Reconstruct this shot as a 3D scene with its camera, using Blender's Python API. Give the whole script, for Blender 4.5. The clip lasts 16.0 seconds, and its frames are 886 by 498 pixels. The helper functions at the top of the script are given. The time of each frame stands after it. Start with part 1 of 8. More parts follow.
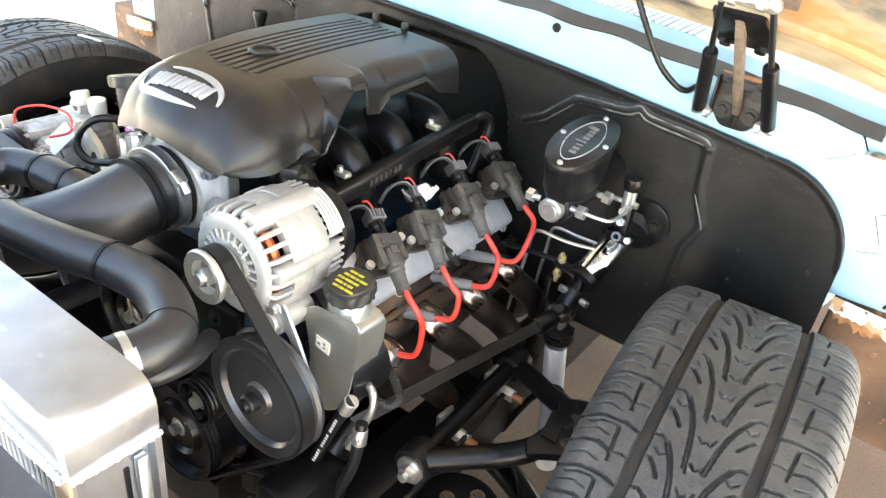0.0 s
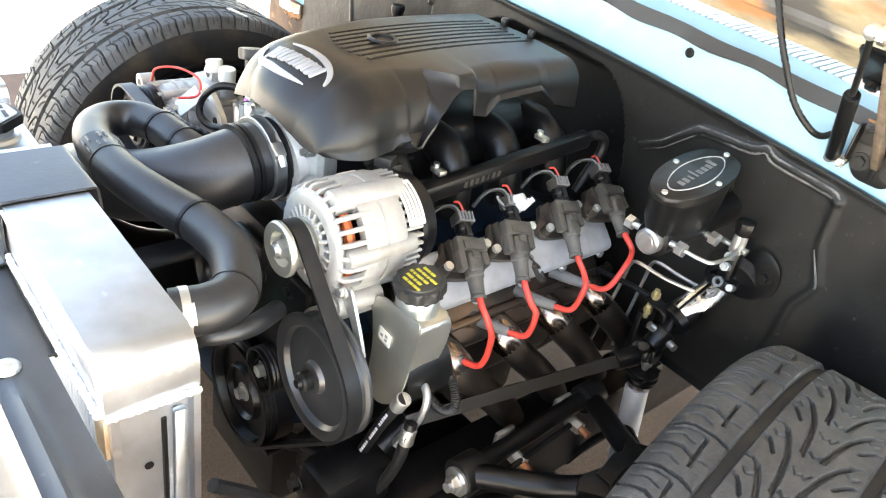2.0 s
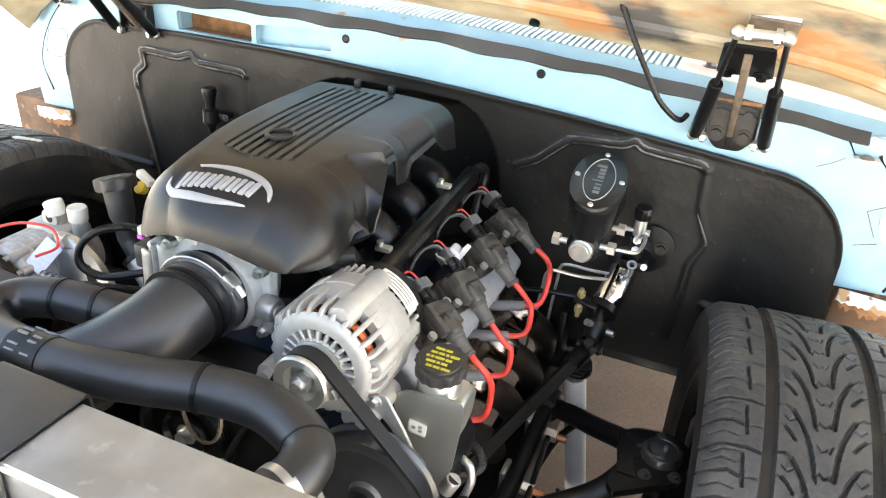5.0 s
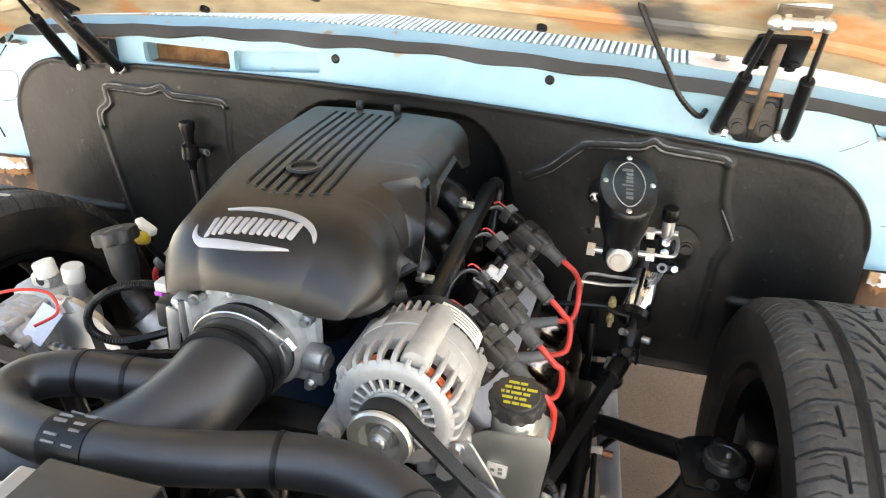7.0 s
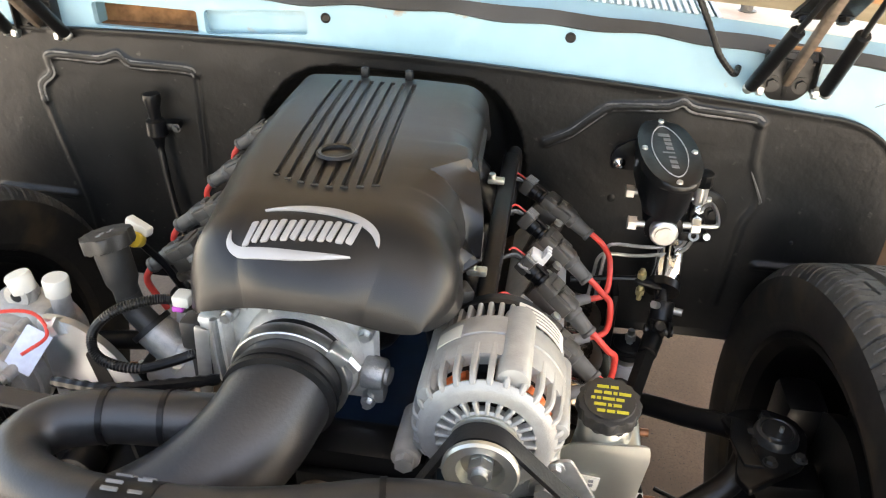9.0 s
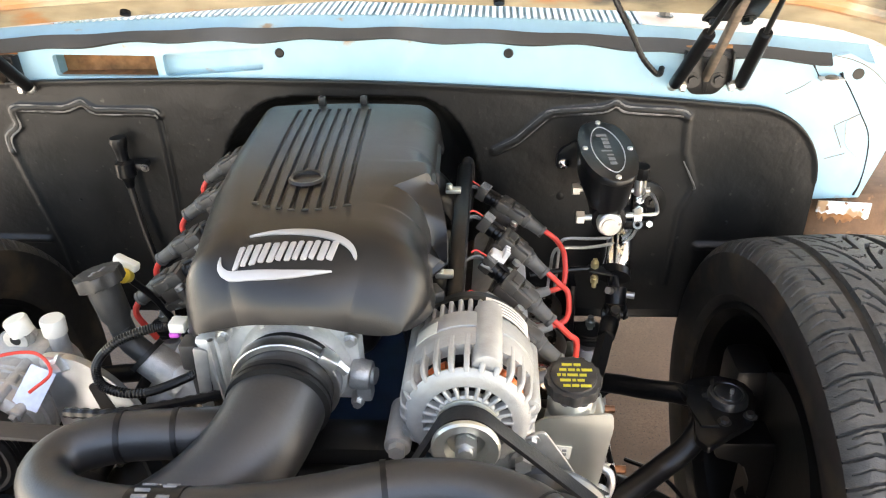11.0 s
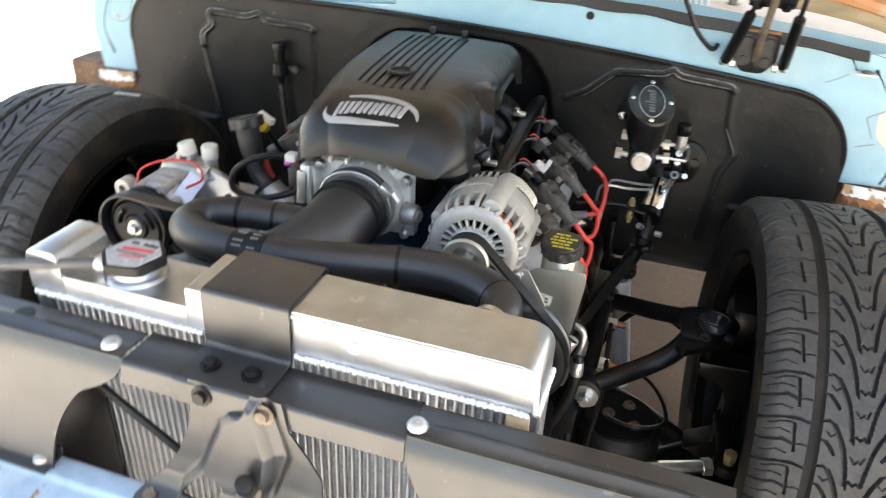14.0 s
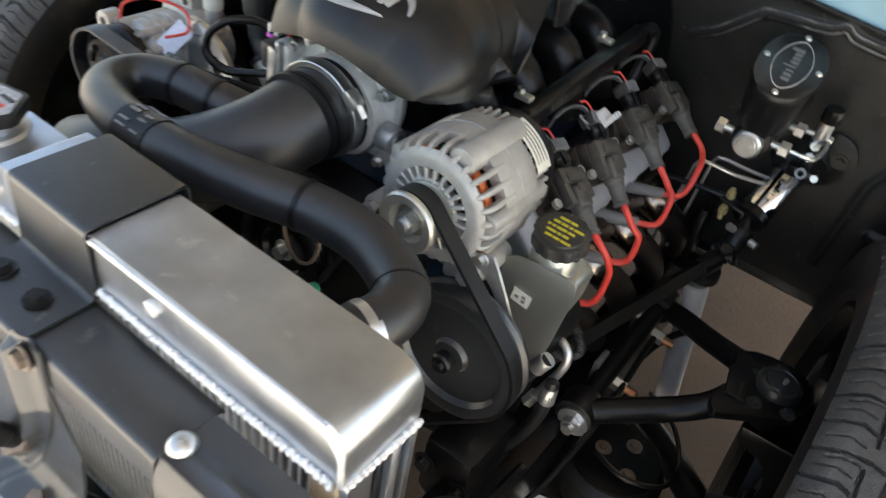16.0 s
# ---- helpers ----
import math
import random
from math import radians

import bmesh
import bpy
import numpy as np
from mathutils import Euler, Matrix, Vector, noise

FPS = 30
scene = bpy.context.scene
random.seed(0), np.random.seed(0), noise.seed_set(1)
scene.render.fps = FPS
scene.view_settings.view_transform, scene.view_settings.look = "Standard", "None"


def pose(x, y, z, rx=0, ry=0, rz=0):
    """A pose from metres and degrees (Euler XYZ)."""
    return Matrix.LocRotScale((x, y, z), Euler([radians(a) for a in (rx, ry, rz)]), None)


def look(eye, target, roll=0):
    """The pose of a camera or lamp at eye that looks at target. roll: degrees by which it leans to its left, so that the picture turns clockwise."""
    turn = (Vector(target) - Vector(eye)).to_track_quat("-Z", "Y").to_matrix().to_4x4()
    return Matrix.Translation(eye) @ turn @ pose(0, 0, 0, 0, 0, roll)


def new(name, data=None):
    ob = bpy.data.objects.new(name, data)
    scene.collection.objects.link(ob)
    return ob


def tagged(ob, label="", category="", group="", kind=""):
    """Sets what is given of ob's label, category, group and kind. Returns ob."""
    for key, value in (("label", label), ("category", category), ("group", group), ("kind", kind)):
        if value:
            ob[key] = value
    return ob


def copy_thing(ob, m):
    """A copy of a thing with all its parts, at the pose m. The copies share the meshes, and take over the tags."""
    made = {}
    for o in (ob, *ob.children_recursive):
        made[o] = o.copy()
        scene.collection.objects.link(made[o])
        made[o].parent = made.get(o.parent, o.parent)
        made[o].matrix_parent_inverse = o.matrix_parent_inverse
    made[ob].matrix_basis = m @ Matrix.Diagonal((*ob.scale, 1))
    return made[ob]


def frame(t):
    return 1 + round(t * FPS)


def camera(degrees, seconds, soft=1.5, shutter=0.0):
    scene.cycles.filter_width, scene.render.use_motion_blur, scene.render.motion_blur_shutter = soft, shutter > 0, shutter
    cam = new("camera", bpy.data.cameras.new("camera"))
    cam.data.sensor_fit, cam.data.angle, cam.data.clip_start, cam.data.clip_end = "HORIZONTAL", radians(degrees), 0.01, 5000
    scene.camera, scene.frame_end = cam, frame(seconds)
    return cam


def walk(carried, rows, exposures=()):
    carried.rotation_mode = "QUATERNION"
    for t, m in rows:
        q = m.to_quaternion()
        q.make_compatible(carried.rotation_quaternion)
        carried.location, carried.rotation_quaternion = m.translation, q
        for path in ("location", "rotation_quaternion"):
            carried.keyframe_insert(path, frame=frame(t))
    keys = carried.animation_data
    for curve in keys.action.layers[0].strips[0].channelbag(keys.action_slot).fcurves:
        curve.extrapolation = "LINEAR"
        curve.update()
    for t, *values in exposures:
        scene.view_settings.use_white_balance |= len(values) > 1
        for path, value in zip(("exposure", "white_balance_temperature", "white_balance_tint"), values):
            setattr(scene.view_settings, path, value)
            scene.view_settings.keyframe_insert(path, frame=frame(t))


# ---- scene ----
cam = camera(62.0, 16.0, soft=1.1, shutter=0.4)
PATH = [
    (0, (0.777, -0.141, 1.269), (-0.159, 1.297, 0.242), 7.6),
    (0.5, (0.78, -0.157, 1.275), (-0.231, 1.252, 0.279), 10.5),
    (1, (0.816, -0.112, 1.259), (-0.3, 1.203, 0.247), 13.7),
    (1.5, (0.828, -0.109, 1.266), (-0.364, 1.139, 0.256), 13.2),
    (2, (0.807, -0.088, 1.255), (-0.381, 1.136, 0.212), 11.3),
    (2.5, (0.772, -0.083, 1.249), (-0.423, 1.122, 0.189), 9.7),
    (3, (0.706, -0.08, 1.25), (-0.33, 1.285, 0.218), 7.5),
    (3.5, (0.614, -0.125, 1.27), (-0.222, 1.383, 0.257), 6.5),
    (4, (0.587, -0.169, 1.282), (-0.141, 1.414, 0.3), 4.8),
    (4.2, (0.589, -0.183, 1.288), (-0.155, 1.405, 0.327), 4.2),
    (6.3, (0.392, -0.318, 1.279), (-0.047, 1.414, 0.38), 2.4),
    (6.5, (0.383, -0.314, 1.279), (-0.058, 1.42, 0.386), 2.0),
    (7, (0.375, -0.235, 1.271), (-0.121, 1.481, 0.371), 0.9),
    (7.5, (0.364, -0.175, 1.25), (-0.172, 1.5, 0.298), 1.3),
    (8, (0.33, -0.149, 1.246), (-0.187, 1.492, 0.227), 0.9),
    (8.5, (0.265, -0.153, 1.252), (-0.126, 1.53, 0.244), 2.7),
    (9, (0.185, -0.158, 1.265), (-0.073, 1.541, 0.244), 1.5),
    (9.2, (0.169, -0.164, 1.268), (-0.043, 1.542, 0.246), 0.8),
    (11.3, (0.195, -0.275, 1.306), (0.035, 1.459, 0.322), -2.4),
    (11.5, (0.23, -0.308, 1.297), (0.003, 1.431, 0.337), -3.7),
    (12, (0.309, -0.377, 1.277), (-0.035, 1.334, 0.301), -5.6),
    (12.5, (0.332, -0.41, 1.278), (-0.05, 1.298, 0.311), -5.4),
    (13, (0.32, -0.463, 1.289), (-0.053, 1.266, 0.356), -4.7),
    (13.5, (0.324, -0.543, 1.289), (-0.017, 1.197, 0.363), -2.3),
    (14, (0.38, -0.559, 1.288), (-0.118, 1.105, 0.296), 3.0),
    (14.5, (0.5, -0.486, 1.263), (-0.296, 1.03, 0.229), 8.4),
    (15, (0.544, -0.407, 1.245), (-0.366, 0.963, 0.107), 8.5),
    (15.5, (0.517, -0.306, 1.248), (-0.356, 1.045, 0.06), 14.2),
    (16, (0.496, -0.186, 1.221), (-0.296, 1.148, -0.041), 10.8),
]
EXPOSURES = ((0, 3.44, 8150, 10.5), (0.5, 3.48, 8150, 10.5), (1.5, 3.5, 8150, 10.5), (2.1, 3.36, 8100, 10.5), (2.6, 2.98, 8250, 11), (4, 3.08, 8150, 11), (6.5, 2.95, 8400, 13), (9, 2.93, 8700, 14), (11.5, 3.10, 8400, 13.5), (12.5, 3.06, 8300, 13), (13.4, 3.06, 8100, 12), (14.5, 2.05, 8300, 11), (15, 2.12, 8500, 10.5), (16, 2.05, 8000, 10))
walk(cam, [(t, look(eye, target, roll)) for t, eye, target, roll in PATH], EXPOSURES)
# ---- build ----
# ---------- world and light ----------
world = bpy.data.worlds.new("world")
scene.world = world
world.use_nodes = True
wn = world.node_tree.nodes
sky = wn.new("ShaderNodeTexSky")
sky.sky_type = "NISHITA"
sky.sun_disc = False
sky.sun_elevation = radians(60)
sky.sun_rotation = radians(106)
wn["Background"].inputs["Strength"].default_value = 0.12
world.node_tree.links.new(sky.outputs["Color"], wn["Background"].inputs["Color"])
sun = new("sun", bpy.data.lights.new("sun", "SUN"))
sun.data.energy = 5.0
sun.data.angle = radians(0.6)
sun.data.color = (1.0, 0.94, 0.85)
sun.matrix_world = look((1.2, -0.35, 2.2), (0, 0, 0))

# ---------- materials ----------


def mk(name, col, rough=0.5, metal=0.0, var=0.12, scale=30.0, bump=0.0, bscale=400.0, col2=None, lo=0.55, hi=0.65,
       scale2=6.0, col3=None, lo3=0.6, hi3=0.66, scale3=60.0, rvar=0.08, coat=0.0, stretch=None, spec=0.5):
    """col varies by var in fine grain; col2 shows in large patches, col3 in small specks."""
    m = bpy.data.materials.new(name)
    m.use_nodes = True
    nt = m.node_tree
    b = nt.nodes["Principled BSDF"]
    link = nt.links.new
    tc = nt.nodes.new("ShaderNodeTexCoord")
    src = tc.outputs["Object"]
    if stretch:
        mp = nt.nodes.new("ShaderNodeMapping")
        mp.inputs["Scale"].default_value = stretch
        link(src, mp.inputs["Vector"])
        src = mp.outputs["Vector"]

    def noise_node(sc, detail=4.0):
        n = nt.nodes.new("ShaderNodeTexNoise")
        n.inputs["Scale"].default_value = sc
        n.inputs["Detail"].default_value = detail
        link(src, n.inputs["Vector"])
        return n.outputs["Fac"]

    def ramp(fac, a, c):
        r = nt.nodes.new("ShaderNodeMapRange")
        r.inputs["From Min"].default_value, r.inputs["From Max"].default_value = a, c
        link(fac, r.inputs["Value"])
        return r.outputs["Result"]

    def mix(fac, a, c):
        x = nt.nodes.new("ShaderNodeMix")
        x.data_type = "RGBA"
        link(fac, x.inputs["Factor"])
        for v, s in ((a, x.inputs["A"]), (c, x.inputs["B"])):
            if isinstance(v, tuple):
                s.default_value = (*v, 1)
            else:
                link(v, s)
        return x.outputs["Result"]

    dark = tuple(max(0.0, c * (1 - var)) for c in col)
    light = tuple(min(1.0, c * (1 + var)) for c in col)
    out = mix(ramp(noise_node(scale), 0.3, 0.7), dark, light)
    if col2:
        out = mix(ramp(noise_node(scale2, 8.0), lo, hi), out, col2)
    if col3:
        out = mix(ramp(noise_node(scale3, 6.0), lo3, hi3), out, col3)
    link(out, b.inputs["Base Color"])
    b.inputs["Metallic"].default_value = metal
    b.inputs["Coat Weight"].default_value = coat
    b.inputs["Specular IOR Level"].default_value = spec
    rr = nt.nodes.new("ShaderNodeMapRange")
    rr.inputs["To Min"].default_value, rr.inputs["To Max"].default_value = max(0.03, rough - rvar), min(1, rough + rvar)
    link(noise_node(scale * 0.7), rr.inputs["Value"])
    link(rr.outputs["Result"], b.inputs["Roughness"])
    if bump:
        bp = nt.nodes.new("ShaderNodeBump")
        bp.inputs["Strength"].default_value = bump
        bp.inputs["Distance"].default_value = 0.002
        link(noise_node(bscale, 3.0), bp.inputs["Height"])
        link(bp.outputs["Normal"], b.inputs["Normal"])
    return m


FIREWALL = mk("firewall_black", (0.0060, 0.0058, 0.0056), 0.44, spec=0.31, var=0.25, scale=14, bump=0.5, bscale=70, rvar=0.1, col2=(0.018, 0.0172, 0.0162), lo=0.42, hi=0.72, scale2=3.5, col3=(0.05, 0.047, 0.043), lo3=0.68, hi3=0.75, scale3=70)
BLUE = mk("faded_blue_paint", (0.265, 0.455, 0.54), 0.45, var=0.06, scale=20, col2=(0.37, 0.50, 0.53), lo=0.52, hi=0.7, scale2=5,
          col3=(0.36, 0.24, 0.14), lo3=0.66, hi3=0.74, scale3=22)
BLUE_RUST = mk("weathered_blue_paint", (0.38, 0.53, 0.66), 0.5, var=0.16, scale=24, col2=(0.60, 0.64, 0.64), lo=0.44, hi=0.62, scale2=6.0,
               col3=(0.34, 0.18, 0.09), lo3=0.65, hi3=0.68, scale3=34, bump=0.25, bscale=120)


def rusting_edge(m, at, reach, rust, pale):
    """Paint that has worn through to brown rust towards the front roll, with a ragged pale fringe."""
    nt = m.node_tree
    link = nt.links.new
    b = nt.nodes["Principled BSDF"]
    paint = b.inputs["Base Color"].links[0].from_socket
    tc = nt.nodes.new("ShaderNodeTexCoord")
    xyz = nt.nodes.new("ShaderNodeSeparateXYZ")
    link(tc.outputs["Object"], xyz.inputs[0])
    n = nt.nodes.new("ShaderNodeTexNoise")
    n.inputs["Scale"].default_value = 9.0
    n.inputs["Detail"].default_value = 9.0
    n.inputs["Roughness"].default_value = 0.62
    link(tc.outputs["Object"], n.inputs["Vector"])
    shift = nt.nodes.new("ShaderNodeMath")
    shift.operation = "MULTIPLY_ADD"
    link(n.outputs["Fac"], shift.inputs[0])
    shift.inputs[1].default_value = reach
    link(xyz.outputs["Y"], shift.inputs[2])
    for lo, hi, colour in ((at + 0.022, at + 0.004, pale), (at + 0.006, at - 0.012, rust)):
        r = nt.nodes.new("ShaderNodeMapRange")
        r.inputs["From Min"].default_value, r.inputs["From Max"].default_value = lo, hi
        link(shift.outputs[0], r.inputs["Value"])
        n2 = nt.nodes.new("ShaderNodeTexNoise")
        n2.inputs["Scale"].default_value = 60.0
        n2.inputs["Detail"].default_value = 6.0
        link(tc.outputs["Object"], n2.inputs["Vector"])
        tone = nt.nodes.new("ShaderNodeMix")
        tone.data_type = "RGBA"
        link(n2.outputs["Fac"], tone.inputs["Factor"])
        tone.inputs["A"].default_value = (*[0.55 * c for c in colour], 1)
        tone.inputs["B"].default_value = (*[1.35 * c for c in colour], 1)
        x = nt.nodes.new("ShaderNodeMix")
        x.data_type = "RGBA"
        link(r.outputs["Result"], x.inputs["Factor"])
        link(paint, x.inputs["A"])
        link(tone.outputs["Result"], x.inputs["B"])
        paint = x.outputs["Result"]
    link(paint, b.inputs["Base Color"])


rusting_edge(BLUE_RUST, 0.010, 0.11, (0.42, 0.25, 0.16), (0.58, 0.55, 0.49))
WHITE_PAINT = mk("faded_white_paint", (0.66, 0.60, 0.55), 0.5, var=0.05, scale=12, col2=(0.62, 0.42, 0.33), lo=0.62, hi=0.72, scale2=7, col3=(0.25, 0.1, 0.04), lo3=0.72, hi3=0.75, scale3=30)
RUSTY = mk("rusty_tan_steel", (0.36, 0.30, 0.205), 0.6, var=0.25, scale=26, stretch=(0.5, 1, 1), col2=(0.085, 0.082, 0.078), lo=0.585, hi=0.66, scale2=7, col3=(0.42, 0.20, 0.09), lo3=0.58, hi3=0.65, scale3=9,
           bump=0.5, bscale=60)
RUST = mk("rust", (0.30, 0.14, 0.06), 0.85, var=0.35, scale=60, bump=0.4)
COVER = mk("engine_cover_plastic", (0.0075, 0.0075, 0.008), 0.35, spec=0.45, var=0.1, scale=50, bump=0.12, bscale=900, rvar=0.03)
EMBLEM = mk("silver_emblem", (0.36, 0.36, 0.365), 0.42, metal=0.35, var=0.08, bump=0.1)
RUBBER = mk("black_rubber", (0.009, 0.009, 0.0095), 0.42, var=0.2, scale=60, bump=0.15, bscale=300, col3=(0.10, 0.10, 0.10), lo3=0.74, hi3=0.78, scale3=120, spec=0.35)
SEAL = mk("grey_black_seal", (0.045, 0.044, 0.043), 0.5, var=0.25, scale=9, bump=0.2, bscale=100)
GREYSTEEL = mk("grey_steel", (0.16, 0.155, 0.15), 0.35, metal=0.8, var=0.25, scale=60)
PORT = mk("heat_tinted_chrome", (0.30, 0.24, 0.20), 0.22, metal=1.0, var=0.3, scale=25)
BRIGHTCAST = mk("bright_cast_aluminium", (0.72, 0.70, 0.65), 0.45, metal=0.3, var=0.15, scale=50, bump=0.3, bscale=400, col2=(0.55, 0.45, 0.30), lo=0.62, hi=0.75, scale2=30)
DIRTY = mk("dirty_steel", (0.20, 0.155, 0.12), 0.5, metal=0.4, var=0.3, scale=70)
STAIN = mk("yellowed_paint", (0.62, 0.60, 0.47), 0.5, var=0.08, scale=20, col3=(0.45, 0.30, 0.14), lo3=0.58, hi3=0.7, scale3=35)
ALU = mk("polished_aluminium", (0.58, 0.615, 0.655), 0.35, metal=1.0, var=0.12, scale=22, bump=0.16, bscale=18, rvar=0.16,
         col2=(0.49, 0.47, 0.46), lo=0.55, hi=0.72, scale2=9, col3=(0.74, 0.76, 0.78), lo3=0.62, hi3=0.72, scale3=45)
WELD = mk("aluminium_weld", (0.80, 0.80, 0.80), 0.5, metal=0.7, bump=0.2, bscale=250)
CAST = mk("cast_aluminium", (0.43, 0.43, 0.415), 0.40, metal=0.6, var=0.14, scale=80, bump=0.35, bscale=500)
HEAD = mk("grey_cast_cover", (0.44, 0.445, 0.45), 0.48, metal=0.2, var=0.12, scale=40, bump=0.3, bscale=400)
# satin black with its base lifted to hold the front light, plus dust specks
LIT_DUSTY = mk("lit_dusty_satin_black", (0.021, 0.0217, 0.0225), 0.34, var=0.25, scale=14, bump=0.12, bscale=120, spec=1.0, col2=(0.043, 0.044, 0.045), lo=0.45, hi=0.75, scale2=7, col3=(0.09, 0.088, 0.085), lo3=0.68, hi3=0.76, scale3=50)
HOSE = mk("bluish_black_hose", (0.014, 0.0145, 0.016), 0.42, var=0.2, scale=40, bump=0.12, bscale=300, col3=(0.10, 0.10, 0.10), lo3=0.74, hi3=0.8, scale3=110, spec=0.7)
ZINC = mk("zinc_plate", (0.52, 0.52, 0.47), 0.36, metal=0.85, var=0.12, scale=12, rvar=0.1)
STEEL = mk("bright_steel", (0.60, 0.60, 0.58), 0.32, metal=0.85, var=0.12, scale=60, bump=0.1, bscale=300)
CHROME = mk("chrome", (0.82, 0.82, 0.83), 0.1, metal=1.0, var=0.03, rvar=0.02)
GOLD = mk("yellow_zinc", (0.58, 0.47, 0.24), 0.35, metal=0.6, var=0.15)
COPPER = mk("copper", (0.70, 0.17, 0.06), 0.45, metal=0.6, var=0.2, scale=200)
BLACK = mk("black_enamel", (0.0055, 0.0055, 0.006), 0.32, var=0.2, scale=30, bump=0.12, bscale=200, col3=(0.03, 0.026, 0.022), lo3=0.68, hi3=0.74, scale3=50, spec=0.3)
SATIN = mk("satin_black_steel", (0.008, 0.008, 0.008), 0.36, var=0.25, scale=18, bump=0.12, bscale=120, spec=0.4)
PLASTIC = mk("dark_grey_plastic", (0.024, 0.023, 0.022), 0.48, var=0.2, scale=60, bump=0.1)
COILTOP = mk("dusty_grey_brown_plastic", (0.066, 0.060, 0.053), 0.42, var=0.25, scale=50, bump=0.15)
COIL = mk("dusty_brown_black_plastic", (0.040, 0.032, 0.026), 0.5, var=0.3, scale=50, bump=0.2)
DARKBOOT = mk("dark_grey_boot", (0.045, 0.041, 0.037), 0.5, var=0.2, scale=60)
BOOT = mk("grey_rubber_boot", (0.17, 0.17, 0.17), 0.55, var=0.15, scale=60)
RED = mk("red_silicone", (0.70, 0.055, 0.04), 0.42, var=0.08)
PALE = mk("pale_grey_plastic", (0.55, 0.55, 0.56), 0.5, var=0.08)
WHITE = mk("white_plastic", (0.62, 0.60, 0.53), 0.5, var=0.05)
YELLOW = mk("yellow_print", (0.48, 0.42, 0.035), 0.5, var=0.05)
YPLASTIC = mk("yellow_plastic", (0.55, 0.36, 0.035), 0.45, var=0.05)
GREEN = mk("green_plastic", (0.03, 0.35, 0.2), 0.4, var=0.1)
BLUEBLOCK = mk("blue_engine_paint", (0.006, 0.024, 0.055), 0.4, var=0.25, scale=30)
PURPLE = mk("purple_plastic", (0.5, 0.08, 0.45), 0.45)
TYRE = mk("tyre_rubber", (0.035, 0.034, 0.0325), 0.55, var=0.32, scale=160, bump=0.3, bscale=420, col2=(0.066, 0.063, 0.057), lo=0.48, hi=0.72, scale2=9)
# base darker than the tread rubber, with brown dusty patches
GROOVE = mk("dark_dusty_groove_rubber", (0.012, 0.0105, 0.009), 0.8, var=0.3, scale=70, col2=(0.040, 0.031, 0.021), lo=0.5, hi=0.7, scale2=14)
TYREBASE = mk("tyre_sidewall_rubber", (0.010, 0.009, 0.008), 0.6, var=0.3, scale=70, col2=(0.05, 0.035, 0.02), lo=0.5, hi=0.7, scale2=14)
WORN_LABEL = mk("worn_label", (0.40, 0.40, 0.41), 0.45, var=0.15, scale=90, col3=(0.62, 0.62, 0.62), lo3=0.6, hi3=0.66, scale3=120)
HEADER = mk("heat_stained_steel", (0.075, 0.062, 0.052), 0.34, metal=0.8, var=0.3, scale=16, col2=(0.20, 0.13, 0.08), lo=0.5, hi=0.7, scale2=9)
FINS = mk("radiator_fins", (0.30, 0.30, 0.29), 0.5, metal=0.4, var=0.5, scale=300, bump=0.6, bscale=700, stretch=(0.4, 1, 2))
CONCRETE = mk("garage_concrete", (0.180, 0.108, 0.067), 0.85, var=0.25, scale=180, col2=(0.135, 0.082, 0.052), lo=0.45, hi=0.7, scale2=3, col3=(0.06, 0.045, 0.036), lo3=0.62, hi3=0.66, scale3=230,
              bump=0.2, bscale=200)
DRIVE = mk("pale_concrete", (0.655, 0.645, 0.625), 0.85, var=0.06, scale=40, bump=0.2, bscale=80)
ROOF = mk("added_shade_roof", (0.27, 0.27, 0.27), 0.7, var=0.2, scale=5)
BAND = mk("smudged_steel_band", (0.50, 0.50, 0.49), 0.40, metal=1.0, var=0.3, scale=30)
UNDERCOAT = mk("grey_undercoat", (0.07, 0.068, 0.065), 0.6, var=0.12, scale=9, col2=(0.10, 0.075, 0.055), lo=0.55, hi=0.75, scale2=4, bump=0.2, bscale=90)
GREYPAINT = mk("light_grey_paint", (0.60, 0.61, 0.62), 0.4, var=0.06, scale=30)
CARD = mk("brown_board", (0.50, 0.36, 0.22), 0.8, var=0.15, scale=20, col3=(0.2, 0.1, 0.05), lo3=0.68, hi3=0.72, scale3=40)

# ---------- building helpers ----------
ORIGIN = {}


def V(*a):
    return Vector(a)


def thing(name, at, label, category, group="", kind=""):
    ob = new(name)
    ob.location = at
    ob.empty_display_size = 0.05
    ORIGIN[ob] = Vector(at)
    return tagged(ob, label, category, group, kind)


def finish(name, bm, mat, origin, sharp=32):
    bmesh.ops.recalc_face_normals(bm, faces=bm.faces)
    me = bpy.data.meshes.new(name)
    bm.transform(Matrix.Translation(-origin))
    bm.to_mesh(me)
    bm.free()
    me.materials.append(mat)
    me.shade_smooth()
    me.set_sharp_from_angle(angle=radians(sharp))
    return me


def part(name, bm, mat, parent, label="", sharp=32):
    """Links bm, given in the world's coordinates, as one mesh under parent."""
    o = ORIGIN[parent]
    ob = new(name, finish(name, bm, mat, o, sharp))
    ob.parent = parent
    ORIGIN[ob] = o
    return tagged(ob, label)


def solid(name, bm, mat, label, category, kind="", at=None, group="", sharp=32):
    """One mesh as a thing of its own."""
    at = Vector(at) if at else Vector((0, 0, 0))
    ob = new(name, finish(name, bm, mat, at, sharp))
    ob.location = at
    ORIGIN[ob] = at
    return tagged(ob, label, category, group, kind)


def nb():
    return bmesh.new()


def turn_to(d):
    """The turn that lays z along d."""
    return Vector(d).to_track_quat("Z", "Y").to_matrix().to_4x4()


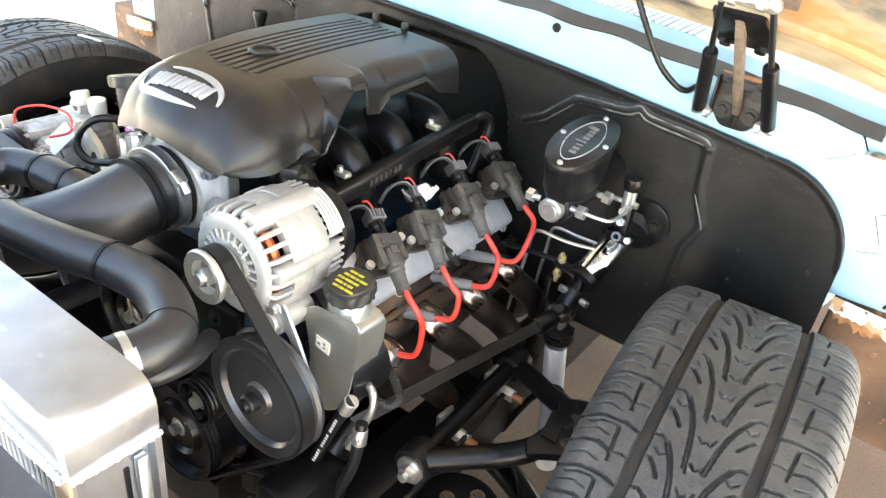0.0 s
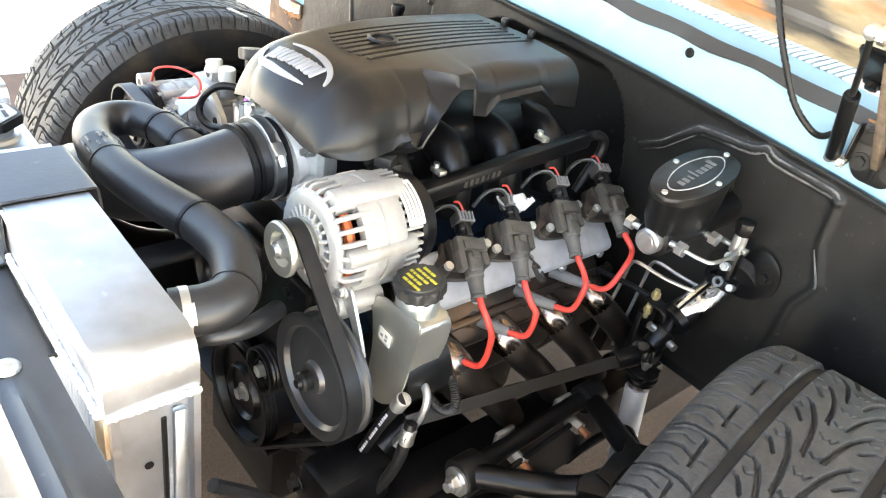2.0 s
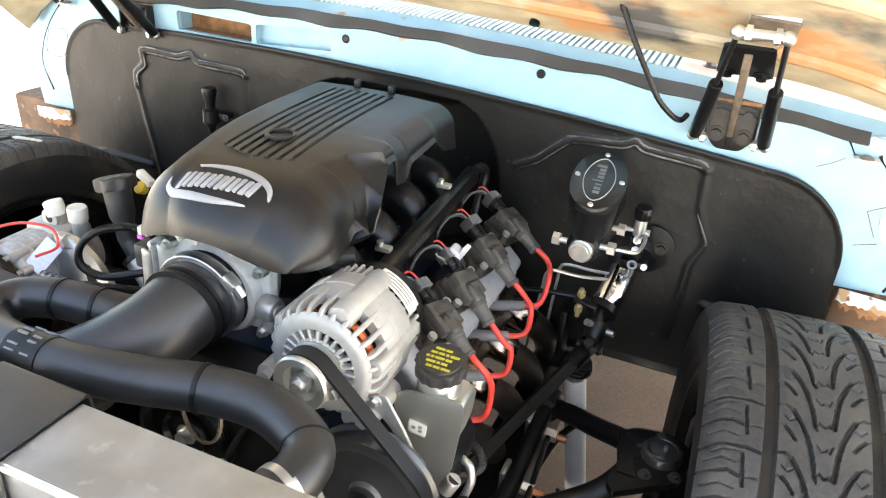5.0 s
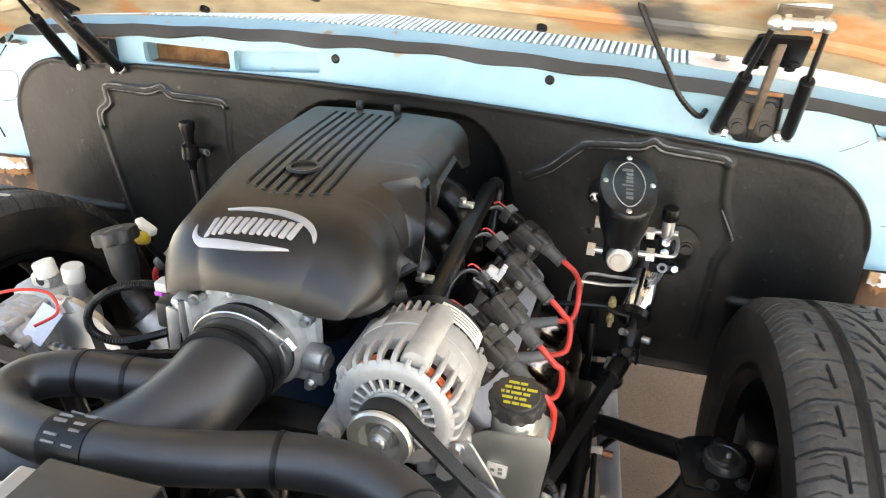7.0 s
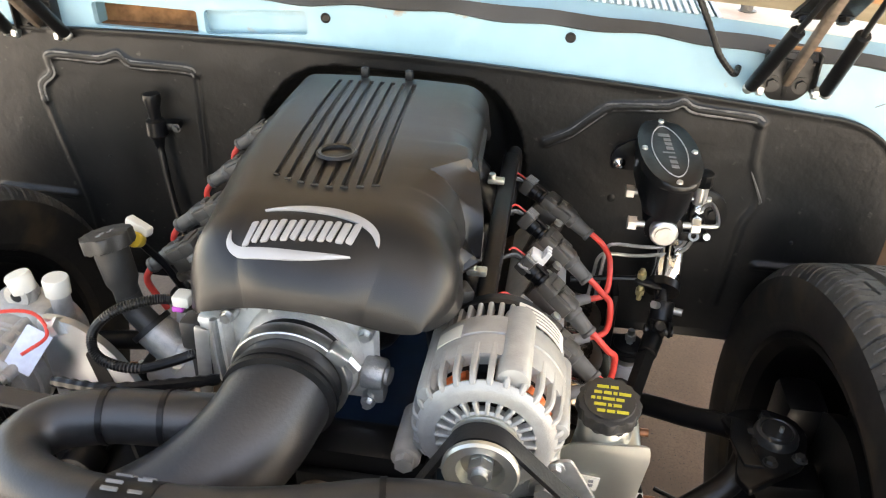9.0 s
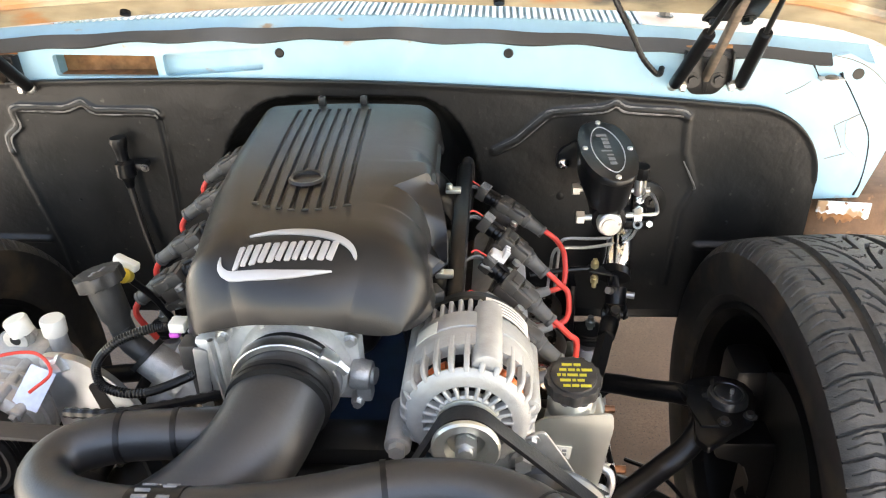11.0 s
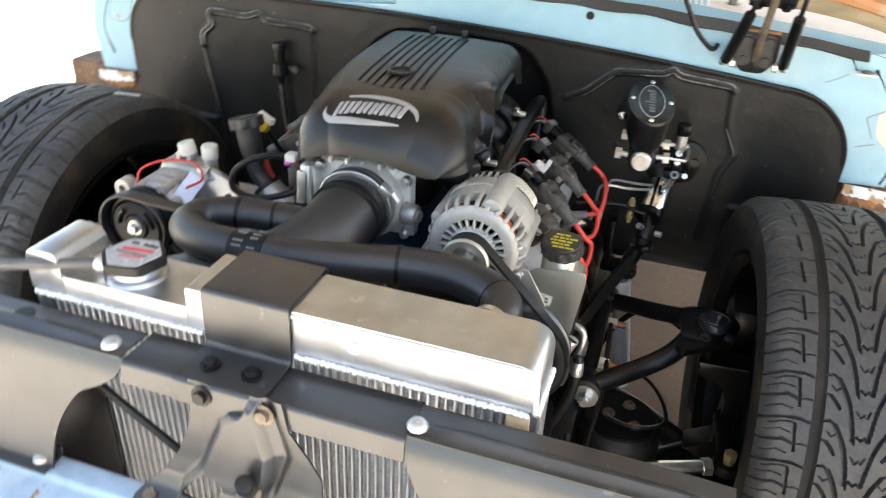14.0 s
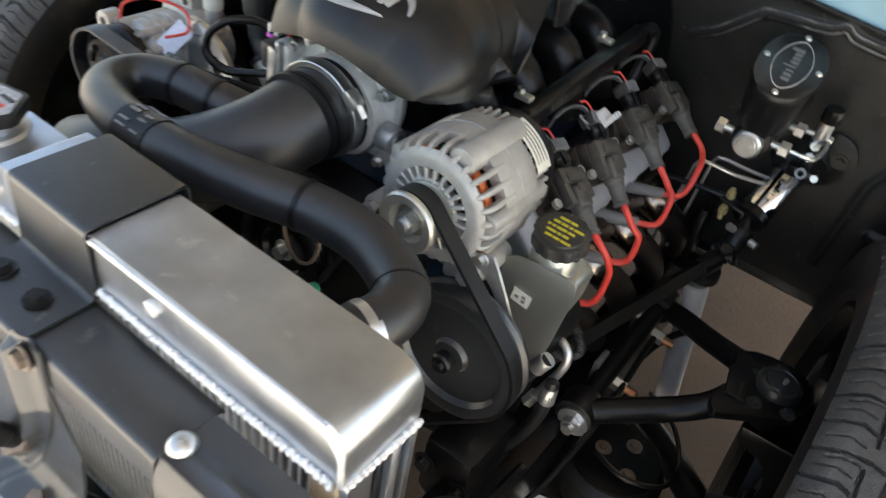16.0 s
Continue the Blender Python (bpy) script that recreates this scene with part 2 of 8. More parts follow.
def box(bm, c, s, bev=0.0, rot=None, seg=2):
    m = Matrix.Translation(c) @ (rot or Matrix()) @ Matrix.Diagonal((*s, 1))
    r = bmesh.ops.create_cube(bm, size=1.0, matrix=m)
    if bev:
        es = list({e for v in r["verts"] for e in v.link_edges})
        bmesh.ops.bevel(bm, geom=es, offset=bev, segments=seg, profile=0.5, affect="EDGES")
    return bm


def cyl(bm, p0, p1, r0, r1=None, seg=16, bev=0.0):
    p0, p1 = Vector(p0), Vector(p1)
    d = p1 - p0
    m = Matrix.Translation((p0 + p1) / 2) @ turn_to(d)
    r = bmesh.ops.create_cone(bm, cap_ends=True, segments=seg, radius1=r0, radius2=r0 if r1 is None else r1, depth=d.length, matrix=m)
    if bev:
        es = [e for e in {e for v in r["verts"] for e in v.link_edges} if len(e.link_faces) == 2 and any(len(f.verts) > 4 for f in e.link_faces)]
        bmesh.ops.bevel(bm, geom=es, offset=bev, segments=2, profile=0.5, affect="EDGES")
    return bm


def spline(pts, n=8):
    """Points along a smooth curve through pts."""
    p = [Vector(q) for q in pts]
    p = [2 * p[0] - p[1]] + p + [2 * p[-1] - p[-2]]
    out = []
    for i in range(1, len(p) - 2):
        a, b, c, d = p[i - 1:i + 3]
        for k in range(n):
            t = k / n
            out.append(0.5 * (2 * b + (c - a) * t + (2 * a - 5 * b + 4 * c - d) * t * t + (3 * b - a - 3 * c + d) * t ** 3))
    out.append(p[-2])
    return out


def tube(bm, pts, r, seg=10, n=8, smooth=True, flat=None):
    """A round bar along pts. r: radius, or a function of 0..1. flat: (width factor, height factor) with height along z."""
    q = spline(pts, n) if smooth and len(pts) > 2 else [Vector(p) for p in pts]
    rings, up = [], None
    for i, c in enumerate(q):
        t = (q[min(i + 1, len(q) - 1)] - q[max(i - 1, 0)]).normalized()
        if up is None:
            up = t.orthogonal().normalized()
        up = (up - t * up.dot(t)).normalized()
        side = t.cross(up)
        rad = r(i / (len(q) - 1)) if callable(r) else r
        rings.append([bm.verts.new(c + rad * (math.cos(a) * up + math.sin(a) * side)) for a in (2 * math.pi * k / seg for k in range(seg))])
    for a, b in zip(rings, rings[1:]):
        for k in range(seg):
            bm.faces.new((a[k], a[(k + 1) % seg], b[(k + 1) % seg], b[k]))
    bm.faces.new(rings[0][::-1])
    bm.faces.new(rings[-1])
    return bm


def lathe(bm, prof, m, seg=32, closed=False):
    """Turns the profile of (radius, height) about z, laid by m."""
    rings = []
    for r, h in prof:
        if r < 1e-6:
            rings.append([bm.verts.new(m @ Vector((0, 0, h)))])
        else:
            rings.append([bm.verts.new(m @ Vector((r * math.cos(2 * math.pi * k / seg), r * math.sin(2 * math.pi * k / seg), h))) for k in range(seg)])
    pairs = list(zip(rings, rings[1:]))
    if closed:
        pairs.append((rings[-1], rings[0]))
    for a, b in pairs:
        for k in range(seg):
            j = (k + 1) % seg
            if len(a) == 1 and len(b) == 1:
                continue
            if len(a) == 1:
                bm.faces.new((a[0], b[j], b[k]))
            elif len(b) == 1:
                bm.faces.new((a[k], a[j], b[0]))
            else:
                bm.faces.new((a[k], a[j], b[j], b[k]))
    return bm


def plate(bm, poly, th, m=None, bev=0.0):
    """A flat plate: poly in local x, y, from local z 0 to th."""
    m = m or Matrix()
    lo = [bm.verts.new(m @ Vector((x, y, 0))) for x, y in poly]
    hi = [bm.verts.new(m @ Vector((x, y, th))) for x, y in poly]
    fs = [bm.faces.new(lo[::-1]), bm.faces.new(hi)]
    n = len(poly)
    for k in range(n):
        fs.append(bm.faces.new((lo[k], lo[(k + 1) % n], hi[(k + 1) % n], hi[k])))
    if bev:
        es = list({e for f in fs[:2] for e in f.edges})
        bmesh.ops.bevel(bm, geom=es, offset=bev, segments=2, profile=0.5, affect="EDGES")
    return bm


def rounded(pts, r, n=5):
    """A polygon with rounded corners; r: one radius, or one for each corner."""
    out = []
    for i, p in enumerate(pts):
        a, b, c = Vector(pts[i - 1]), Vector(p), Vector(pts[(i + 1) % len(pts)])
        rr = r[i] if isinstance(r, (list, tuple)) else r
        u, w = (a - b), (c - b)
        d = min(rr, u.length * 0.49, w.length * 0.49)
        if d < 1e-5:
            out.append(tuple(b))
            continue
        s, e = b + u.normalized() * d, b + w.normalized() * d
        for k in range(n + 1):
            t = k / n
            out.append(tuple((1 - t) ** 2 * s + 2 * t * (1 - t) * b + t * t * e))
    return out


def upright(y):
    """Lays a plate's x, y into world x, z, at depth y, growing towards -y."""
    return Matrix(((1, 0, 0, 0), (0, 0, -1, y), (0, 1, 0, 0), (0, 0, 0, 1)))


def bolt(bm, p, d, r=0.007, h=0.005, washer=True):
    p, d = Vector(p), Vector(d).normalized()
    if washer:
        cyl(bm, p, p + d * 0.0016, r * 1.55, seg=16)
    cyl(bm, p + d * 0.001, p + d * (h + 0.001), r, r * 0.97, seg=6)
    return bm


def grid_surface(bm, f, nu, nv, thick=0.0):
    """The surface f(u, v), u and v from 0 to 1; with thick, closed by a second sheet below along z."""
    vs = [[bm.verts.new(f(i / nu, j / nv)) for j in range(nv + 1)] for i in range(nu + 1)]
    for i in range(nu):
        for j in range(nv):
            bm.faces.new((vs[i][j], vs[i + 1][j], vs[i + 1][j + 1], vs[i][j + 1]))
    if thick:
        bmesh.ops.recalc_face_normals(bm, faces=bm.faces)
        bmesh.ops.solidify(bm, geom=list(bm.faces), thickness=thick)
    return bm


def fill_with_holes(bm, outer, holes, th, m):
    """A plate with openings cut right through."""
    loops = [outer] + holes
    for z, flip in ((0.0, True), (th, False)):
        es = []
        for loop in loops:
            vs = [bm.verts.new((x, y, z)) for x, y in loop]
            es += [bm.edges.new((vs[k], vs[(k + 1) % len(vs)])) for k in range(len(vs))]
        bmesh.ops.triangle_fill(bm, use_beauty=True, use_dissolve=False, edges=es)
    bm.verts.ensure_lookup_table()
    k0, total = 0, sum(len(lp) for lp in loops)
    for loop in loops:
        n = len(loop)
        for k in range(n):
            a, b = k0 + k, k0 + (k + 1) % n
            bm.faces.new((bm.verts[a], bm.verts[b], bm.verts[b + total], bm.verts[a + total]))
        k0 += n
    bm.transform(m)
    return bm

# ---------- the setting ----------
bm = nb()
box(bm, (0, 2, -0.05), (80, 80, 0.1))
solid("ground", bm, DRIVE, "sunlit pale concrete driveway around the truck", "ground", "structure")
bm = nb()
box(bm, (-0.26, 1.75, 0.002), (4.3, 4.2, 0.004))
solid("floor", bm, CONCRETE, "speckled tan concrete floor under the truck", "floor", "structure")

# unseen slab, added to keep sun and overhead sky off the truck
bm = nb()
box(bm, (1.30, 2.45, 3.05), (4.6, 7.1, 0.10))
solid("ceiling", bm, ROOF, "plain unseen roof added to shade the truck", "ceiling", "structure")


def crown_cowl(x):
    return 1.0 - 0.02 * (x + 0.07) - 0.06 * (x + 0.07) ** 2


def crown_fire(x):
    return 0.926 - 0.04 * (x + 0.07) - 0.05 * (x + 0.07) ** 2


# the cab, of which firewall, cowl and side flanges show
cab = thing("truck_cab", (-0.09, 1.0, 0.6), "pale blue painted truck cab front with black firewall and rusty seams", "truck cab")


def gap_to(px, pz, pts):
    """Distance of each (px, pz) from a polyline."""
    best = np.full(px.shape, 9.0)
    for (ax_, az), (bx_, bz) in zip(pts, pts[1:]):
        dx, dz = bx_ - ax_, bz - az
        t = np.clip(((px - ax_) * dx + (pz - az) * dz) / (dx * dx + dz * dz + 1e-12), 0, 1)
        best = np.minimum(best, np.hypot(px - ax_ - t * dx, pz - az - t * dz))
    return best


def soft(x, a, b):
    t = np.clip((x - a) / (b - a), 0, 1)
    return t * t * (3 - 2 * t)


def within(px, pz, poly):
    inside = np.zeros(px.shape, bool)
    for (ax_, az), (bx_, bz) in zip(poly, poly[1:] + poly[:1]):
        if abs(bz - az) > 1e-9:
            inside ^= ((az > pz) != (bz > pz)) & (px < (bx_ - ax_) * (pz - az) / (bz - az) + ax_)
    return inside


def sheet_mesh(name, px, py, pz, mat, parent, label=""):
    """A smooth sheet from arrays of places, one row of the array after another."""
    nu, nv = px.shape
    idx = np.arange(nu * nv).reshape(nu, nv)
    faces = np.stack([idx[:-1, :-1], idx[1:, :-1], idx[1:, 1:], idx[:-1, 1:]], -1).reshape(-1, 4)
    o = ORIGIN[parent]
    co = np.stack([px - o.x, py - o.y, pz - o.z], -1).reshape(-1, 3)
    me = bpy.data.meshes.new(name)
    me.from_pydata(co.tolist(), [], faces.tolist())
    me.materials.append(mat)
    me.shade_smooth()
    ob = new(name, me)
    ob.parent = parent
    ORIGIN[ob] = o
    return tagged(ob, label)


TOP_A = [(0.176, 0.797), (0.188, 0.804), (0.215, 0.818), (0.262, 0.860), (0.278, 0.868), (0.36, 0.874), (0.383, 0.884), (0.405, 0.873), (0.49, 0.867), (0.506, 0.858)]
TOP_B = [(-0.722, 0.80), (-0.72, 0.83), (-0.695, 0.852), (-0.697, 0.880), (-0.68, 0.886), (-0.60, 0.883), (-0.563, 0.894), (-0.54, 0.879), (-0.44, 0.876), (-0.425, 0.868)]
SIDE_A = [(0.506, 0.858), (0.510, 0.79), (0.532, 0.731), (0.530, 0.716), (0.513, 0.68), (0.510, 0.622), (0.502, 0.52)]
SIDE_B = [(-0.722, 0.80), (-0.684, 0.60), (-0.68, 0.54)]
EDGE_B = [(-0.425, 0.872), (-0.427, 0.74), (-0.44, 0.54)]


def fire_top(x):
    if x < -0.80:
        return 0.795 + 0.137 * math.sqrt(max(0.0, 1 - ((x + 0.80) / 0.135) ** 2))
    if x > 0.60:
        return 0.735 + (crown_fire(0.60) - 0.735) * math.sqrt(max(0.0, 1 - ((x - 0.60) / 0.143) ** 2))
    return crown_fire(x)


cols = [-0.935] + [-0.80 - 0.135 * math.cos(radians(a)) for a in range(4, 90, 4)] + [-0.80 + 1.40 * k / 340 for k in range(341)] + [0.60 + 0.143 * math.sin(radians(a)) for a in range(4, 91, 4)]
fx, fz = [], []
for x in cols:
    zt = fire_top(x)
    fx.append([x] * 124)
    fz.append([0.46 + (zt - 0.46) * k / 120 for k in range(121)] + [zt + 0.0015, zt + 0.001, zt])
fx, fz = np.array(fx), np.array(fz)
lip = [(x, fire_top(x)) for x in cols]
fy = np.full(fx.shape, 0.994)
fy -= 0.0050 * (1 - soft(np.minimum(gap_to(fx, fz, TOP_A), gap_to(fx, fz, TOP_B)), 0.0042, 0.0088))
fy -= 0.0036 * (1 - soft(gap_to(fx, fz, SIDE_A), 0.001, 0.009)) + 0.0030 * (1 - soft(gap_to(fx, fz, SIDE_B), 0.001, 0.009))
fy += 0.0040 * (1 - soft(gap_to(fx, fz, EDGE_B), 0.001, 0.007))
fy -= 0.0075 * (1 - soft(np.minimum(gap_to(fx, fz, [(-0.86, 0.614), (-0.71, 0.612)]), gap_to(fx, fz, [(0.555, 0.605), (0.66, 0.605)])), 0.002, 0.011))
fy -= 0.0022 * (1 - soft(gap_to(fx, fz, lip), 0.002, 0.010))
fy += np.array([[0.0016 * noise.noise((x * 7, z * 9, 1.0)) + 0.0007 * noise.noise((x * 26, z * 30, 4.0)) for x, z in zip(ra, rb)] for ra, rb in zip(fx.tolist(), fz.tolist())])
recess = rounded([(-0.335, 0.30), (-0.325, 0.80), (-0.235, 0.900), (0.070, 0.897), (0.130, 0.83), (0.160, 0.70), (0.165, 0.30)], 0.06)
gap_in = np.where(within(fx, fz, recess), gap_to(fx, fz, recess + recess[:1]), 0)
fy += 0.125 * soft(gap_in, -0.012, 0.05) * (gap_in > 0)
fy[:, 121] += 0.001
fy[:, 122] += 0.005
fy[:, 123] += 0.014
firewall = sheet_mesh("firewall", fx, fy, fz, FIREWALL, cab, "satin black steel firewall with pressed ribs")
# lighter than the firewall: rib highlights put into the colour, broken by wear
EDGE = mk("lit_worn_edge_black", (0.105, 0.10, 0.095), 0.4, var=0.4, scale=40, col3=(0.012, 0.012, 0.012), lo3=0.46, hi3=0.62, scale3=28)


def edges(pts, off=0.0052, r=0.0021):
    """Light lines along both sides of a pressed rib: wear, with the edge highlight painted in."""
    for s in (-1, 1):
        side = []
        for k, (x, z) in enumerate(pts):
            a, b2 = pts[max(k - 1, 0)], pts[min(k + 1, len(pts) - 1)]
            d = Vector((b2[0] - a[0], b2[1] - a[1])).normalized()
            side.append((x - s * d.y * off, 0.9899, z + s * d.x * off))
        b = nb()
        tube(b, side, r, 8, 4)
        for v in b.verts:
            v.co.y = 0.9900 + (v.co.y - 0.9900) * 0.3
        part("lit_worn_edge", b, EDGE, firewall)


edges(TOP_A)
edges(TOP_B)
# slanting highlight of the side bead, laid on as a thin pale bar
b = nb()
tube(b, [(0.508, 0.9908, 0.778), (0.532, 0.9900, 0.731), (0.532, 0.9906, 0.722)], lambda t: 0.0022 * (0.4 + 2.0 * t * (1 - t)), 8, 6)
part("lit_worn_edge", b, EDGE, firewall)
for x, z, r in ((0.296, 0.708, 0.0075), (0.60, 0.655, 0.004), (-0.62, 0.70, 0.003)):
    b = nb()
    lathe(b, [(0.0, 0.0012), (r * 0.6, 0.0010), (r, 0.0)], Matrix.Translation((x, 0.993, z)) @ turn_to((0, -1, 0)), 16)
    part("plugged_hole", b, BLACK, firewall)

# cowl front and side flanges with two real air openings
top = [(x, crown_cowl(x)) for x in [-0.86 + 1.56 * k / 20 for k in range(21)]]
outer = [(-1.045, 0.70), (-1.06, 0.80), (-1.045, 0.88), (-1.0, 0.945), (-0.94, 0.975)] + top + [(0.755, 0.960), (0.79, 0.943), (0.822, 0.916), (0.848, 0.875), (0.856, 0.80), (0.828, 0.70), (0.70, 0.695), (0.70, 0.50), (-0.90, 0.50), (-0.90, 0.70)]
vent_a = rounded([(-0.602, 0.938), (-0.413, 0.935), (-0.413, 0.972), (-0.602, 0.977)], 0.008, 4)
vent_b = rounded([(-0.402, 0.935), (-0.225, 0.945), (-0.225, 0.984), (-0.402, 0.974)], 0.008, 4)
big_hole = rounded([(-0.36, 0.52), (-0.36, 0.80), (-0.25, 0.912), (0.09, 0.912), (0.19, 0.80), (0.19, 0.52)], 0.05)
bm = nb()
fill_with_holes(bm, outer, [vent_a, vent_b, big_hole], 0.012, upright(1.019))
cowl = part("cowl_panel", bm, BLUE, cab, "faded light blue cowl panel with rust stains")
bm = nb()
box(bm, (-0.50, 1.075, 0.955), (0.24, 0.004, 0.07))
box(bm, (-0.50, 1.05, 0.928), (0.24, 0.06, 0.004))
part("vent_box", bm, RUST, cab, "rusty inside of the air opening")
bm = nb()
box(bm, (-0.318, 1.030, 0.96), (0.216, 0.004, 0.07))
part("vent_cover", bm, BLUE, cab)
for x, z in ((-0.193, 0.974), (0.199, 0.968)):
    bm = nb()
    lathe(bm, [(0.0, 0.0006), (0.005, 0.0006), (0.0065, 0.0016), (0.008, 0.0012), (0.0085, 0.0)], Matrix.Translation((x, 1.0065, z)) @ turn_to((0, -1, 0)), 16)
    part("grommet", bm, BLACK, cab)
for x, z in ((0.775, 0.926), (-0.946, 0.958)):
    bm = nb()
    cyl(bm, (x, 1.0072, z), (x, 1.0062, z), 0.0095, seg=20)
    part("drain_hole", bm, BLACK, cab)
# sealant seams and patches on the side flanges
for pts in ([(0.747, 0.928), (0.752, 0.920), (0.762, 0.908), (0.783, 0.877), (0.797, 0.854), (0.813, 0.828), (0.821, 0.803), (0.825, 0.765), (0.824, 0.727), (0.818, 0.705)],
            [(-0.915, 0.968), (-0.955, 0.930), (-0.985, 0.895), (-1.012, 0.85), (-1.025, 0.80), (-1.005, 0.74)], [(0.698, 0.946), (0.712, 0.924), (0.714, 0.922)]):
    bm = nb()
    tube(bm, [(x, 1.0068, z) for x, z in pts], lambda t: 0.0011 + 0.0022 * max(0.0, 1 - 6 * t) + 0.0015 * max(0.0, 6 * t - 5), 6, 5)
    part("seam", bm, BLACK, cowl)
bm = nb()
plate(bm, rounded([(0.774, 0.846), (0.795, 0.855), (0.812, 0.826), (0.819, 0.800), (0.816, 0.770), (0.80, 0.785), (0.782, 0.80)], 0.012), 0.0012, upright(1.0068))
part("paint_patch", bm, STAIN, cowl, "yellowed old repair patch")
for pts in ([(0.796, 0.858), (0.756, 0.836)], [(0.756, 0.836), (0.777, 0.795)], [(0.777, 0.838), (0.787, 0.842), (0.786, 0.832), (0.778, 0.822), (0.790, 0.826), (0.802, 0.833)], [(0.780, 0.822), (0.789, 0.806)],
            [(0.731, 0.957), (0.760, 0.950), (0.787, 0.938), (0.810, 0.921), (0.828, 0.902), (0.842, 0.870)], [(0.752, 0.775), (0.785, 0.785)], [(-0.985, 0.889), (-0.930, 0.889), (-0.950, 0.831), (-1.003, 0.833), (-0.985, 0.889)], [(0.665, 0.893), (0.688, 0.905), (0.702, 0.915)]):
    bm = nb()
    tube(bm, [(x, 1.0068, z) for x, z in pts], 0.0008, 5, 4)
    part("scribed_line", bm, DIRTY, cowl)
PILLAR = mk("rusty_brown_panel", (0.16, 0.085, 0.045), 0.75, var=0.35, scale=18, col2=(0.05, 0.032, 0.022), lo=0.45, hi=0.65, scale2=5, col3=(0.30, 0.15, 0.07), lo3=0.6, hi3=0.68, scale3=40, bump=0.4, bscale=120)
CHIPPED = mk("chipped_white_paint", (0.62, 0.66, 0.66), 0.5, var=0.06, scale=30, col2=(0.40, 0.24, 0.13), lo=0.54, hi=0.60, scale2=26, col3=(0.2, 0.09, 0.04), lo3=0.62, hi3=0.66, scale3=60, bump=0.3, bscale=90)
rag = random.Random(7)
for x0, x1, x2 in ((0.752, 0.845, 0.98), (-0.942, -1.05, -1.18)):
    sg = 1 if x1 > x0 else -1
    n = 18
    up = [(x0 + (x1 - x0) * k / n, 0.703 - 0.006 * k / n) for k in range(n + 1)]
    lo_ = [(x0 + (x1 - x0) * k / n, 0.684 - 0.010 * k / n - 0.010 * rag.random()) for k in range(n + 1)]
    bm = nb()
    ring2 = up + lo_[::-1]
    plate(bm, ring2 if sg > 0 else ring2[::-1], 0.004, upright(0.990), 0.0008)
    part("lower_flange", bm, CHIPPED, cab, "chipped white flange with rust")
    lo2 = [(x0 + 0.008 * sg + (x1 - x0) * 0.9 * k / n, 0.672 - 0.010 * k / n - 0.022 * rag.random() * math.sin(math.pi * min(1, (k + 1) / n)) ** 0.5) for k in range(n + 1)]
    hi2 = [(x, 0.694) for x, z in lo2]
    bm = nb()
    ring2 = hi2 + lo2[::-1]
    plate(bm, ring2 if sg > 0 else ring2[::-1], 0.003, upright(0.9995), 0.0006)
    part("rust_flap", bm, RUST, cab, "ragged rusted sheet edge")
    bm = nb()
    box(bm, ((x0 + x2) / 2, 1.08, 0.578), (abs(x2 - x0), 0.11, 0.245), 0.012)
    part("pillar_panel", bm, PILLAR, cab, "rusty brown pillar below the cowl side")
for x, z0 in ((0.729, 0.921), (-0.90, 0.955)):
    bm = nb()
    box(bm, (x, 0.996, z0), (0.036, 0.022, 0.004), 0.001)
    part("hood_stop", bm, WHITE_PAINT, cab, "chipped painted tab with a rusty bolt")
    bm = nb()
    lathe(bm, [(0.0, 0.004), (0.007, 0.004), (0.011, 0.001), (0.011, 0.0), (0.0, 0.0)], Matrix.Translation((x, 0.995, z0 + 0.002)), 16)
    part("stop_bolt", bm, DIRTY, cab)

# toe board and tunnel below the firewall
bm = nb()
box(bm, (0.45, 1.03, 0.478), (0.60, 0.03, 0.10), 0.006, Matrix.Rotation(radians(-25), 4, "X"))
part("toe_board", bm, BLACK, cab)
bm = nb()
box(bm, (-0.62, 1.03, 0.478), (0.60, 0.03, 0.10), 0.006, Matrix.Rotation(radians(-25), 4, "X"))
part("toe_board", bm, BLACK, cab)
bm = nb()
box(bm, (-0.08, 1.6, 0.34), (0.5, 0.9, 0.3), 0.08)
part("tunnel", bm, BLACK, cab)
# cab underside, so that the cab closes
bm = nb()
box(bm, (-0.09, 2.0, 0.75), (1.7, 1.7, 0.5), 0.1)
part("cab_body", bm, BLUE, cab)

# seal strip along the cowl


def sheet(fa, fb, x0, x1, n=24):
    """A sheet between two curves of x."""
    b = nb()
    lo = [b.verts.new(fa(x0 + (x1 - x0) * k / n)) for k in range(n + 1)]
    hi = [b.verts.new(fb(x0 + (x1 - x0) * k / n)) for k in range(n + 1)]
    for k in range(n):
        b.faces.new((lo[k], lo[k + 1], hi[k + 1], hi[k]))
    bmesh.ops.recalc_face_normals(b, faces=b.faces)
    bmesh.ops.solidify(b, geom=list(b.faces), thickness=0.005)
    return b


def wob(x):
    return 0.0025 * math.sin(17 * x) + 0.002 * math.sin(41 * x + 1)


part("seal_strip", sheet(lambda x: V(x, 0.998 + wob(x), crown_cowl(x) - 0.005 + wob(x + 2)), lambda x: V(x, 1.012, crown_cowl(x) + 0.0125 + 0.6 * wob(x)), -0.90, 0.725, 90), SEAL, cab, "wavy dark rubber seal strip")
part("cowl_step", sheet(lambda x: V(x, 1.010, crown_cowl(x) + 0.006), lambda x: V(x, 1.050, crown_cowl(x) + 0.026), -0.90, 0.80), BLUE, cab, "faded blue lip behind the seal")
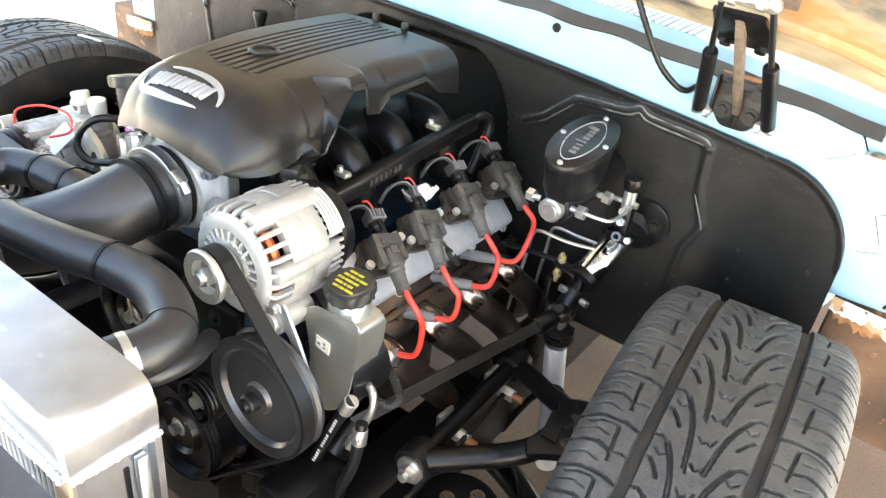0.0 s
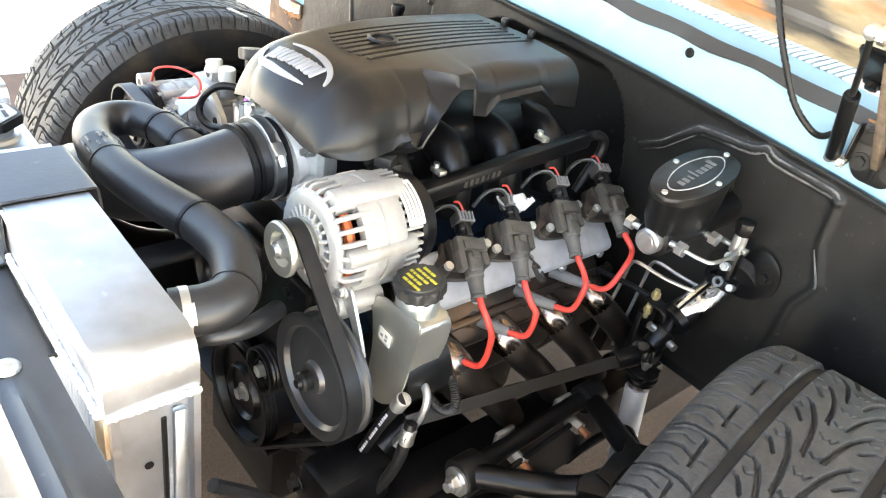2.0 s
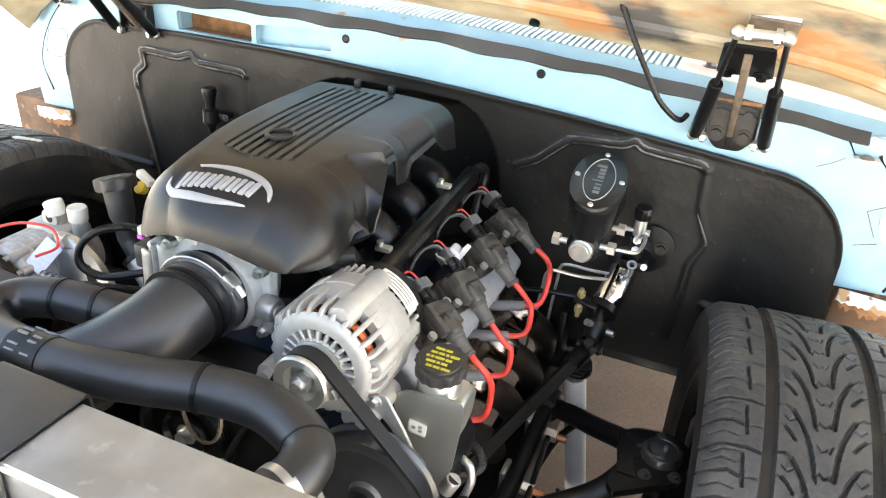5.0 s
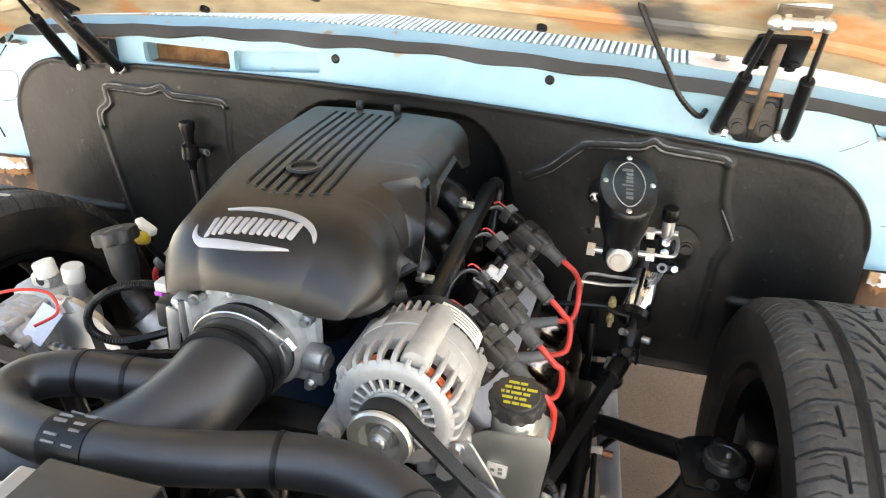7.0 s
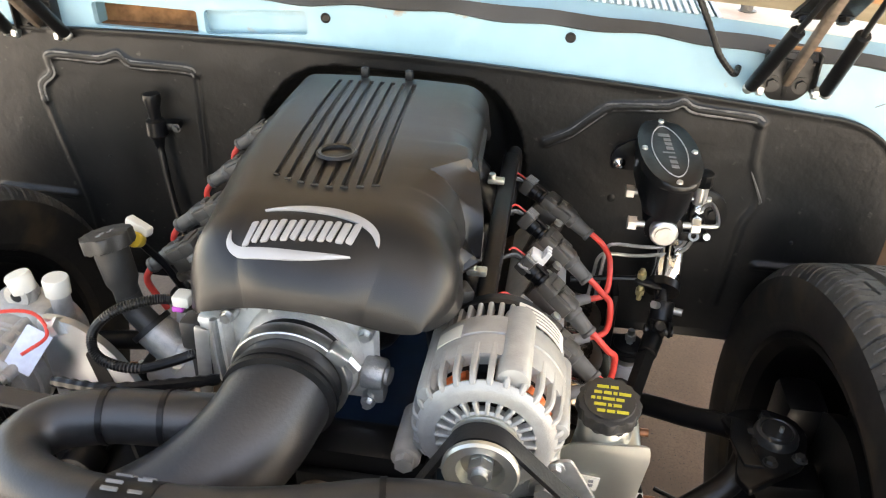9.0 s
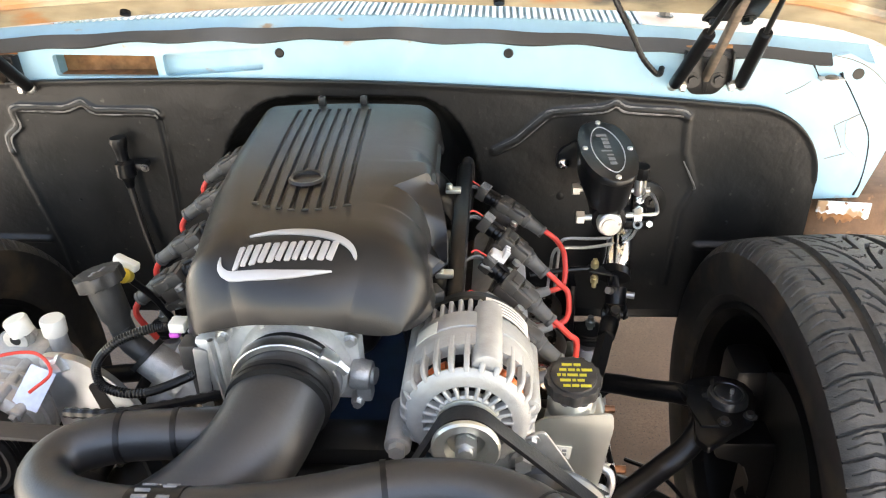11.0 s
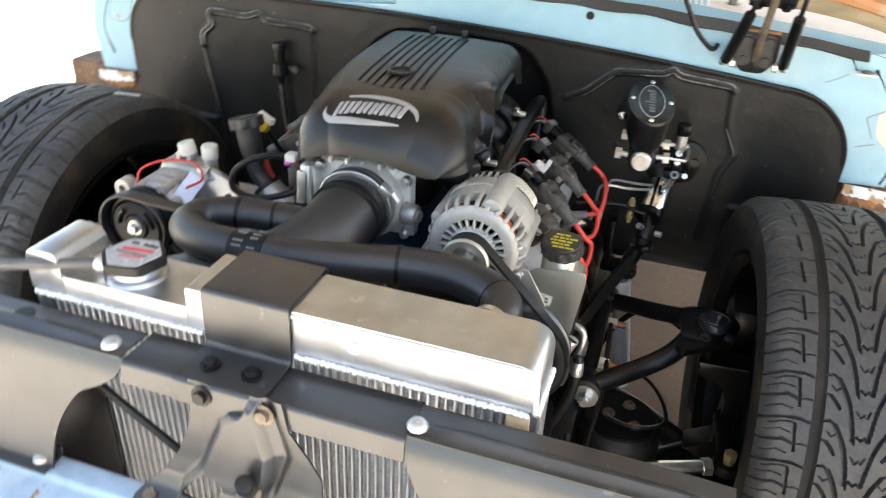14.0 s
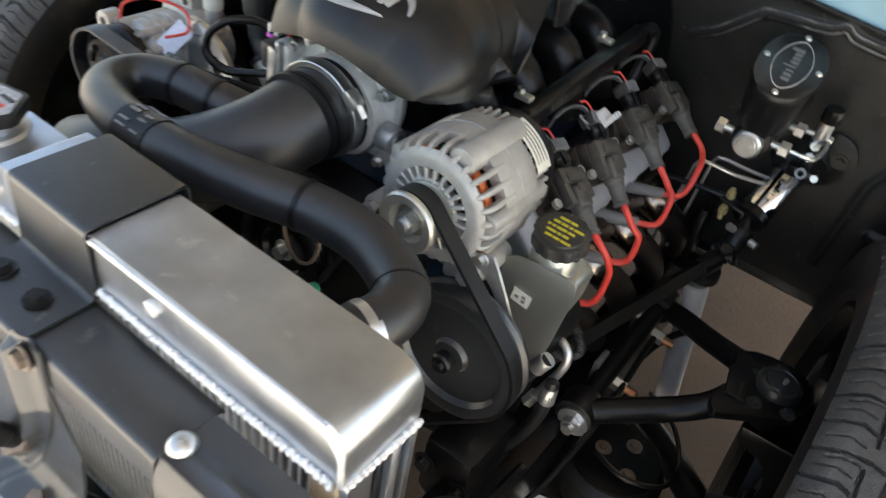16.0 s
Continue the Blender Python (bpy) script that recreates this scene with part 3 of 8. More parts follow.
# louvred cowl top
part("louvre_bed", sheet(lambda x: V(x, 1.052, crown_cowl(x) - 0.002), lambda x: V(x, 1.22, crown_cowl(x) + 0.02), -0.62, 0.43), BLUE, cab)
part("cowl_top", sheet(lambda x: V(x, 1.050, crown_cowl(x) + 0.028), lambda x: V(x, 1.40, crown_cowl(x) + 0.05), 0.425, 0.84), WHITE_PAINT, cab, "sun-faded whitish cowl top")
part("cowl_top", sheet(lambda x: V(x, 1.050, crown_cowl(x) + 0.028), lambda x: V(x, 1.40, crown_cowl(x) + 0.05), -1.02, -0.61), WHITE_PAINT, cab, "sun-faded whitish cowl top")
part("cowl_top", sheet(lambda x: V(x, 1.21, crown_cowl(x) + 0.036), lambda x: V(x, 1.40, crown_cowl(x) + 0.05), -0.61, 0.425), WHITE_PAINT, cab)
LOUVRE = mk("faded_white_blue_paint", (0.66, 0.74, 0.78), 0.45, var=0.08, scale=15, col3=(0.3, 0.16, 0.08), lo3=0.74, hi3=0.77, scale3=30)
bm = nb()
box(bm, (0, 0, 0), (0.0064, 0.165, 0.004), 0.0012, seg=1)
slat_mesh = finish("slat", bm, LOUVRE, Vector((0, 0, 0)))
k = 0
while True:
    x = -0.605 + 0.0118 * k
    if x > 0.425:
        break
    ob = new("slat", slat_mesh)
    ob.parent = cab
    ob.location = V(x, 1.133, crown_cowl(x) + 0.0305) - ORIGIN[cab]
    ob.rotation_euler = (radians(2), 0, 0)
    k += 1
for x in (0.47, -0.66):
    bm = nb()
    bolt(bm, (x, 1.105, crown_cowl(x) + 0.031), (0, 0, 1), 0.010, 0.014)
    part("cowl_bolt", bm, GREYSTEEL, cab)

# raised bonnet
hood = thing("truck_bonnet", (-0.07, 0.98, 1.05), "raised truck bonnet with rusty tan underside", "bonnet")


def hood_f(u, v):
    x = -1.02 + 1.94 * u
    s = (u - 0.5) * 2
    drop = 0.13 * abs(s) ** 9
    y = 0.985 + 0.02 * (1 - abs(s) ** 2) - 0.88 * v
    z = 1.066 - 0.05 * abs(x + 0.08) + 0.95 * v ** 1.05 - drop * (1 - 0.5 * v)
    return V(x, y, z)


bm = nb()
grid_surface(bm, lambda u, v: hood_f(u, v) + V(0, 0.016, 0.016), 32, 12, 0.012)
part("underside", bm, UNDERCOAT, hood)
bm = nb()
grid_surface(bm, lambda u, v: hood_f(u, v * 0.34) + V(0, -0.002, -0.003), 40, 10, 0.004)
part("rear_edge_panel", bm, RUSTY, hood, "rusty tan inner edge")
bm = nb()
grid_surface(bm, lambda u, v: hood_f(u, v) + V(0, 0.02, 0.045), 32, 12, 0.008)
part("outer_skin", bm, WHITE_PAINT, hood, "whitish weathered outer skin")
for v0 in (0.05, 0.16):
    bm = nb()
    tube(bm, [hood_f(k / 14, v0) + V(0, -0.002, -0.002) for k in range(1, 14)], 0.014, 10, 3)
    part("stiffener", bm, RUSTY, hood)
for xx, vv in ((0.30, 0.012), (0.62, 0.014), (0.74, 0.045), (0.42, 0.04)):
    bm = nb()
    p = hood_f(xx, vv)
    cyl(bm, p + V(0, -0.008, -0.010), p + V(0, 0, 0.002), 0.009, seg=14)
    part("drain_hole", bm, BLACK, hood)

bm = nb()
plate(bm, rounded([(-0.034, -0.020), (0.034, -0.020), (0.032, 0.016), (-0.032, 0.016)], 0.003, 3), 0.004, Matrix.Translation((0.549, 0.893, 1.108)) @ Matrix.Rotation(radians(-46), 4, "X") @ Matrix.Rotation(radians(4), 4, "Z"), 0.001)
hb = part("hinge_pad", bm, DIRTY, hood, "greasy copper-brown hinge pad")
bm = nb()
tube(bm, [(0.516, 0.888, 1.121), (0.550, 0.887, 1.124), (0.582, 0.888, 1.126)], 0.0045, 8)
part("weld_bead", bm, WELD, hb)
GREYHOSE = mk("dusty_grey_hose", (0.085, 0.085, 0.085), 0.5, var=0.2, scale=40, bump=0.15, bscale=300)
# ---------- wheels ----------
TY, TZ, TR, TW = 0.668, 0.378, 0.378, 0.1355


def tread_point(u, v, r):
    """u: turns round the tyre, v: -1..1 across, in the wheel's own frame, whose axle is x."""
    a = 2 * math.pi * u
    rr = r - tread_drop(v)
    return V(v * TW * 0.965, rr * math.sin(a), rr * math.cos(a))


def tread_drop(v):
    a = np.abs(v)
    return 0.007 * a ** 3 + 0.017 * np.clip((a - 0.82) / 0.18, 0, 1) ** 2


def ease(v, a, b):
    return max(0.0, min(1.0, (v - a) / (b - a)))


PITCHES = 37
PITCH = 2 * math.pi * TR / PITCHES * 1000
# grooves of one pitch, in millimetres: way back round the tyre, way out from the middle; half width; depth
GROOVES = (
    ([(0, 10), (24, 13.5), (47, 18.5), (66, 26), (80, 34)], 2.3, 7.5),
    ([(80, 34), (86, 42), (83, 54)], 1.0, 5.0),
    ([(40, 31), (50, 37.5), (56, 43)], 1.5, 6.0),
    ([(56, 43), (58, 48), (56, 54)], 0.7, 3.5),
    ([(69, 32), (64, 38), (70, 44)], 0.55, 3.0),
    ([(12, 62), (17, 82), (16, 104), (8, 130)], 1.25, 6.0),
    ([(44, 86), (49, 100), (41, 130)], 1.3, 5.5),
    ([(44, 62), (46, 72), (44, 86)], 0.55, 3.0),
    ([(29, 92), (33, 106), (26, 124)], 0.5, 2.5),
    ([(60, 92), (63, 106), (57, 124)], 0.5, 2.5),
    ([(-30, 83), (8, 86)], 1.4, 6.0),
    ([(8, 86), (11, 91), (9, 106), (4, 118)], 0.6, 3.0),
)
MIDDLE = (([(0, 10), (5, 5), (1, 0), (6, -6), (3, -10)], 0.9, 5.0), ([(42, 9), (33, 5), (37, 1), (32, -3), (40, -9)], 0.6, 3.0), ([(3, -10), (-5, -8)], 0.9, 4.0))


def tread_depth(gs, gt):
    """Depth of the grooves, in metres, at arrays of millimetres round and across."""
    deep = 7.8 * (1 - soft(np.abs(np.abs(gt) - 57.5), 6.0, 7.8))
    for k in range(-2, 3):
        for side in (1, -1):
            for pts, hw, dep in GROOVES:
                g = gap_to(gs, gt, [(p + k * PITCH + (2.5 if side > 0 else 0), q * side) for p, q in pts])
                deep = np.maximum(deep, dep * (1 - soft(g, hw * 0.8, hw + 0.8)))
        for pts, hw, dep in MIDDLE:
            g = gap_to(gs, gt, [(p + k * PITCH, q) for p, q in pts])
            deep = np.maximum(deep, dep * (1 - soft(g, hw * 0.8, hw + 0.7)))
    return deep / 1000


def tread_mesh():
    """A directional tread with two straight grooves, swept arrow grooves and hooked shoulder cuts; fine over the upper half, plain below."""
    half = TW * 0.965
    across = np.linspace(-1, 1, 191)
    nper = 46
    gs, gt = np.meshgrid(np.arange(nper) * PITCH / nper, across * half * 1000, indexing="ij")
    one = tread_depth(gs, gt)
    fine = range(-13, 8)
    deep = np.concatenate([one] * len(fine) + [one[:1]])
    us = np.array([(i + k / nper) / PITCHES for i in fine for k in range(nper)] + [(fine[-1] + 1) / PITCHES])
    rest = np.linspace(us[-1], us[0] + 1, 40)[1:-1]
    deep = np.concatenate([deep, np.zeros((len(rest), len(across)))])
    us = np.concatenate([us, rest, us[:1] + 1])
    deep = np.concatenate([deep, deep[:1]])
    rr = TR - tread_drop(across)[None, :] - deep
    ang = 2 * math.pi * us[:, None]
    co = np.stack([np.broadcast_to(across * half, rr.shape), rr * np.sin(ang), rr * np.cos(ang)], -1)
    idx = np.arange(rr.size).reshape(rr.shape)
    faces = np.stack([idx[:-1, :-1], idx[:-1, 1:], idx[1:, 1:], idx[1:, :-1]], -1).reshape(-1, 4)
    me = bpy.data.meshes.new("tread")
    me.from_pydata(co.reshape(-1, 3).tolist(), [], faces.tolist())
    me.materials.append(TYRE)
    me.shade_smooth()
    me.set_sharp_from_angle(angle=radians(38))
    return me


def wheel_mesh():
    """Carcass, rim, wheel face and groove floor; the tread is a mesh of its own."""
    ax = turn_to((1, 0, 0))
    body = nb()
    w = TW
    prof = [(0.268, -w * 0.80), (0.285, -w * 0.93), (0.315, -w * 0.99), (0.342, -w * 0.985), (0.354, -w * 0.965), (TR - 0.030, -w * 0.90), (TR - 0.016, -w * 0.6), (TR - 0.013, 0), (TR - 0.016, w * 0.6),
            (TR - 0.030, w * 0.90), (0.354, w * 0.965), (0.342, w * 0.985), (0.315, w * 0.99), (0.285, w * 0.93), (0.268, w * 0.80)]
    lathe(body, prof, ax, 96)
    rim = nb()
    lathe(rim, [(0.262, -w * 0.86), (0.272, -w * 0.86), (0.272, -w * 0.78), (0.258, -w * 0.72), (0.250, 0.0), (0.258, w * 0.75), (0.272, w * 0.80), (0.272, w * 0.88), (0.262, w * 0.88), (0.252, w * 0.78), (0.240, 0.0), (0.250, -w * 0.72)], ax, 64, True)
    face = nb()
    lathe(face, [(0.0, w * 0.45), (0.07, w * 0.50), (0.10, w * 0.42), (0.245, w * 0.62), (0.245, w * 0.52), (0.10, w * 0.30), (0.0, w * 0.30)], ax, 48)
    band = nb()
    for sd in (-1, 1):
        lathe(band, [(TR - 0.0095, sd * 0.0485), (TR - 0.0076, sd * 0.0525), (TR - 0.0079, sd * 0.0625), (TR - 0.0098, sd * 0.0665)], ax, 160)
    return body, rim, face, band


zero = Vector((0, 0, 0))
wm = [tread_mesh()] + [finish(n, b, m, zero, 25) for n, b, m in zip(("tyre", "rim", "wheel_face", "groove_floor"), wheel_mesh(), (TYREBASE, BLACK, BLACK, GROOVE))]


def wheel(x, flip, label):
    t = thing("road_wheel", (x, TY + (-0.046 if flip else 0.0), TZ * (1.022 if flip else 1)), label, "wheel", "front wheels")
    t.rotation_euler = (0, 0, radians(-1.5 if flip else 4.5))
    meshes = wm
    if flip:
        meshes = [m.copy() for m in wm]
        for m in meshes:
            m.transform(Matrix.Diagonal((-1.03, 1.022, 1.022, 1)))
            m.flip_normals()
    tyre = new("tyre", meshes[1])
    tyre.parent = t
    tr = new("tread", meshes[0])
    tr.parent = tyre
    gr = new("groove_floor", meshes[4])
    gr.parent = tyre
    for n, k in (("rim", 2), ("wheel_face", 3)):
        o = new(n, meshes[k])
        o.parent = t
    return t


wheel(0.700, False, "wide black road tyre with arrow tread standing on the floor")
LX = -0.795
wl = wheel(LX, True, "wide black road tyre with a white paint mark on its shoulder")
bm = nb()
for k in range(5):
    v0 = 0.52 + 0.06 * k
    p = tread_point(0.024 + 0.002 * k, v0, (TR + 0.0015) * 1.022)
    box(bm, wl.location + p, (0.012, 0.014 - 0.001 * k, 0.003), 0.001, Matrix.Rotation(-0.15 - 0.012 * k, 4, "X"))
part("paint_mark", bm, WHITE, wl)

# ---------- radiator ----------
rad = thing("radiator", (-0.017, 0.09, 0.25), "polished welded aluminium radiator with a hexagonal cap", "radiator")
RY0, RY1 = 0.048, 0.135


def tank(bm, x0, x1, zb, zt, r0, r1):
    """A folded tank: a plate profile in x, z, carried from front to back."""
    prof = rounded([(x0, zb), (x1, zb), (x1, zt), (x0, zt)], [0.002, 0.002, r1, r0], 8)
    plate(bm, prof, RY1 - RY0, upright(RY1), 0.002)


bm = nb()
tank(bm, 0.022, 0.313, 0.746, 0.806, 0.003, 0.034)
part("top_tank", bm, ALU, rad)
bm = nb()
tank(bm, -0.118, 0.0215, 0.744, 0.803, 0.003, 0.003)
part("tank_centre", bm, ALU, rad)
bm = nb()
tank(bm, -0.3005, -0.1185, 0.746, 0.776, 0.002, 0.002)
part("filler_tank", bm, ALU, rad)
bm = nb()
plate(bm, rounded([(-0.352, 0.748), (-0.301, 0.748), (-0.301, 0.792), (-0.308, 0.806), (-0.352, 0.806)], [0.002, 0.002, 0.002, 0.004, 0.014], 6), RY1 - RY0, upright(RY1), 0.002)
part("end_tank", bm, ALU, rad)
# weld beads
for pts in ([(-0.345, RY0 - 0.003, 0.746), (-0.096, RY0 - 0.003, 0.745)], [(0.026, RY0 - 0.003, 0.745), (0.305, RY0 - 0.003, 0.744)], [(0.313, RY0, 0.744), (0.315, RY1, 0.744)]):
    bm = nb()
    a, b = V(*pts[0]), V(*pts[1])
    n = max(6, int((b - a).length / 0.0016))
    tube(bm, [a.lerp(b, k / n) + V(0, 0.0004 * math.sin(k * 1.7), 0.0005 * math.sin(k * 0.9)) for k in range(n + 1)], lambda t: 0.0036 + 0.0007 * math.sin(t * n * 1.5), 8, smooth=False)
    part("weld_bead", bm, WELD, rad)
edge = [(0.024, 0.800), (0.27, 0.802), (0.29, 0.799), (0.306, 0.785), (0.310, 0.768), (0.311, 0.748)]
bm = nb()
tube(bm, [(x, RY0 - 0.001, z) for x, z in edge], 0.0028, 8, 8)
part("weld_bead", bm, WELD, rad)
# core: tubes and fin packs
bm = nb()
box(bm, (-0.018, 0.094, 0.52), (0.63, 0.070, 0.44))
part("fin_pack", bm, FINS, rad, "dark folded aluminium fins")
bm = nb()
box(bm, (0, 0, 0), (0.0045, 0.006, 0.44), 0.0012, seg=1)
tm = finish("core_tube", bm, ALU, Vector((0, 0, 0)))
for k in range(59):
    o = new("core_tube", tm)
    o.parent = rad
    o.location = V(-0.326 + 0.0107 * k, 0.0575, 0.524) - ORIGIN[rad]
for x in (-0.343, 0.304):
    bm = nb()
    s = 1 if x > 0 else -1
    plate(bm, [(x - 0.010, 0.052), (x + 0.010, 0.052), (x + 0.010, 0.060), (x - 0.004 * s, 0.060), (x - 0.004 * s, 0.128), (x + 0.010, 0.128), (x + 0.010, 0.135), (x - 0.010, 0.135)] if s > 0 else
          [(x - 0.010, 0.052), (x + 0.010, 0.052), (x + 0.010, 0.135), (x - 0.010, 0.135), (x - 0.010, 0.128), (x + 0.004, 0.128), (x + 0.004, 0.060), (x - 0.010, 0.060)], 0.46, Matrix.Translation((0, 0, 0.285)))
    part("side_channel", bm, ALU, rad)
    bm = nb()
    box(bm, (x - 0.0035 * s, 0.104, 0.500), (0.004, 0.0055, 0.42), 0.001, seg=1)
    part("channel_slot", bm, BLACK, rad)
    bm = nb()
    box(bm, (x + 0.006 * s - 0.004 * s, 0.117, 0.500), (0.008, 0.012, 0.44), 0.002)
    part("channel_fold", bm, ALU, rad)
    bm = nb()
    cyl(bm, (x - 0.0045 * s, 0.088, 0.652), (x - 0.0025 * s, 0.088, 0.652), 0.0045, seg=14)
    part("channel_hole", bm, BLACK, rad)
bm = nb()
box(bm, (0.293, 0.052, 0.712), (0.026, 0.008, 0.05), 0.001)
part("end_plate", bm, CARD, rad, "tan end of the core")
bm = nb()
box(bm, (-0.018, 0.094, 0.27), (0.66, 0.085, 0.06), 0.01)
part("bottom_tank", bm, ALU, rad)
bm = nb()
cyl(bm, (0.10, RY0 + 0.001, 0.776), (0.10, RY0 - 0.0035, 0.776), 0.008, seg=16, bev=0.001)
part("drain_plug", bm, WELD, rad)
# filler neck and cap
CX, CY = -0.218, 0.088
bm = nb()
lathe(bm, [(0.0, 0.775), (0.040, 0.775), (0.036, 0.780), (0.030, 0.782), (0.029, 0.790), (0.033, 0.791), (0.033, 0.794), (0.0, 0.794)], Matrix.Translation((CX, CY, 0)), 32)
part("filler_neck", bm, ALU, rad)
capang = radians(12)
bm = nb()
hexp = [(0.0425 * math.cos(capang + k * math.pi / 3), 0.043 * math.sin(capang + k * math.pi / 3)) for k in range(6)]
plate(bm, rounded(hexp, 0.004, 3), 0.013, Matrix.Translation((CX, CY, 0.794)), 0.002)
cap = part("cap", bm, RUBBER, rad, "black hexagonal cap with a silver plate")
bm = nb()
hexp = [(0.037 * math.cos(capang + k * math.pi / 3), 0.037 * math.sin(capang + k * math.pi / 3)) for k in range(6)]
plate(bm, rounded(hexp, 0.003, 3), 0.0014, Matrix.Translation((CX, CY, 0.807)), 0.0004)
part("cap_plate", bm, WORN_LABEL, cap)
bm = nb()
for yy, w, h in ((0.006, 0.042, 0.006), (-0.010, 0.030, 0.0025)):
    box(bm, (CX + 0.002, CY + yy, 0.8088), (w, h, 0.0008), 0, Matrix.Rotation(capang * 0.5, 4, "Z"))
part("red_print", bm, RED, cap)
bm = nb()
for xx in (-0.012, 0.006, 0.016):
    box(bm, (CX + xx, CY + 0.020, 0.8088), (0.010, 0.005, 0.0008))
box(bm, (CX, CY - 0.004, 0.8088), (0.046, 0.0018, 0.0008))
part("grey_print", bm, PLASTIC, cap)
bm = nb()
cyl(bm, (CX - 0.030, CY - 0.008, 0.787), (CX - 0.056, CY - 0.018, 0.789), 0.0065, seg=14)
bmesh.ops.create_uvsphere(bm, u_segments=12, v_segments=8, radius=0.0095, matrix=Matrix.Translation((CX - 0.043, CY - 0.014, 0.789)))
part("overflow_spout", bm, WELD, rad)
# upper hose outlet at the back
bm = nb()
cyl(bm, (0.225, 0.13, 0.768), (0.238, 0.165, 0.772), 0.022, seg=24)
part("hose_outlet", bm, ALU, rad)
bm = nb()
tube(bm, [(CX - 0.05, CY - 0.016, 0.789), (CX - 0.10, CY - 0.04, 0.790), (CX - 0.17, CY - 0.06, 0.785), (CX - 0.26, CY - 0.07, 0.768), (CX - 0.36, CY - 0.07, 0.755), (CX - 0.52, CY - 0.02, 0.74)], 0.0075, 10)
solid("overflow_hose", bm, GREYHOSE, "grey rubber overflow hose leading off the radiator cap neck", "hose")

# ---------- radiator support ----------
sup = thing("radiator_support", (0, 0.0, 0.56), "satin black steel radiator support with bolted brackets", "radiator support")


def fold(sec, x0, x1, th=0.003):
    """A folded sheet: a section of (y, z) carried along x."""
    b = nb()
    a = [b.verts.new((x0, y, z)) for y, z in sec]
    c = [b.verts.new((x1, y, z)) for y, z in sec]
    for k in range(len(sec) - 1):
        b.faces.new((a[k], a[k + 1], c[k + 1], c[k]))
    bmesh.ops.recalc_face_normals(b, faces=b.faces)
    bmesh.ops.solidify(b, geom=list(b.faces), thickness=th)
    return b


def arc_sec(pts, r=0.006):
    return rounded(pts, [0] + [r] * (len(pts) - 2) + [0], 4)


part("crossbar", fold(arc_sec([(0.046, 0.724), (0.044, 0.729), (-0.020, 0.729), (-0.024, 0.700)]), -0.168, 0.188), LIT_DUSTY, sup)
# strap over the tank
part("strap", fold(arc_sec([(0.150, 0.780), (0.147, 0.8105), (0.043, 0.8105), (0.042, 0.7335), (-0.026, 0.7335), (-0.029, 0.702)], 0.007), -0.092, 0.022), LIT_DUSTY, sup, "black folded strap over the radiator tank")
for x, y in ((-0.064, 0.008), (-0.010, 0.008)):
    bm = nb()
    bolt(bm, (x, y, 0.735), (0, 0, 1), 0.008, 0.007)
    part("strap_bolt", bm, SATIN, sup)


def baffle(x0, x1, side):
    """A pressed air baffle: top flange, sloped front, inner edge cut in a curve."""
    b = nb()

    def f(u, v):
        xi = (0.188 if side > 0 else -0.168)
        cut = 0.055 * math.sin(min(1, v * 1.15) * math.pi / 2) ** 2 + 0.05 * v ** 3 if side > 0 else 0.098 * (1 - (1 - v) ** 2.4) * ease(v, 0.06, 0.3)
        xa = xi + side * cut
        xb = (x1 if side > 0 else x0)
        x = xa + (xb - xa) * u
        back = -0.3 * max(0, x - 0.40) ** 2 if side > 0 else -0.020 * math.exp(-((x + 0.475) / 0.016) ** 2) * ease(v, 0.1, 0.25)
        y = -0.020 - 0.045 * v + back * (0.4 + 0.6 * (1 - v))
        z = 0.7285 - 0.165 * v
        if v < 0.12:
            z += 0.002
            y += 0.006 * (1 - v / 0.12)
        return V(x, y, z)

    grid_surface(b, f, 28, 24, 0.003)
    return b


left = part("left_baffle", baffle(-0.56, -0.168, -1), LIT_DUSTY, sup, "black pressed baffle with a rolled edge")
right = part("right_baffle", baffle(0.188, 0.52, 1), LIT_DUSTY, sup, "black pressed baffle with a rolled edge")


def right_back(x):
    return -0.3 * max(0, x - 0.40) ** 2


for xa, xb, side in ((-0.56, -0.172, -1), (0.190, 0.52, 1)):
    b = nb()

    def top_f(u, v, xa=xa, xb=xb, side=side):
        x = xa + (xb - xa) * u
        bk = right_back(x) if side > 0 else 0
        bead = 0.007 * math.exp(-((v - 0.32) / 0.14) ** 2) * min(1, 6 * u, 6 * (1 - u) + 0.2)
        return V(x, -0.016 + 0.052 * v + bk, 0.7315 + bead)

    grid_surface(b, top_f, 36, 14, 0.003)
    part("top_flange", b, LIT_DUSTY, left if side < 0 else right)
for p in ((-0.195, 0.0, 0.7335), (0.195, 0.0, 0.7335)):
    bm = nb()
    lathe(bm, [(0.0, 0.008), (0.006, 0.0075), (0.010, 0.005), (0.0125, 0.001), (0.0125, 0.0)], Matrix.Translation(p), 20)
    cyl(bm, V(*p) + V(0, 0, 0.0075), V(*p) + V(0, 0, 0.009), 0.003, seg=6)
    part("screw", bm, STEEL, sup, "bright button-head screw")
bm = nb()
lathe(bm, [(0.0, 0.0012), (0.012, 0.0012), (0.0125, 0)], Matrix.Translation((-0.335, 0.012, 0.7345)), 20)
part("flange_hole", bm, BLACK, left)
part("left_foot", fold(arc_sec([(-0.045, 0.580), (-0.046, 0.569), (-0.078, 0.567)], 0.004), -0.52, -0.268), LIT_DUSTY, left)
bm = nb()
lathe(bm, [(0.0, 0.007), (0.006, 0.0065), (0.010, 0.004), (0.011, 0.0)], Matrix.Translation((-0.286, -0.060, 0.570)), 20)
part("screw", bm, STEEL, left)

# plain black sheet behind the left baffle, before the core
bm = nb()
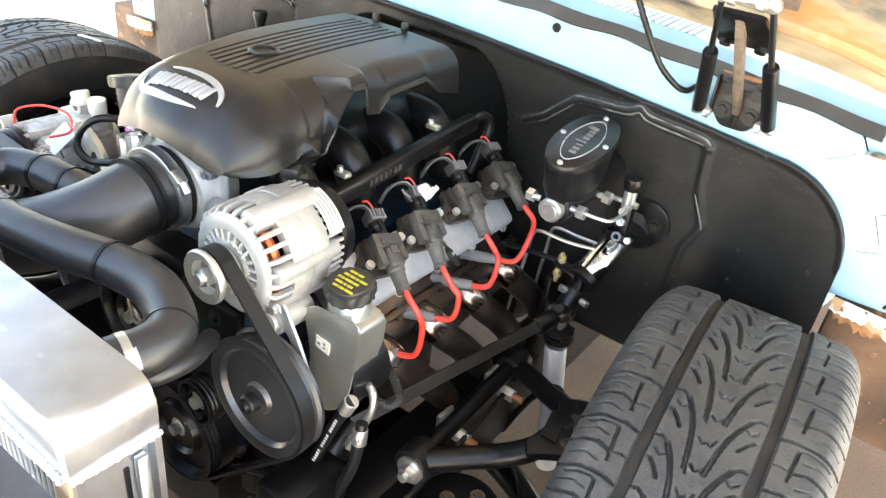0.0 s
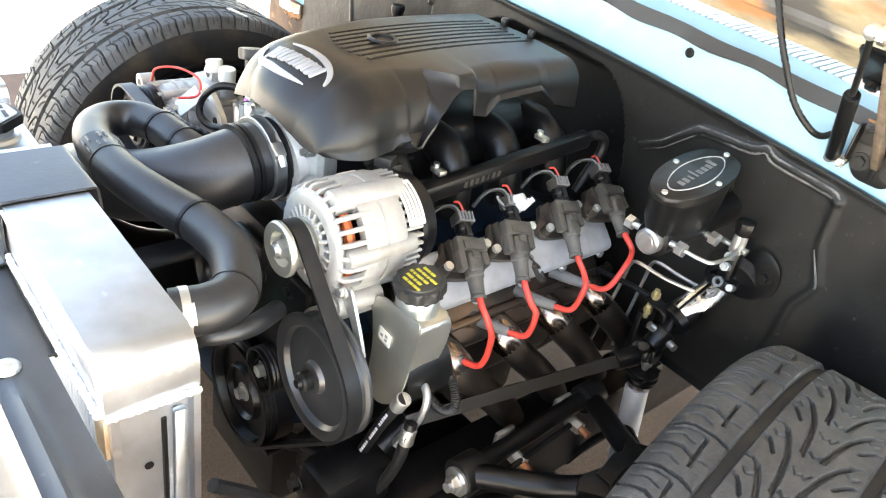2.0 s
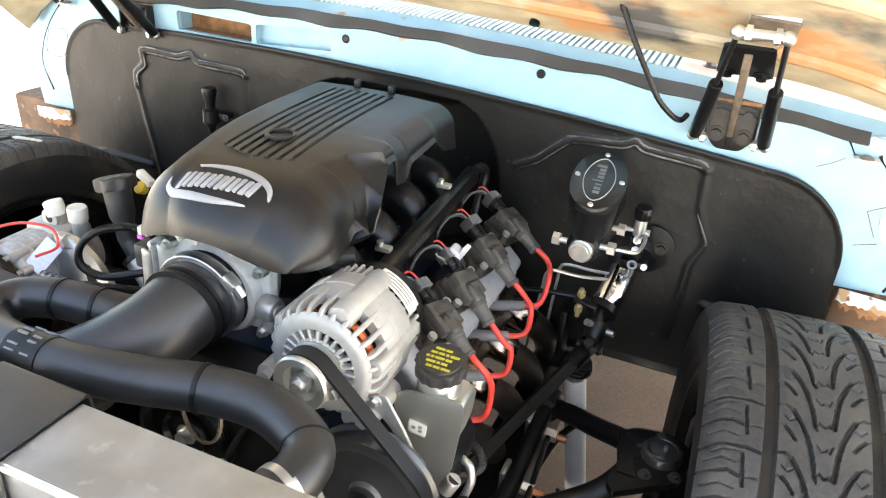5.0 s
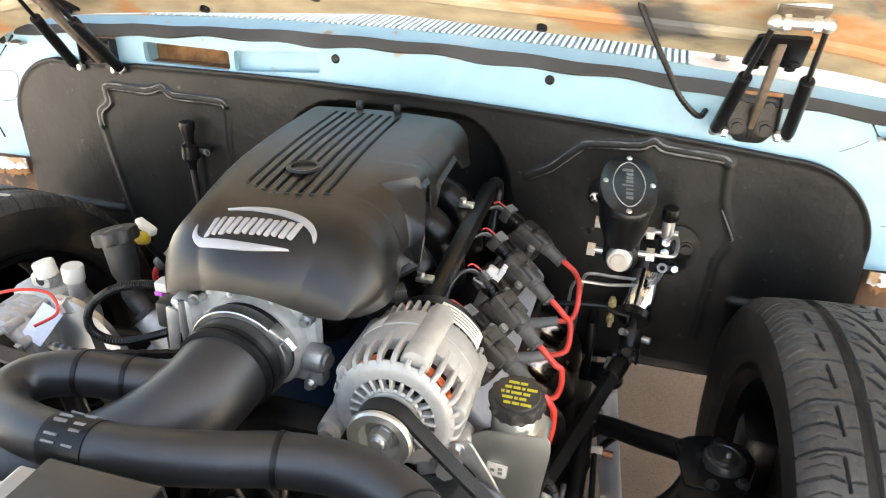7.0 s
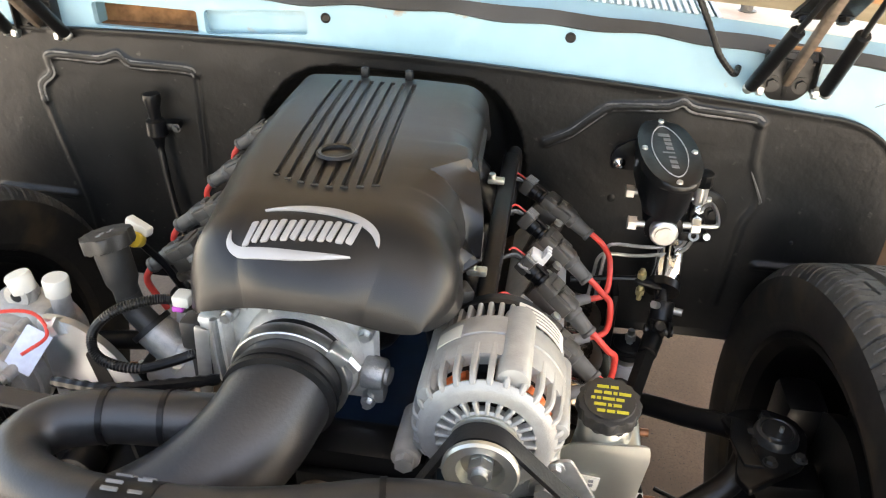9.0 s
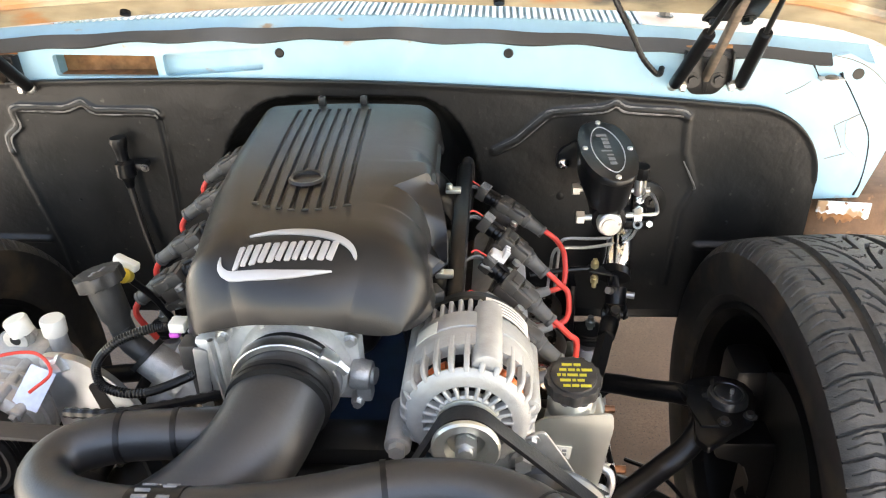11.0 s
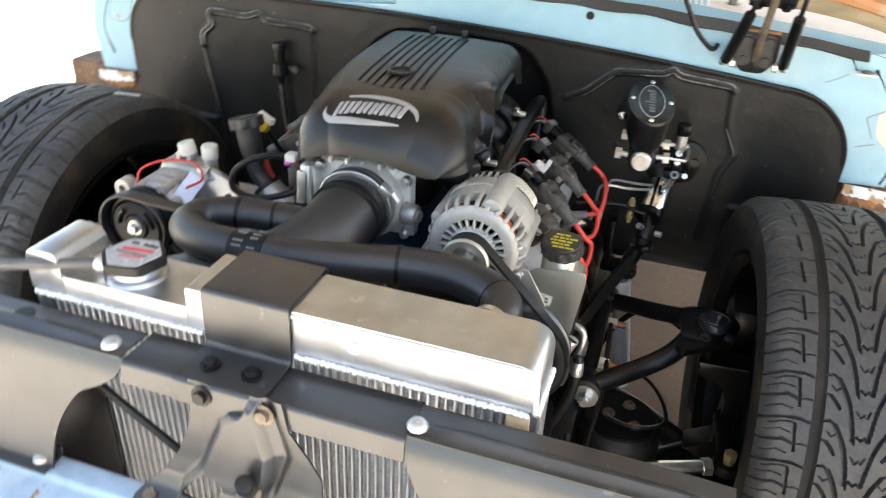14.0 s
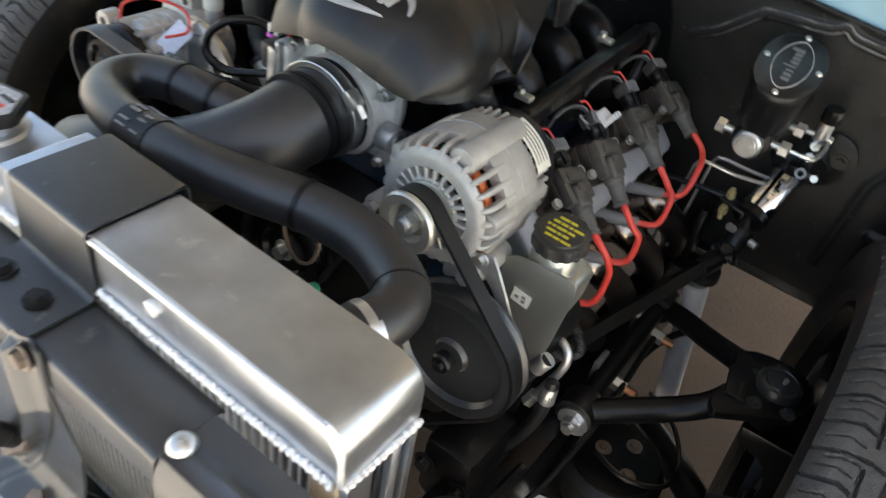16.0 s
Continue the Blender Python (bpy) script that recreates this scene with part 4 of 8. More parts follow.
box(bm, (-0.390, 0.040, 0.52), (0.25, 0.004, 0.36), 0.001)
part("black_panel", bm, BLACK, sup)
# latch bracket between crossbar and front panel
brk = thing("latch_bracket", (-0.04, -0.05, 0.56), "black pressed bonnet latch bracket with worn bolts", "bracket")
BRK_LINE = [(-0.024, 0.735), (-0.032, 0.665), (-0.036, 0.620), (-0.041, 0.594), (-0.052, 0.575), (-0.079, 0.5635)]
BRK_AT = [0.0, 0.36, 0.59, 0.735, 0.85, 1.0]
BRK_LEFT = [(0.0, -0.073), (0.18, -0.071), (0.36, -0.077), (0.54, -0.092), (0.72, -0.114), (0.85, -0.136), (0.93, -0.142), (1.0, -0.140)]
BRK_RIGHT = [(0.0, 0.045), (0.18, 0.054), (0.33, 0.078), (0.46, 0.095), (0.68, 0.097), (0.80, 0.092), (1.0, 0.073)]
BRK_BOSS = [(-0.030, 0.20), (0.004, 0.03), (0.018, 0.03), (0.028, 0.20), (0.038, 0.36), (0.034, 0.55), (0.012, 0.75), (-0.012, 0.87), (-0.085, 0.87), (-0.083, 0.74), (-0.058, 0.55)]
BRK_WINDOW = [(-0.083, 0.835), (-0.046, 0.885), (-0.036, 0.82), (-0.022, 0.70), (-0.036, 0.61), (-0.052, 0.61), (-0.070, 0.71)]
bp = np.linspace(0, 1, 110)[:, None] * np.ones(130)
bu = np.linspace(0, 1, 130)[None, :] * np.ones((110, 1))
bl, br = np.interp(bp, *zip(*BRK_LEFT)), np.interp(bp, *zip(*BRK_RIGHT))
bxx = bl + (br - bl) * bu
byy = np.interp(bp, BRK_AT, [p[0] for p in BRK_LINE])
bzz = np.interp(bp, BRK_AT, [p[1] for p in BRK_LINE])
for _ in range(6):
    byy[1:-1] = (byy[:-2] + 2 * byy[1:-1] + byy[2:]) / 4
    bzz[1:-1] = (bzz[:-2] + 2 * bzz[1:-1] + bzz[2:]) / 4
# distances across the plate in metres, so that the pressing has even flanks
flat_boss = [(x, p * 0.196) for x, p in BRK_BOSS]
inside = within(bxx, bp * 0.196, flat_boss)
rim = gap_to(bxx, bp * 0.196, flat_boss + flat_boss[:1])
rise = 0.013 * np.where(inside, soft(rim, -0.006, 0.010), soft(-rim, -0.006, 0.010) * 0.6)
rise -= 0.0035 * np.exp(-((bxx - np.interp(bp, [0, 0.36, 0.75, 0.95], [0.026, 0.050, 0.026, 0.004])) / 0.006) ** 2)
lean = soft(bp, 0.6, 0.9)
byy = byy - rise * (1 - 0.4 * lean)
bzz = bzz + rise * 0.7 * lean
between = soft(bxx, -0.048, -0.034) * (1 - soft(bxx, -0.004, 0.008))
bzz -= 0.016 * between * (1 - soft(bp, 0.0, 0.16))
open_ = within(bxx, bp * 0.196, [(x, p * 0.196) for x, p in BRK_WINDOW])
idx = np.arange(bxx.size).reshape(bxx.shape)
quads = np.stack([idx[:-1, :-1], idx[1:, :-1], idx[1:, 1:], idx[:-1, 1:]], -1)[~(open_[:-1, :-1] & open_[1:, 1:])]
used = np.unique(quads)
bm = nb()
made = {int(i): bm.verts.new((float(bxx.flat[i]), float(byy.flat[i]), float(bzz.flat[i]))) for i in used}
for q in quads.tolist():
    bm.faces.new([made[i] for i in q])
bmesh.ops.recalc_face_normals(bm, faces=bm.faces)
bmesh.ops.solidify(bm, geom=list(bm.faces), thickness=0.003)
part("bracket_plate", bm, LIT_DUSTY, brk, sharp=50)
for p, d, m in (((-0.054, -0.028, 0.719), (0, -1, 0.1), SATIN), ((0.025, -0.028, 0.717), (0, -1, 0.1), DIRTY), ((-0.122, -0.062, 0.568), (0, -0.4, 1), DIRTY), ((0.050, -0.060, 0.570), (0, -0.4, 1), DIRTY)):
    bm = nb()
    bolt(bm, p, d, 0.0082, 0.007)
    part("bolt", bm, m, brk, "dirty hex bolt" if m is DIRTY else "")
bm = nb()
cyl(bm, (0.008, -0.044, 0.606), (0.014, -0.060, 0.634), 0.0105, 0.0105, 18)
cyl(bm, (0.014, -0.060, 0.634), (0.018, -0.069, 0.650), 0.0125, 0.0105, 20, 0.003)
stud = part("latch_stud", bm, SATIN, brk, "round black latch stud")
bm = nb()
cyl(bm, (0.008, -0.045, 0.607), (0.0105, -0.051, 0.618), 0.0165, seg=6, bev=0.001)
part("stud_nut", bm, DIRTY, stud, "dirty rusted hex nut")

# front panel, grille header and bumper edge
fp = thing("truck_nose", (-0.1, -0.1, 0.5), "weathered blue truck nose panel with brown rust patches", "truck nose")
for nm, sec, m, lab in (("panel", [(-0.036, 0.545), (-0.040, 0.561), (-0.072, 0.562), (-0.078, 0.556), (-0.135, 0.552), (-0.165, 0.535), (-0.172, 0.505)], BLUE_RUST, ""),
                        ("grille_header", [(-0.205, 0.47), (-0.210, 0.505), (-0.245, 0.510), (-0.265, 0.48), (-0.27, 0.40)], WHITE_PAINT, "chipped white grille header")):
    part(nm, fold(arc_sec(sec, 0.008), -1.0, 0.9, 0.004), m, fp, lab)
bm = nb()
box(bm, (-0.05, -0.19, 0.44), (1.8, 0.03, 0.02), 0.004)
part("inner_rail", bm, RUST, fp)
for p, q in (((-0.28, 0.02, 0.66), (-0.10, 0.02, 0.53)), ((0.03, -0.040, 0.556), (0.302, 0.052, 0.535))):
    bm = nb()
    cyl(bm, p, q, 0.0055, seg=12)
    solid("support_rod", bm, SATIN, "thin black steel rod beside the radiator core", "rod", group="support rods")

# ---------- engine ----------
eng = thing("engine", (-0.03, 0.6, 0.3), "V8 engine with grey valve covers and dark exhaust headers", "engine")
bm = nb()
box(bm, (-0.03, 0.66, 0.47), (0.24, 0.56, 0.34), 0.03)
part("block", bm, BLUEBLOCK, eng, "blue painted engine block")
bm = nb()
box(bm, (-0.03, 0.39, 0.55), (0.26, 0.06, 0.30), 0.02)
part("front_cover", bm, BLACK, eng)
bm = nb()
box(bm, (-0.03, 0.70, 0.42), (0.36, 0.52, 0.16), 0.03)
part("crankcase", bm, SATIN, eng, "oily black crankcase")
bm = nb()
box(bm, (-0.03, 0.66, 0.29), (0.28, 0.50, 0.14), 0.03)
part("oil_pan", bm, SATIN, eng)
bm = nb()
cyl(bm, (-0.03, 0.93, 0.42), (-0.03, 1.45, 0.36), 0.19, 0.12, 32, 0.02)
part("bell_housing", bm, SATIN, eng)


def bank(s):
    """Head and valve cover of one side; s is 1 or -1."""
    cx = -0.03
    b = nb()
    rot = Matrix.Rotation(radians(-45 * s), 4, "Y")
    box(b, (cx + s * 0.190, 0.705, 0.580), (0.15, 0.44, 0.09), 0.012, Matrix.Rotation(radians(45 * s), 4, "Y"))
    part("cylinder_head", b, HEADER, eng)
    b = nb()
    box(b, (cx + s * 0.216, 0.705, 0.652), (0.085, 0.435, 0.055), 0.012, Matrix.Rotation(radians(45 * s), 4, "Y"), 3)
    part("valve_cover", b, HEAD, eng, "grey cast valve cover")
    for k in range(5):
        b = nb()
        bolt(b, V(cx + s * 0.249, 0.51 + 0.098 * k, 0.626), (s, 0, 0.6), 0.006, 0.005)
        part("cover_bolt", b, STEEL, eng)


bank(1)
bank(-1)
# intake body below the cover
bm = nb()
box(bm, (-0.045, 0.69, 0.77), (0.17, 0.42, 0.11), 0.04, seg=4)
part("intake_plenum", bm, BLACK, eng)
for k in range(4):
    y = 0.53 + 0.112 * k
    for pts in ([(0.01, y, 0.80), (0.060, y, 0.795), (0.088, y, 0.760), (0.098, y, 0.70)], [(-0.11, y, 0.80), (-0.160, y, 0.795), (-0.185, y, 0.760), (-0.195, y, 0.70)]):
        bm = nb()
        tube(bm, pts, 0.030, 14)
        part("intake_runner", bm, BLACK, eng)
# headers
for k in range(4):
    y = 0.545 + 0.112 * k
    bm = nb()
    tube(bm, [(0.205, y, 0.568), (0.245, y + 0.002, 0.556), (0.272, y + 0.020, 0.530), (0.283, y + 0.070, 0.480), (0.280, y + 0.14, 0.40), (0.26, y + 0.20, 0.31)], 0.0245, 18)
    part("header_pipe", bm, HEADER, eng, "heat-stained steel header pipe")
    bm = nb()
    tube(bm, [(0.218, y, 0.564), (0.245, y + 0.002, 0.556), (0.264, y + 0.012, 0.541)], lambda t: 0.0255 + 0.0025 * math.sin(3.1 * t), 20, 6)
    part("header_collar", bm, PORT, eng, "heat-tinted chrome header collar")
    bm = nb()
    tube(bm, [(-0.265, y, 0.565), (-0.31, y, 0.548), (-0.335, y + 0.01, 0.50), (-0.34, y + 0.05, 0.42)], 0.0205, 14)
    part("header_pipe", bm, HEADER, eng)
bm = nb()
box(bm, (0.212, 0.71, 0.575), (0.012, 0.43, 0.05), 0.004, Matrix.Rotation(radians(40), 4, "Y"))
for k in range(5):
    bolt(bm, (0.222, 0.49 + 0.112 * k, 0.583), (1, 0, 0.5), 0.008, 0.008)
part("header_flange", bm, HEADER, eng)

# cover with ribs, centre hole and scoop
cov = thing("engine_cover", (-0.045, 0.64, 0.82), "matt black plastic engine cover with silver oval emblem", "engine cover")


def lerp_table(t, rows):
    for (a, x), (b, y) in zip(rows, rows[1:]):
        if t <= b:
            return x + (y - x) * max(0, (t - a)) / (b - a)
    return rows[-1][1]


FIELD = (0.505, 0.862)


def cover_f(u, v):
    """u along from nose to back, v across from left to right; the side hood with its mouth stands out of the right shoulder."""
    y = 0.383 + 0.507 * u
    cx = lerp_table(y, [(0.38, -0.032), (0.47, -0.029), (0.60, -0.038), (0.89, -0.056)])
    w = lerp_table(y, [(0.38, 0.134), (0.44, 0.139), (0.52, 0.139), (0.60, 0.138), (0.72, 0.142), (0.89, 0.146)])
    zt = 0.9225 + 0.008 * math.sin(math.pi * min(1, max(0, (y - 0.42) / 0.47)))
    s = 2 * v - 1
    a, side = abs(s), (1 if s > 0 else -1)
    hem = 0.005
    face = False
    if side > 0:
        zb = lerp_table(y, [(0.38, 0.834), (0.45, 0.832), (0.50, 0.836), (0.525, 0.850), (0.531, 0.842), (0.538, 0.843), (0.545, 0.856), (0.565, 0.880), (0.590, 0.901), (0.607, 0.9105), (0.640, 0.908), (0.646, 0.866), (0.672, 0.861), (0.695, 0.884), (0.79, 0.888), (0.835, 0.858), (0.89, 0.845)])
        rc = lerp_table(y, [(0.38, 0.056), (0.46, 0.072), (0.530, 0.068), (0.570, 0.048), (0.607, 0.007), (0.640, 0.012), (0.650, 0.030), (0.70, 0.044), (0.89, 0.040)])
        rz = lerp_table(y, [(0.38, 0.055), (0.48, 0.074), (0.60, 0.074), (0.607, 0.010), (0.640, 0.012), (0.650, 0.034), (0.70, 0.045), (0.89, 0.040)])
        hem += lerp_table(y, [(0.515, 0.0), (0.533, 0.016), (0.56, 0.014), (0.607, 0.003), (0.62, 0.0), (0.70, 0.0)])
        w -= 0.006 * math.exp(-((y - 0.510) / 0.042) ** 2)
        face = 0.528 < y < 0.608
    else:
        zb = lerp_table(y, [(0.38, 0.822), (0.46, 0.812), (0.60, 0.84), (0.89, 0.85)])
        rc = lerp_table(y, [(0.38, 0.052), (0.46, 0.066), (0.54, 0.050), (0.62, 0.032), (0.89, 0.032)])
        rz = lerp_table(y, [(0.38, 0.050), (0.48, 0.060), (0.58, 0.032), (0.89, 0.030)])
    q = max(0.0, 1 - (y - 0.383) / 0.108)
    w *= 1 - 0.15 * q ** 4
    fl = 0.76
    ramp = min(1.0, a / fl)
    xe = cx + side * ((w - rc) * ramp + rc * max(0.0, min(1.0, (a - fl) / 0.12)))
    lobes = 0.008 * math.exp(-((xe + 0.040) / 0.062) ** 4) - 0.010 * math.exp(-((xe - 0.056) / 0.042) ** 2) - 0.006 * math.exp(-((xe + 0.125) / 0.035) ** 2)
    zt -= 0.077 * (1 - math.sqrt(max(0, 1 - q ** 2.05))) - lobes * q * q
    zb = min(zb, zt - 0.004)
    rz = min(rz, (zt - 0.007 - zb) * 0.92)
    yy = y + 0.020 * q ** 1.5 * a ** 3
    if a < fl:
        x = cx + side * (w - rc) * a / fl
        z = zt - 0.003 * (a / fl) ** 2
        k = (y - FIELD[0]) / (FIELD[1] - FIELD[0])
        xl, xr = -0.103 - 0.028 * k, 0.0215 - 0.026 * k
        g = (x - xl) / (xr - xl)
        if 0 < g < 1 and k < 1 and y > FIELD[0] + 0.020 * (2 * g - 1) ** 2:
            f = g * 8.0
            f = (f - math.floor(f)) / 0.40
            if f < 1:
                z -= 0.0042 * min(1, 5 * f) * (1 - 0.35 * f) * min(1, 4 * (1 - f))
        return V(x, yy, z)
    def round_side(a, zb, rz):
        if a < 0.88:
            ang = (a - fl) / (0.88 - fl) * math.pi / 2
            return w - rc + rc * math.sin(ang), zt - 0.003 - rz * (1 - math.cos(ang))
        k = (a - 0.88) / 0.12
        z0 = zt - 0.003 - rz
        return w + hem * k, z0 + (min(zb, z0) - z0) * k

    if face:
        # the shell turns outwards at a valley that climbs from the fin's tip to the roof
        af = fl + (1 - fl) * min(1.0, max(0.0, (0.572 - y) / 0.044)) ** 0.8
        x, z = round_side(min(a, af), 0.838, 0.072)
        if a > af:
            k = (a - af) / max(1e-6, 1 - af)
            sag = 0.004 * math.sin(math.pi * k)
            x += (w + hem - x) * k - sag
            z += (zb - z) * k - sag
    else:
        x, z = round_side(a, zb, rz)
    return V(cx + side * x, yy, z)


bm = nb()
grid_surface(bm, cover_f, 200, 300, 0.003)
part("cover_shell", bm, COVER, cov, sharp=26)
hx, hy, hz = -0.052, 0.584, 0.931
bm = nb()
lathe(bm, [(0.0165, -0.003), (0.017, 0.0022), (0.021, 0.003), (0.0235, 0.0)], Matrix.Translation((hx, hy, hz)), 28)
part("hole_rim", bm, COVER, cov)
bm = nb()
lathe(bm, [(0.0, 0.0), (0.0165, 0.0)], Matrix.Translation((hx, hy, hz - 0.0012)), 28)
part("hole_floor", bm, BLACK, cov)


for k in range(8):
    g = (k + 0.2) / 8
    bm = nb()
    box(bm, (-0.103 + 0.1265 * g, 0.5035 + 0.020 * (2 * g - 1) ** 2, 0.9285), (0.0085, 0.0030, 0.0022), 0.0008, Matrix.Rotation(0.4 * (2 * g - 1), 4, "Z"))
    part("groove_end", bm, COVER, cov)
for x in (-0.097, -0.030):
    bm = nb()
    box(bm, (x, 0.884, 0.928), (0.012, 0.010, 0.018), 0.003)
    part("rear_tab", bm, COVER, cov)

# emblem: oval swooshes and the word


shell_pts = np.array([cover_f(u / 150, v / 120) for u in range(52) for v in range(8, 113)])


def on_cover(x, y):
    """Height of the shell over (x, y), from a plane through the nearest places on it."""
    near = shell_pts[np.argsort((shell_pts[:, 0] - x) ** 2 + (shell_pts[:, 1] - y) ** 2)[:9]]
    fit = np.linalg.lstsq(np.column_stack([near[:, 0] - x, near[:, 1] - y, np.ones(9)]), near[:, 2], rcond=None)[0]
    return float(fit[2])


EX, EY = -0.042, 0.430
p0, p1, p2 = (V(EX - 0.05, EY, on_cover(EX - 0.05, EY)), V(EX + 0.05, EY, on_cover(EX + 0.05, EY)), V(EX, EY + 0.03, on_cover(EX, EY + 0.03)))
ez = on_cover(EX, EY)
slope = math.atan2(p2.z - ez, 0.03)
EM = Matrix.Translation((EX, EY, ez)) @ Matrix.Rotation(slope, 4, "X") @ Matrix.Rotation(radians(4), 4, "Z")


def lay_on_shell(b):
    """Bends a flat badge piece onto the cover."""
    flat = EM.inverted()
    for v in b.verts:
        h = (flat @ v.co).z
        v.co.z = on_cover(v.co.x, v.co.y) + h + 0.0008
    return b


def swoosh(a0, a1, w0, m):
    b = nb()
    n = 26
    up, lo = [], []
    for k in range(n + 1):
        t = k / n
        a = radians(a0 + (a1 - a0) * t)
        w = w0 * math.sin(math.pi * t) ** 0.8 + 0.001
        rx, ry = 0.076, 0.036 if math.sin(a) > 0 else 0.027
        up.append((rx * math.cos(a), ry * math.sin(a)))
        lo.append(((rx - w * 1.2) * math.cos(a), (ry - w) * math.sin(a)))
    mid = [((p[0] + q[0]) / 2, (p[1] + q[1]) / 2) for p, q in zip(up, lo)]
    rows = [[b.verts.new(m @ V(*p, h)) for p in edge] for edge, h in ((up, -0.002), (up, 0.0016), (mid, 0.0026), (lo, 0.0016), (lo, -0.002))]
    for ra, rb in zip(rows, rows[1:]):
        for k in range(n):
            b.faces.new((ra[k], ra[k + 1], rb[k + 1], rb[k]))
    bmesh.ops.recalc_face_normals(b, faces=b.faces)
    return lay_on_shell(b)


part("emblem_swoosh", swoosh(166, 312, 0.0085, EM), EMBLEM, cov, "silver oval swoosh")
part("emblem_swoosh", swoosh(125, -10, 0.009, EM), EMBLEM, cov, "silver oval swoosh")


# the word is left as plain slanted blocks
bx = -0.058
for w, notch in ((0.016, 0.5), (0.017, 0.45), (0.016, 0.6), (0.015, 0.35), (0.015, 0.5), (0.017, 0.4)):
    lean = 0.007
    bm = nb()
    plate(bm, rounded([(bx, -0.0095), (bx + w * 0.44, -0.0095), (bx + w * 0.44 + lean * 0.9, 0.0135), (bx + lean * 0.9, 0.0135)], 0.002, 3), 0.0034, EM, 0.0008)
    part("emblem_bar", lay_on_shell(bm), EMBLEM, cov)
    bm = nb()
    plate(bm, rounded([(bx + w * 0.56, -0.0095 + 0.004 * notch), (bx + w * 0.95, -0.0095), (bx + w * 0.95 + lean, 0.0145), (bx + w * 0.56 + lean, 0.0145)], 0.002, 3), 0.0034, EM, 0.0008)
    part("emblem_bar", lay_on_shell(bm), EMBLEM, cov)
    bx += w + 0.0026

# throttle body and intake tube
tb = thing("throttle_body", (-0.05, 0.45, 0.74), "cast aluminium throttle body with clamp and sensor", "throttle body")
bm = nb()
ax = turn_to((0.06, -1, -0.06))
tc = V(-0.052, 0.435, 0.762)
lathe(bm, [(0.050, -0.05), (0.064, -0.05), (0.066, 0.012), (0.062, 0.020), (0.054, 0.022), (0.054, 0.04), (0.045, 0.04), (0.045, -0.05)], Matrix.Translation(tc) @ ax, 40, True)
box(bm, tc + V(-0.003, 0.012, 0.0), (0.165, 0.026, 0.118), 0.014)
part("housing", bm, BRIGHTCAST, tb)
for dx, dz in ((-0.075, 0.048), (0.072, 0.045), (-0.075, -0.045), (0.072, -0.045)):
    bm = nb()
    cyl(bm, tc + V(dx, -0.004, dz), tc + V(dx, -0.016, dz), 0.009, 0.008, 16)
    cyl(bm, tc + V(dx, -0.016, dz), tc + V(dx, -0.022, dz), 0.0055, seg=6)
    part("mount_screw", bm, STEEL, tb)
bm = nb()
cyl(bm, tc + V(0.066, -0.002, -0.012), tc + V(0.090, -0.004, -0.014), 0.019, 0.017, 24, 0.003)
cyl(bm, tc + V(0.090, -0.004, -0.014), tc + V(0.095, -0.005, -0.014), 0.010, seg=16)
box(bm, tc + V(0.080, -0.004, -0.036), (0.020, 0.022, 0.022), 0.005)
part("motor_cap", bm, CAST, tb)
for k in range(5):
    bm = nb()
    box(bm, tc + V(-0.056 + 0.028 * k, -0.004, 0.062), (0.006, 0.020, 0.012), 0.002)
    part("housing_rib", bm, BRIGHTCAST, tb)
bm = nb()
box(bm, tc + V(-0.094, -0.006, 0.004), (0.030, 0.028, 0.085), 0.006)
part("side_housing", bm, BRIGHTCAST, tb)
bm = nb()
box(bm, tc + V(-0.116, -0.012, 0.022), (0.022, 0.026, 0.036), 0.004)
box(bm, tc + V(-0.108, -0.020, -0.020), (0.020, 0.012, 0.040), 0.003)
part("throttle_sensor", bm, PLASTIC, tb)
bm = nb()
plate(bm, rounded([(-0.164, 0.715), (-0.150, 0.712), (-0.142, 0.800), (-0.158, 0.804)], 0.004, 3), 0.004, upright(0.408), 0.001)
part("sensor_bracket", bm, STEEL, tb)
bm = nb()
tube(bm, [tc + V(-0.082, -0.032, 0.055), tc + V(-0.080, -0.034, 0.0), tc + V(-0.076, -0.034, -0.045)], 0.004, 8)
part("throttle_lever", bm, STEEL, tb)

itk = thing("intake_tube", (-0.1, 0.3, 0.7), "smooth black rubber intake elbow with a steel clamp", "hose")
ipts = [(-0.050, 0.412, 0.772), (-0.050, 0.392, 0.770), (-0.055, 0.358, 0.762), (-0.070, 0.312, 0.745), (-0.105, 0.268, 0.724), (-0.155, 0.235, 0.705), (-0.215, 0.215, 0.690), (-0.27, 0.205, 0.67)]
bm = nb()
tube(bm, ipts, lambda t: 0.055 - 0.006 * t, 32, 10)
part("elbow", bm, HOSE, itk)
for q, r in ((0.404, 0.0600), (0.366, 0.0572), (0.357, 0.0570)):
    bm = nb()
    lathe(bm, [(0.05, -0.004), (r, -0.003), (r, 0.003), (0.05, 0.004)], Matrix.Translation((-0.052, q, 0.766)) @ turn_to((0.04, -1, -0.08)), 40)
    part("cuff" if q > 0.4 else "ridge", bm, RUBBER, itk)
bm = nb()
band = Matrix.Translation((-0.050, 0.390, 0.770)) @ turn_to((0.03, -1, -0.05))
lathe(bm, [(0.054, -0.0085), (0.0600, -0.0085), (0.0612, -0.0075), (0.0604, -0.006), (0.0604, 0.006), (0.0612, 0.0075), (0.0600, 0.0085), (0.054, 0.0085)], band, 48)
clamp = part("clamp", bm, BAND, itk, "dark bright steel worm clamp")
bm = nb()
box(bm, (0.002, 0.387, 0.806), (0.022, 0.018, 0.013), 0.003, Matrix.Rotation(radians(40), 4, "Y"))
part("screw_housing", bm, STEEL, clamp)
bm = nb()
